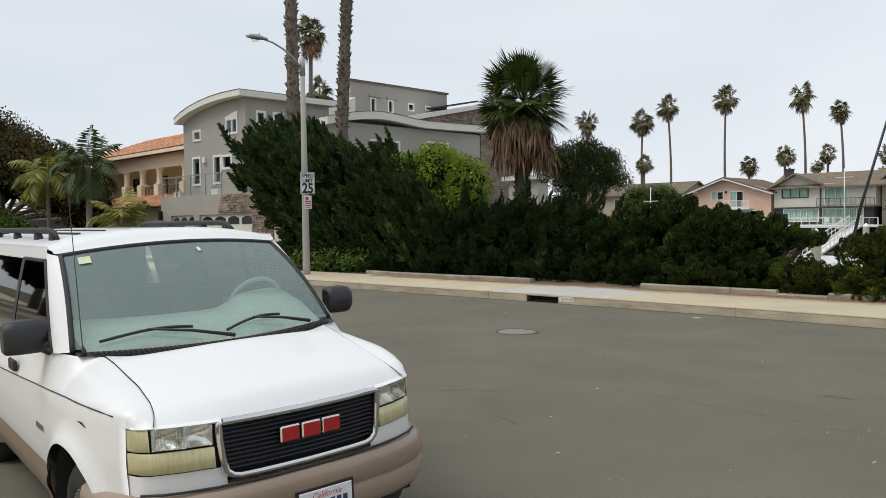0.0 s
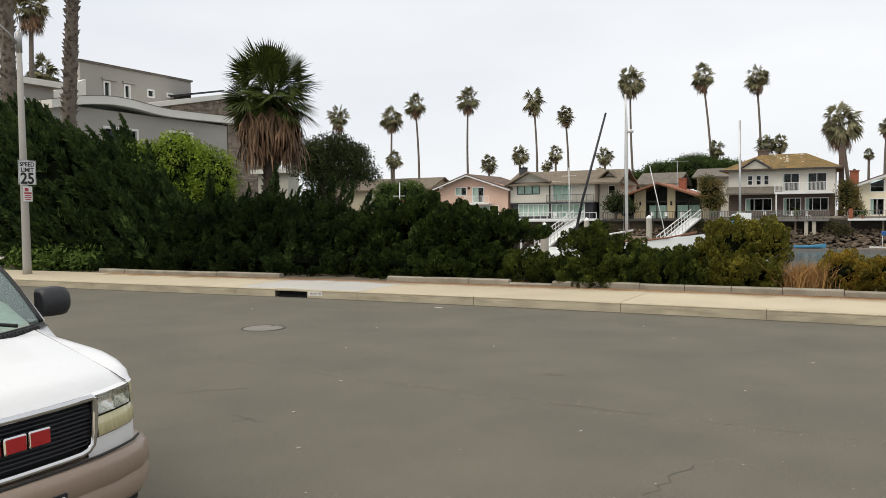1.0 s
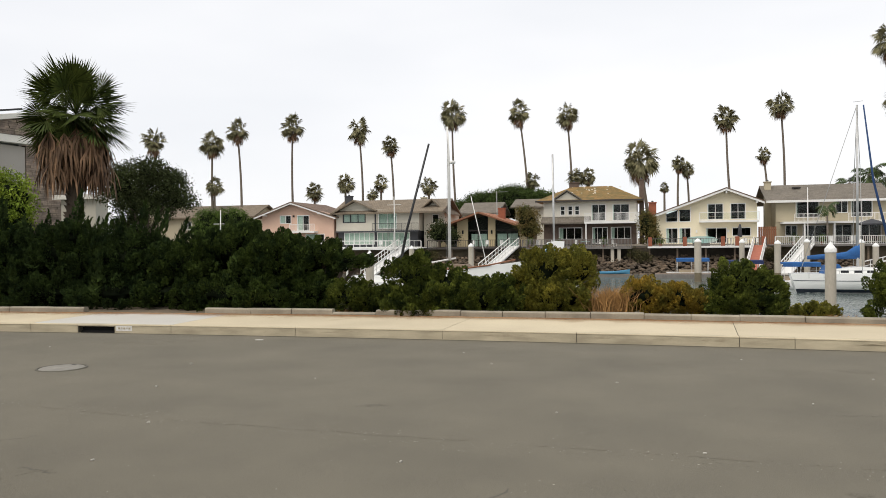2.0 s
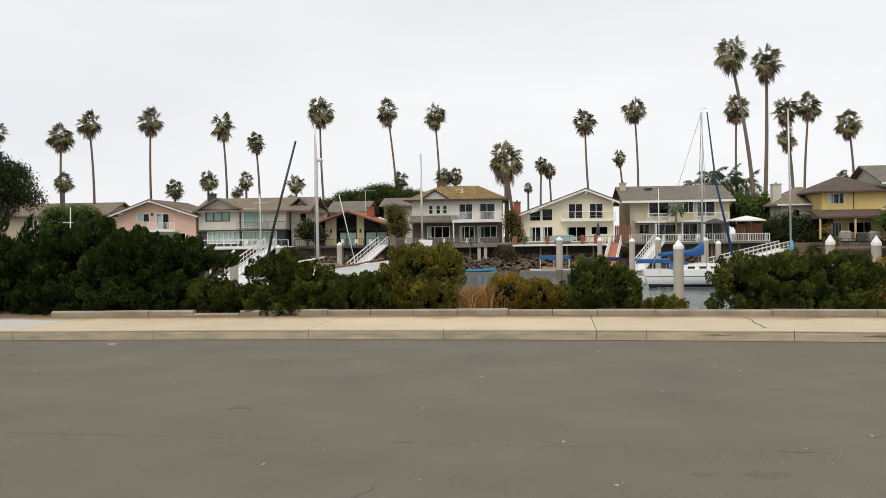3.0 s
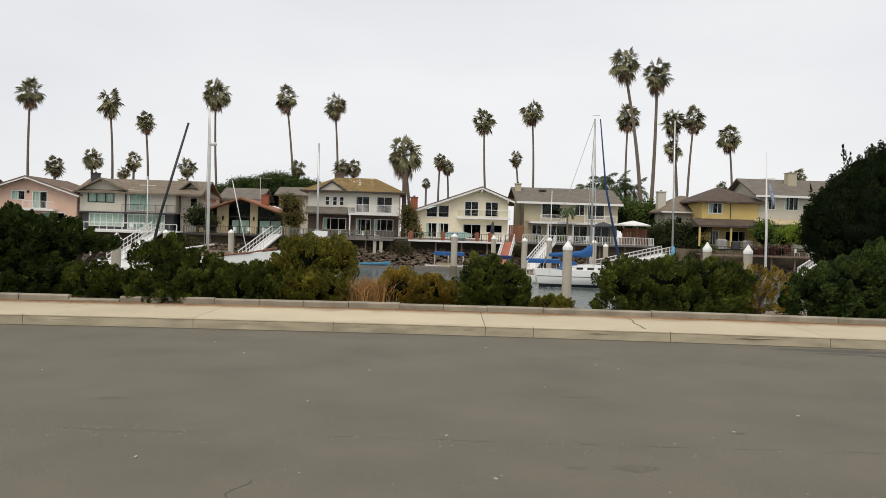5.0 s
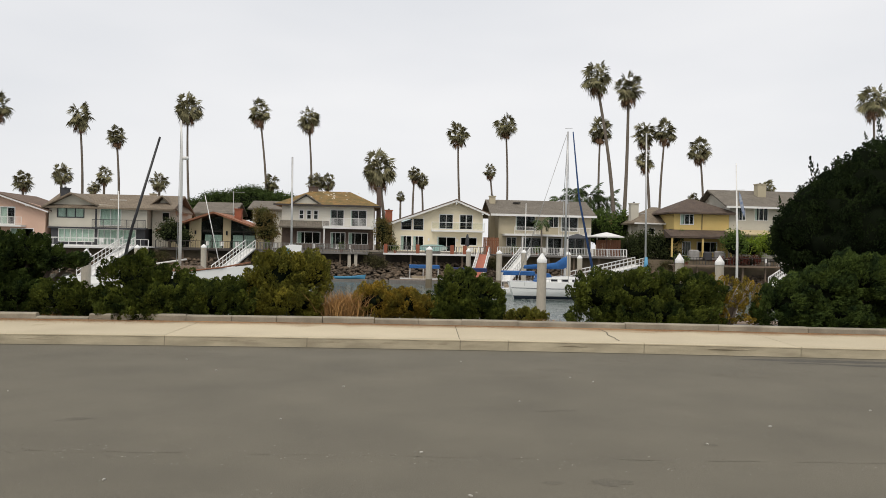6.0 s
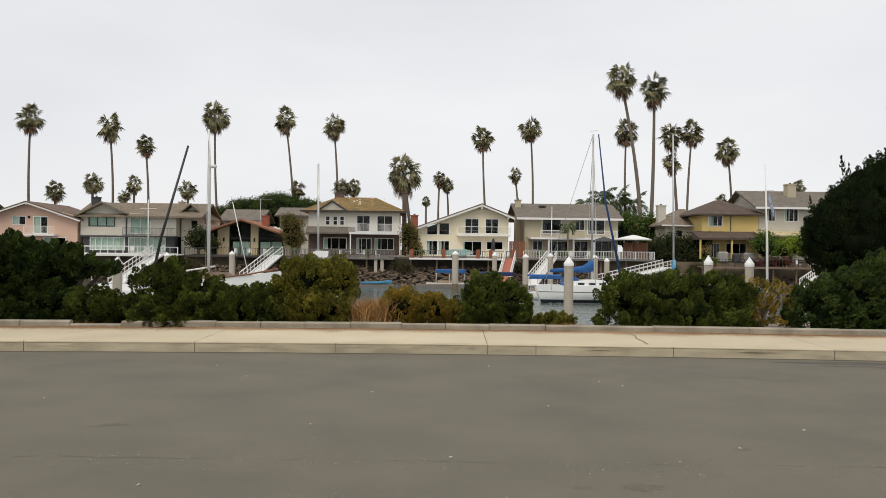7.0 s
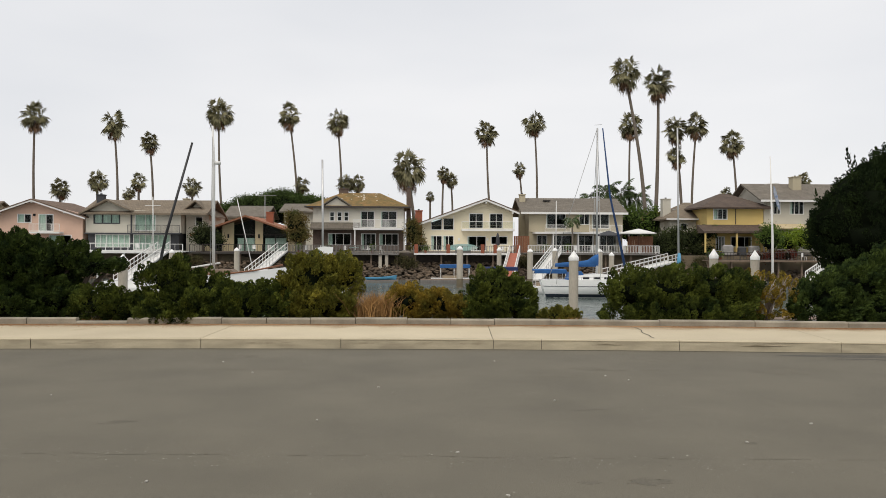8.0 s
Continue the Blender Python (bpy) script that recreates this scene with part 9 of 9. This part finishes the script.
def hull_mesh(L, B, free, draft=0.35, bow=1.0, sheer=0.35, stern=0.7, n=16, rake=0.12):
    """A boat's hull along +x with its bow at x = L / 2; the deck edge at free above the water, rising to the bow."""
    s = Shape()
    secs = []
    for i in range(n + 1):
        u = i / n
        x = -L / 2 + L * u
        w = B / 2 * (stern + (1 - stern) * math.sin(min(1, u / 0.45) * math.pi / 2)) * (1 if u < 0.45 else max(0.015, math.cos((u - 0.45) / 0.55 * math.pi / 2) ** 0.75))
        top = free + sheer * max(0, (u - 0.35)) ** 1.6 * 1.4
        keel = -draft * (1 - max(0, (u - 0.8) / 0.2) ** 2)
        sec = []
        for k in range(7):
            v = k / 6
            z = keel + (top - keel) * v
            y = w * (min(1.0, (v / 0.55)) ** 0.5 * (0.94 + 0.06 * v) if v > 0 else 0)
            sec.append((x + rake * L * 0.5 * v * max(0, u - 0.6) - 0.06 * L * v * max(0.0, 1 - u / 0.2), y, z))
        secs.append(sec)
    for sg in (1, -1):
        s.add([(p[0], sg * p[1], p[2]) for sec in secs for p in sec], [(i * 7 + k, i * 7 + k + 1, i * 7 + 8 + k, i * 7 + 7 + k) for i in range(n) for k in range(6)], True)
    edge = [sec[-1] for sec in secs]
    s.add([(p[0], p[1], p[2] - 0.02) for p in edge] + [(p[0], -p[1], p[2] - 0.02) for p in edge], [(i, i + 1, i + n + 2, i + n + 1) for i in range(n)])
    st = secs[0]
    s.add([p for p in st] + [(p[0], -p[1], p[2]) for p in reversed(st)], [tuple(range(14))])
    return s, secs


def boat(x, y, yaw, L, B, free, label, name="boat", stripe=NAVY, cat="boat", material=None, **kw):
    b = thing(name, label, cat, pose(x, y, WATER, 0, 0, yaw))
    s, secs = hull_mesh(L, B, free, **kw)
    part("hull", s, material or HULL, b)
    t = Shape()
    for sg in (1, -1):
        pts = [(sec[4][0], sg * (sec[4][1] + 0.02), sec[4][2] + 0.12 * (sec[6][2] - sec[4][2])) for sec in secs]
        t.tube(pts, 0.022, 5)
        band = []
        for sec in secs:
            for z in (-0.1, 0.1, 0.3):
                k = next((i for i in range(6) if sec[i + 1][2] >= z), 5)
                f = (z - sec[k][2]) / max(1e-6, sec[k + 1][2] - sec[k][2])
                band.append((sec[k][0] + (sec[k + 1][0] - sec[k][0]) * f, sg * (sec[k][1] + (sec[k + 1][1] - sec[k][1]) * f + 0.02), z))
        t.add(band, [(i * 3 + j, i * 3 + j + 1, i * 3 + 4 + j, i * 3 + 3 + j) for i in range(len(secs) - 2) for j in range(2)], True)
    if stripe:
        part("stripe", t, stripe, b)
    return b


# the white sloop moored in the gap of the hedge
sl = boat(16.1, 66, 0, 10.0, 3.0, 1.5, "white sloop with blue sail cover moored at a dock", "sailboat", sheer=0.3, stern=0.42)
cab = Shape().prism([(-3.0, 1.4), (-2.6, 1.85), (-0.8, 2.0), (1.2, 1.9), (2.2, 1.6), (2.4, 1.4)], -0.85, 0.85)
cabin = part("cabin", cab, HULL, sl)
for a in (-2.1, -1.2, -0.3, 0.6):
    part("port_light", Shape().slab(a, a + 0.55, -0.868, -0.852, 1.55, 1.74, 0.01), DARKGLASS_PANE, cabin)
part("mast", Shape().tube([(-0.75, 0, 1.4), (-0.75, 0, 14.3)], [0.1, 0.075], 10), ALU, sl)
part("spreader", Shape().beam((-0.75, -0.95, 8.9), (-0.75, 0.95, 8.9), 0.05, 0.05), ALU, sl)
part("boom", Shape().tube([(-0.75, 0, 2.7), (-4.4, 0, 2.75)], 0.07, 8), ALU, sl)
cv = Shape()
prof = [(-0.62, 3.75, 0.16), (-0.9, 3.6, 0.2), (-1.5, 3.15, 0.24), (-2.4, 3.0, 0.22), (-3.4, 2.95, 0.16), (-4.3, 2.85, 0.08)]
n = 10
cv.add([(x, w * math.cos(k * math.tau / n), (top + 2.55) / 2 + (top - 2.55) / 2 * math.sin(k * math.tau / n)) for x, top, w in prof for k in range(n)], [(i * n + k, i * n + (k + 1) % n, i * n + n + (k + 1) % n, i * n + n + k) for i in range(len(prof) - 1) for k in range(n)], True)
part("sail_cover", cv, BLUEC, sl, "blue canvas sail cover")
part("furled_jib", Shape().tube([(-0.3, 0, 14.3), (0.35, 0, 8.6), (1.75, 0, 2.2)], [0.05, 0.08, 0.12], 8), DEEPB2, sl, "furled jib in a blue sleeve")
part("dodger", Shape().prism([(-3.4, 1.3), (-3.1, 2.1), (-2.2, 2.2), (-1.9, 1.75), (-2.4, 1.5)], -0.8, 0.8), BLUEC, sl)
for a, b in (((-0.75, 0, 14.3), (-4.9, 0, 1.3)), ((-0.75, -0.95, 8.9), (-0.75, -1.4, 1.3)), ((-0.75, 0.95, 8.9), (-0.75, 1.4, 1.3)), ((-0.75, 0, 14.2), (-0.75, -0.95, 8.9)), ((-0.75, 0, 14.2), (-0.75, 0.95, 8.9))):
    part("stay", Shape().tube([a, b], 0.022, 4), GALV, sl)
for k in range(9):
    part("stanchion", Shape().tube([(-4.4 + k * 1.05, -1.3 + 0.05 * max(0, k - 5) ** 1.7, 1.15), (-4.4 + k * 1.05, -1.3 + 0.05 * max(0, k - 5) ** 1.7, 1.75)], 0.018, 5), GALV, sl)
part("lifeline", Shape().tube([(-4.4 + k * 1.05, -1.3 + 0.05 * max(0, k - 5) ** 1.7, 1.73) for k in range(9)], 0.012, 4), GALV, sl)
part("masthead_vane", Shape().beam((-1.0, 0, 14.55), (-0.35, 0, 14.6), 0.03, 0.03), GALV, sl)


def canopy_boat(x, y, yaw, canvas, label, L=5.0):
    b = boat(x, y, yaw, L, 1.9, 0.55, label, "canopy_boat", sheer=0.15, stern=0.85)
    can = Shape().slab(-L * 0.36, L * 0.3, -0.85, 0.85, 1.95, 2.1, 0.06)
    c = part("canopy", can, canvas, b, "canvas canopy")
    part("valance", Shape().box(-L * 0.36, L * 0.3, -0.86, -0.855, 1.72, 1.96), canvas, c)
    for px in (-L * 0.34, -0.05 * L, L * 0.28):
        for py in (-0.8, 0.8):
            part("canopy_post", Shape().tube([(px, py, 0.5), (px, py, 1.97)], 0.025, 6), TRIMW, b)
    part("bench", Shape().slab(-L * 0.3, L * 0.15, -0.6, 0.6, 0.5, 0.85, 0.05), TAUPE, b)
    return b


canopy_boat(4.6, 89.4, 0, BLUEC, "small white canopy boat with blue top at the dock", 5.2)
canopy_boat(8.9, 81.0, 10, DEEPB, "canopy boat with dark blue top", 5.0)
canopy_boat(12.8, 74.0, 0, BLUEC, "canopy boat with bright blue top", 4.6)
kay = boat(10.6, 72.0, 6, 3.2, 0.75, 0.35, "red kayak beside the dock", "kayak", None, "kayak", REDP, draft=0.1, stern=0.1, sheer=0.1)
part("blue_tarp", Shape().slab(-0.6, 0.6, -0.3, 0.3, 0.35, 0.6, 0.1), DEEPB, kay)
boat(-4.0, 91.0, 5, 3.4, 1.1, 0.55, "light blue dinghy upturned on a float", "dinghy", None, "dinghy", SKYB, draft=-0.2, stern=0.4)
boat(11.6, 70.5, 0, 4.0, 1.6, 0.6, "small white tender behind the sloop", "tender", None, "boat")

# the old sailing boat to the left, with its masts
ob = boat(-14.4, 60, 0, 9.6, 2.9, 2.05, "old white sailing boat with varnished rail", "sailboat", None, sheer=0.9, stern=0.7)
part("toe_rail", Shape().tube([(-4.6, -1.0, 2.1), (-2, -1.42, 2.07), (0.5, -1.45, 2.15), (2.5, -1.1, 2.4), (4.4, -0.15, 2.8)], 0.06, 6), REDWOOD, ob, "varnished wooden rail")
part("deck_house", Shape().prism([(-3.0, 2.05), (-2.8, 2.4), (0.6, 2.45), (1.0, 2.1)], -0.7, 0.7), WOOD, ob)
part("mast", Shape().tube([(-0.85, 0, 1.3), (-0.85, 0, 10.5), (-0.95, 0, 13.3)], [0.12, 0.11, 0.07], 10), WHITE, ob, "white mast")
part("radar_dome", Shape().lathe([(0.0, 10.35), (0.22, 10.37), (0.25, 10.5), (0.2, 10.6), (0, 10.62)], 12, (-0.55, 0)), WHITE, ob)
part("spar", Shape().tube([(0.9, 0, 7.8), (2.3, 0, 1.6)], [0.03, 0.035], 7), WHITE, ob)
part("stay", Shape().tube([(-0.95, 0, 13.0), (-0.75, -1.3, 2.1)], 0.02, 4), GALV, ob)
bs = boat(-21.5, 61, 0, 8.0, 2.6, 1.0, "low white boat with raked black mast", "sailboat", None)
part("mast", Shape().tube([(1.5, 0, 0.9), (2.4, 0, 5.2), (4.35, 0, 12.15)], [0.12, 0.11, 0.08], 9), BLACKP, bs, "raked black mast")
part("cabin", Shape().prism([(-2.6, 0.95), (-2.2, 1.5), (0.4, 1.5), (1.0, 0.95)], -0.8, 0.8), HULL, bs)
part("boom", Shape().tube([(1.2, 0, 2.0), (6.5, 0, 2.9)], 0.07, 7), WHITE, bs)
ms = boat(-9.6, 75, 0, 6.5, 2.1, 0.85, "small sailing boat with bare grey mast and blue sail", "sailboat", None)
part("mast", Shape().tube([(0.8, 0, 0.8), (0.7, 0, 12.4)], [0.11, 0.09], 9), ALU, ms)
part("sail", Shape().prism([(-0.1, 3.0), (0.15, 3.9), (0.55, 3.75), (1.0, 3.15), (0.9, 2.9)], -0.18, 0.12), SKYB, ms, "crumpled blue and white sail")
part("sail", Shape().prism([(-0.25, 2.85), (0.1, 4.0), (0.9, 4.15), (1.75, 4.1), (1.7, 3.3), (1.1, 2.9)], -0.12, 0.2), HULL, ms)
cat2 = boat(26.2, 80, 0, 6.0, 2.2, 0.8, "small sailing boat with tall bare mast", "sailboat", None)
part("mast", Shape().tube([(0.9, 0, 0.7), (0.65, 0, 16.5)], [0.11, 0.08], 9), ALU, cat2)
part("sail_cover", Shape().tube([(0.9, -0.05, 2.2), (0.9, -0.05, 3.6)], [0.3, 0.14], 8), SKYB, cat2, "pale blue sail cover")
part("yard", Shape().beam((0.2, 0, 8.1), (0.9, 0, 8.2), 0.04, 0.04), ALU, cat2)
rb = boat(-41.2, 70, 0, 8.0, 2.8, 1.6, "white cabin cruiser with radar mast behind the hedge", "cabin_cruiser", None)
part("cabin", Shape().prism([(-3.0, 1.6), (-2.6, 3.9), (0.6, 4.1), (1.6, 2.8), (2.6, 1.8)], -1.1, 1.1), HULL, rb)
part("cabin_window", Shape().box(-2.2, 0.4, -1.115, -1.105, 3.0, 3.6), DARKGLASS_PANE, rb)
part("radar_mast", Shape().tube([(-0.3, 0, 4.0), (-0.2, 0, 7.6)], [0.07, 0.04], 7), WHITE, rb)
part("crossbar", Shape().beam((-1.0, 0, 6.2), (0.6, 0, 6.2), 0.06, 0.06), WHITE, rb)
part("flag", Shape().prism([(0.1, 5.8), (0.55, 5.5), (0.7, 4.4), (0.3, 4.5)], -0.02, 0.02), REDP, rb, "hanging red and white flag")
part("radome", Shape().lathe([(0.0, 4.1), (0.35, 4.12), (0.35, 4.35), (0, 4.4)], 12, (-1.4, 0)), WHITE, rb)

# flagpoles
fpole = thing("flagpole", "white nautical flagpole with yardarm and blue flag", "flagpole", pose(20.75, 45, WATER))
part("pole", Shape().tube([(0.12, 0, -1.0), (0.05, 0, 5.0), (-0.12, 0, 9.6)], [0.09, 0.07, 0.03], 8), WHITE, fpole)
part("yardarm", Shape().beam((-0.45, 0, 8.0), (0.42, 0, 8.05), 0.04, 0.04), WHITE, fpole)
part("flag", Shape().prism([(0.1, 7.9), (0.19, 7.75), (0.33, 7.3), (0.46, 6.75), (0.44, 6.45), (0.3, 6.75), (0.2, 7.1), (0.1, 7.5)], -0.03, 0.03), mat("faded_blue_flag", (0.09, 0.15, 0.30), (0.45, 0.47, 0.5), 6, 0.9), fpole, "limp faded blue flag")
dock(17.5, 24.0, 44.0, 46.0)
tp = thing("flagpole", "white nautical flagpole with short yardarm", "flagpole", pose(-29.8, 90, 0.95))
part("pole", Shape().tube([(0, 0, 0), (-0.05, 0, 6.2)], [0.08, 0.05], 8), WHITE, tp)
part("yardarm", Shape().beam((-0.95, 0, 5.2), (0.85, 0, 5.2), 0.05, 0.05), WHITE, tp)
t2 = thing("flagpole", "white nautical flagpole before the beige house", "flagpole", pose(17.6, 98.3, 0.85))
part("pole", Shape().tube([(0, 0, 0), (0, 0, 6.6)], [0.07, 0.04], 8), WHITE, t2)
part("yardarm", Shape().beam((-0.95, 0, 5.0), (0.95, 0, 5.0), 0.05, 0.05), WHITE, t2)

# terraces: furniture and planting
sup = thing("paddleboard", "turquoise paddleboard lying on the terrace wall", "paddleboard", pose(5.9, 98.6, 1.53))
bd = Shape()
bd.add([(1.9 * (2 * i / 14 - 1), sg * 0.05, 0.42 * math.sqrt(max(0, 1 - (2 * i / 14 - 1) ** 2)) * q) for sg in (-1, 1) for q in (-1, 1) for i in range(15)], [(i, i + 1, 16 + i, 15 + i) for i in range(14)] + [(30 + i, 31 + i, 46 + i, 45 + i) for i in range(14)] + [(15 + i, 16 + i, 46 + i, 45 + i) for i in range(14)] + [(i, i + 1, 31 + i, 30 + i) for i in range(14)])
part("board", bd, TURQ, sup)
part("stand", Shape().box(-1.0, 1.0, 0.06, 0.12, -0.75, 0.1), DECKG, sup)


def umbrella(x, y, z, h, r, material, label, closed=False):
    u = thing("patio_umbrella", label, "umbrella", pose(x, y, z))
    part("pole", Shape().tube([(0, 0, 0), (0, 0, h)], 0.03, 7), DARKWOOD, u)
    part("base", Shape().lathe([(0.0, 0.08), (0.25, 0.07), (0.28, 0.0)], 12), DECKG, u)
    if closed:
        part("canopy", Shape().lathe([(0.02, h), (0.12, h - 0.1), (0.2, h - 0.5), (0.28, h - 1.5), (0.16, h - 1.6)], 10), material, u)
    else:
        part("canopy", Shape().lathe([(0.02, h), (r * 0.5, h - 0.25), (r, h - 0.55), (r, h - 0.7)], 8, smooth=False), material, u)
    return u


umbrella(50.4, 96.8, 0.1, 3.7, 0.3, TAUPE, "closed taupe patio umbrella on the garden terrace", True)
umbrella(10.4, 100, 0.78, 2.6, 0.3, CHAR, "closed black patio umbrella on the pale terrace", True)
umbrella(28.8, 101.0, 0.85, 3.2, 2.4, TRIMW, "open white patio umbrella beside the beige house")
umbrella(24.6, 99.6, 0.85, 2.9, 1.6, CHAR, "open dark patio umbrella beside the beige house")
umbrella(46.4, 100.5, 0.8, 2.8, 0.3, TAUPE, "closed beige patio umbrella under the porch", True)


def chair(x, y, z, yaw, material, group="terrace chairs"):
    c = thing("patio_chair", "pale plastic patio chair on a terrace", "chair", pose(x, y, z, 0, 0, yaw), group)
    part("seat", Shape().slab(-0.24, 0.24, -0.22, 0.24, 0.4, 0.45, 0.02), material, c)
    part("backrest", Shape().slab(-0.24, 0.24, 0.22, 0.27, 0.45, 0.95, 0.02), material, c)
    for sx in (-0.2, 0.2):
        for sy in (-0.18, 0.22):
            part("leg", Shape().box(sx - 0.02, sx + 0.02, sy - 0.02, sy + 0.02, 0, 0.4), material, c)
    return c


c0 = chair(11.0, 99.4, 0.78, 20, WHITE)
for k, (x, y, z, a) in enumerate([(12.1, 99.2, 0.78, -30), (9.6, 99.6, 0.78, 70), (20.5, 100, 0.85, 10), (22.6, 100.2, 0.85, -40), (23.4, 99.8, 0.85, 30), (26.5, 100.2, 0.85, 0), (-20.5, 100, 0.8, 15), (-22.5, 100.2, 0.8, -25), (-18.5, 100, 0.8, 40), (-12.0, 100.5, 0.72, 10), (-9.0, 100.6, 0.72, 30), (-6.2, 100.4, 0.72, -20), (-4.4, 100.8, 0.72, 60), (-35, 99.5, 0.9, 20), (48.6, 96.8, 0.1, 30), (50.9, 97.3, 0.1, -50), (46.9, 97.0, 0.1, 80), (49.9, 96.4, 0.1, 190), (-14.0, 100.2, 0.72, 0)]):
    copy_thing(c0, pose(x, y, z, 0, 0, a))


def table(x, y, z, label, cloth=None):
    t = thing("patio_table", label, "table", pose(x, y, z))
    part("tabletop", Shape().lathe([(0, 0.75), (0.6, 0.75), (0.6, 0.7), (0, 0.7)], 18), cloth or DECKG, t)
    part("pedestal", Shape().tube([(0, 0, 0), (0, 0, 0.7)], 0.05, 8), DECKG, t)


table(11.5, 100.0, 0.78, "round pale patio table on the terrace", WHITE)
table(-8.0, 101.0, 0.72, "round turquoise patio table on the deck", TURQ)
table(22.0, 100.8, 0.85, "round patio table beside the beige house")
table(49.6, 97.2, 0.1, "round dark patio table on the garden terrace", DARKWOOD)


def fence(x0, x1, y, z, h, label):
    f = thing("fence", label, "fence", pose(0, 0, 0))
    n = int((x1 - x0) / 0.22)
    for k in range(n):
        a = x0 + (x1 - x0) * k / n
        part("board", Shape().box(a, a + 0.2, y, y + 0.03, z, z + h), REDWOOD, f)
    part("rail", Shape().box(x0, x1, y + 0.031, y + 0.09, z + h * 0.8, z + h * 0.8 + 0.09), REDWOOD, f)


fence(27.7, 31.0, 101.9, 0.85, 2.2, "red-brown board fence beside the beige house")
fence(12.9, 15.0, 103.5, 0.85, 2.2, "orange-brown board fence between two houses")
fence(38.2, 41.5, 106.0, 0.8, 2.3, "orange-brown board fence beside the yellow house")
leaf_tree(44.0, 97.0, 0.1, [(-1.0, 0, 0.4, 1.2, 0.5, 0.5), (0.8, 0, 0.5, 1.2, 0.5, 0.6), (2.6, 0, 0.5, 1.2, 0.5, 0.6)], 2600, 0.10, "low dark red border plants along the terrace", REDLEAF, 31, name="border_plant", cat="plant", core=0.7)
for k, (x, w, h) in enumerate([(39.6, 1.3, 1.3), (41.4, 1.0, 1.1), (43.0, 1.4, 1.2)]):
    g = thing("covered_grill", "barbecue under a pale grey fitted cover", "grill", pose(x, 98.5, 0.7), "covered grills")
    part("cover", Shape().slab(-w / 2, w / 2, -0.4, 0.4, 0.05, h, 0.18), COVERG if k != 1 else CHAR, g)
    for sx in (-w * 0.4, w * 0.4):
        part("wheel", Shape().box(sx - 0.04, sx + 0.04, -0.3, -0.2, 0, 0.06), BLACK, g)
for k, (x, y, z) in enumerate([(-14.8, 99.2, 0.72), (-11.0, 98.9, 0.72), (-5.5, 98.9, 0.72), (1.2, 99.0, 0.78), (16.2, 99.2, 0.85), (19.2, 99.0, 0.85), (36.6, 96.8, 0.1), (38.0, 96.8, 0.1)]):
    p = thing("potted_plant", "leafy green plant in a terracotta pot", "plant", pose(x, y, z), "terrace pots")
    part("pot", Shape().lathe([(0.14, 0), (0.2, 0.35), (0.22, 0.36), (0.18, 0.34), (0, 0.33)], 12), BRICK, p)
    part("leaves", leaf_cloud(60 + k, [(0, 0, 0.65, 0.3, 0.3, 0.35)], 260, 0.09, 0.2), LEAFG, p)
aerial = thing("tv_aerial", "television aerial on a tall pole behind the low roof", "aerial", pose(-21.5, 112, 0.7))
part("pole", Shape().tube([(0, 0, 0), (0, 0, 8.1)], 0.05, 6), GALV, aerial)
for k in range(6):
    part("element", Shape().beam((-1.2 + 0.5 * k, -0.5, 8.0), (-1.2 + 0.5 * k, 0.5, 8.0), 0.03, 0.03), GALV, aerial)
part("crossbar", Shape().beam((-1.4, 0, 8.0), (1.6, 0, 8.0), 0.04, 0.04), GALV, aerial)


# ---- unseen houses and trees, added behind the camera to close the street and darken reflections ----
def unseen_house(x0, x1, y, label, wall, roof):
    """An unseen plain house added across the pavement: front wall with openings, side walls and a hipped roof."""
    h = thing("house", label, "house", pose(0, y, 0))
    m = (x0 + x1) / 2
    holes = [(x0 + 1.5, x0 + 3.5, 1.0, 2.3), (m - 0.5, m + 0.5, 0.1, 2.2), (m + 2.0, m + 4.2, 1.0, 2.3)]
    shell(h, x0, x1, 0, 9, 0.1, 3.2, wall, holes)
    part("roof", hip(Shape(), x0 - 0.7, x1 + 0.7, -0.7, 9.7, 3.2, 5.4, 4.0), roof, h)
    for o in holes:
        window(h, *o, 8.9, 1)


unseen_house(-34, -18, -24, "unseen tan bungalow added to darken reflections", BEIGE, ROOF_BROWN)
unseen_house(-13, 4, -24, "unseen pale grey bungalow added to darken reflections", GREYW, ROOF_GREY)
unseen_house(9, 26, -24, "unseen cream bungalow added to darken reflections", CREAM, ROOF_DUN)
for k, (x, y, w) in enumerate([(-16, -12, 2.6), (6.5, -13, 2.8), (-28, -11, 2.6), (20, -12, 2.5)]):
    leaf_tree(x, y, 0.1, [(-w * 0.5, 0, 4.2, w * 0.8, w * 0.8, 1.8), (w * 0.5, 0.3, 4.6, w * 0.8, w * 0.8, 1.9), (0, 0, 5.4, w * 0.7, w * 0.7, 1.4)], 5000, 0.17, "unseen round-headed tree added to darken reflections", LEAFG, 80 + k, trunk=0.2, core=0.75)
# added out of view where the van's side glass reflects
for k, (x, y, w) in enumerate([(-34, -3.0, 3.6), (-46, -3.6, 4.5), (-60, -4.5, 4.5)]):
    leaf_tree(x, y, 0.1, [(-w * 0.5, 0, 4.5, w * 0.8, w * 0.8, 3.0), (w * 0.5, 0.3, 5.0, w * 0.8, w * 0.8, 3.0), (0, 0, 7.0, w * 0.7, w * 0.7, 2.2)], 6000, 0.22, "unseen broad dark tree added to darken the van glass", LEAFD, 90 + k, trunk=0.3, core=0.85)
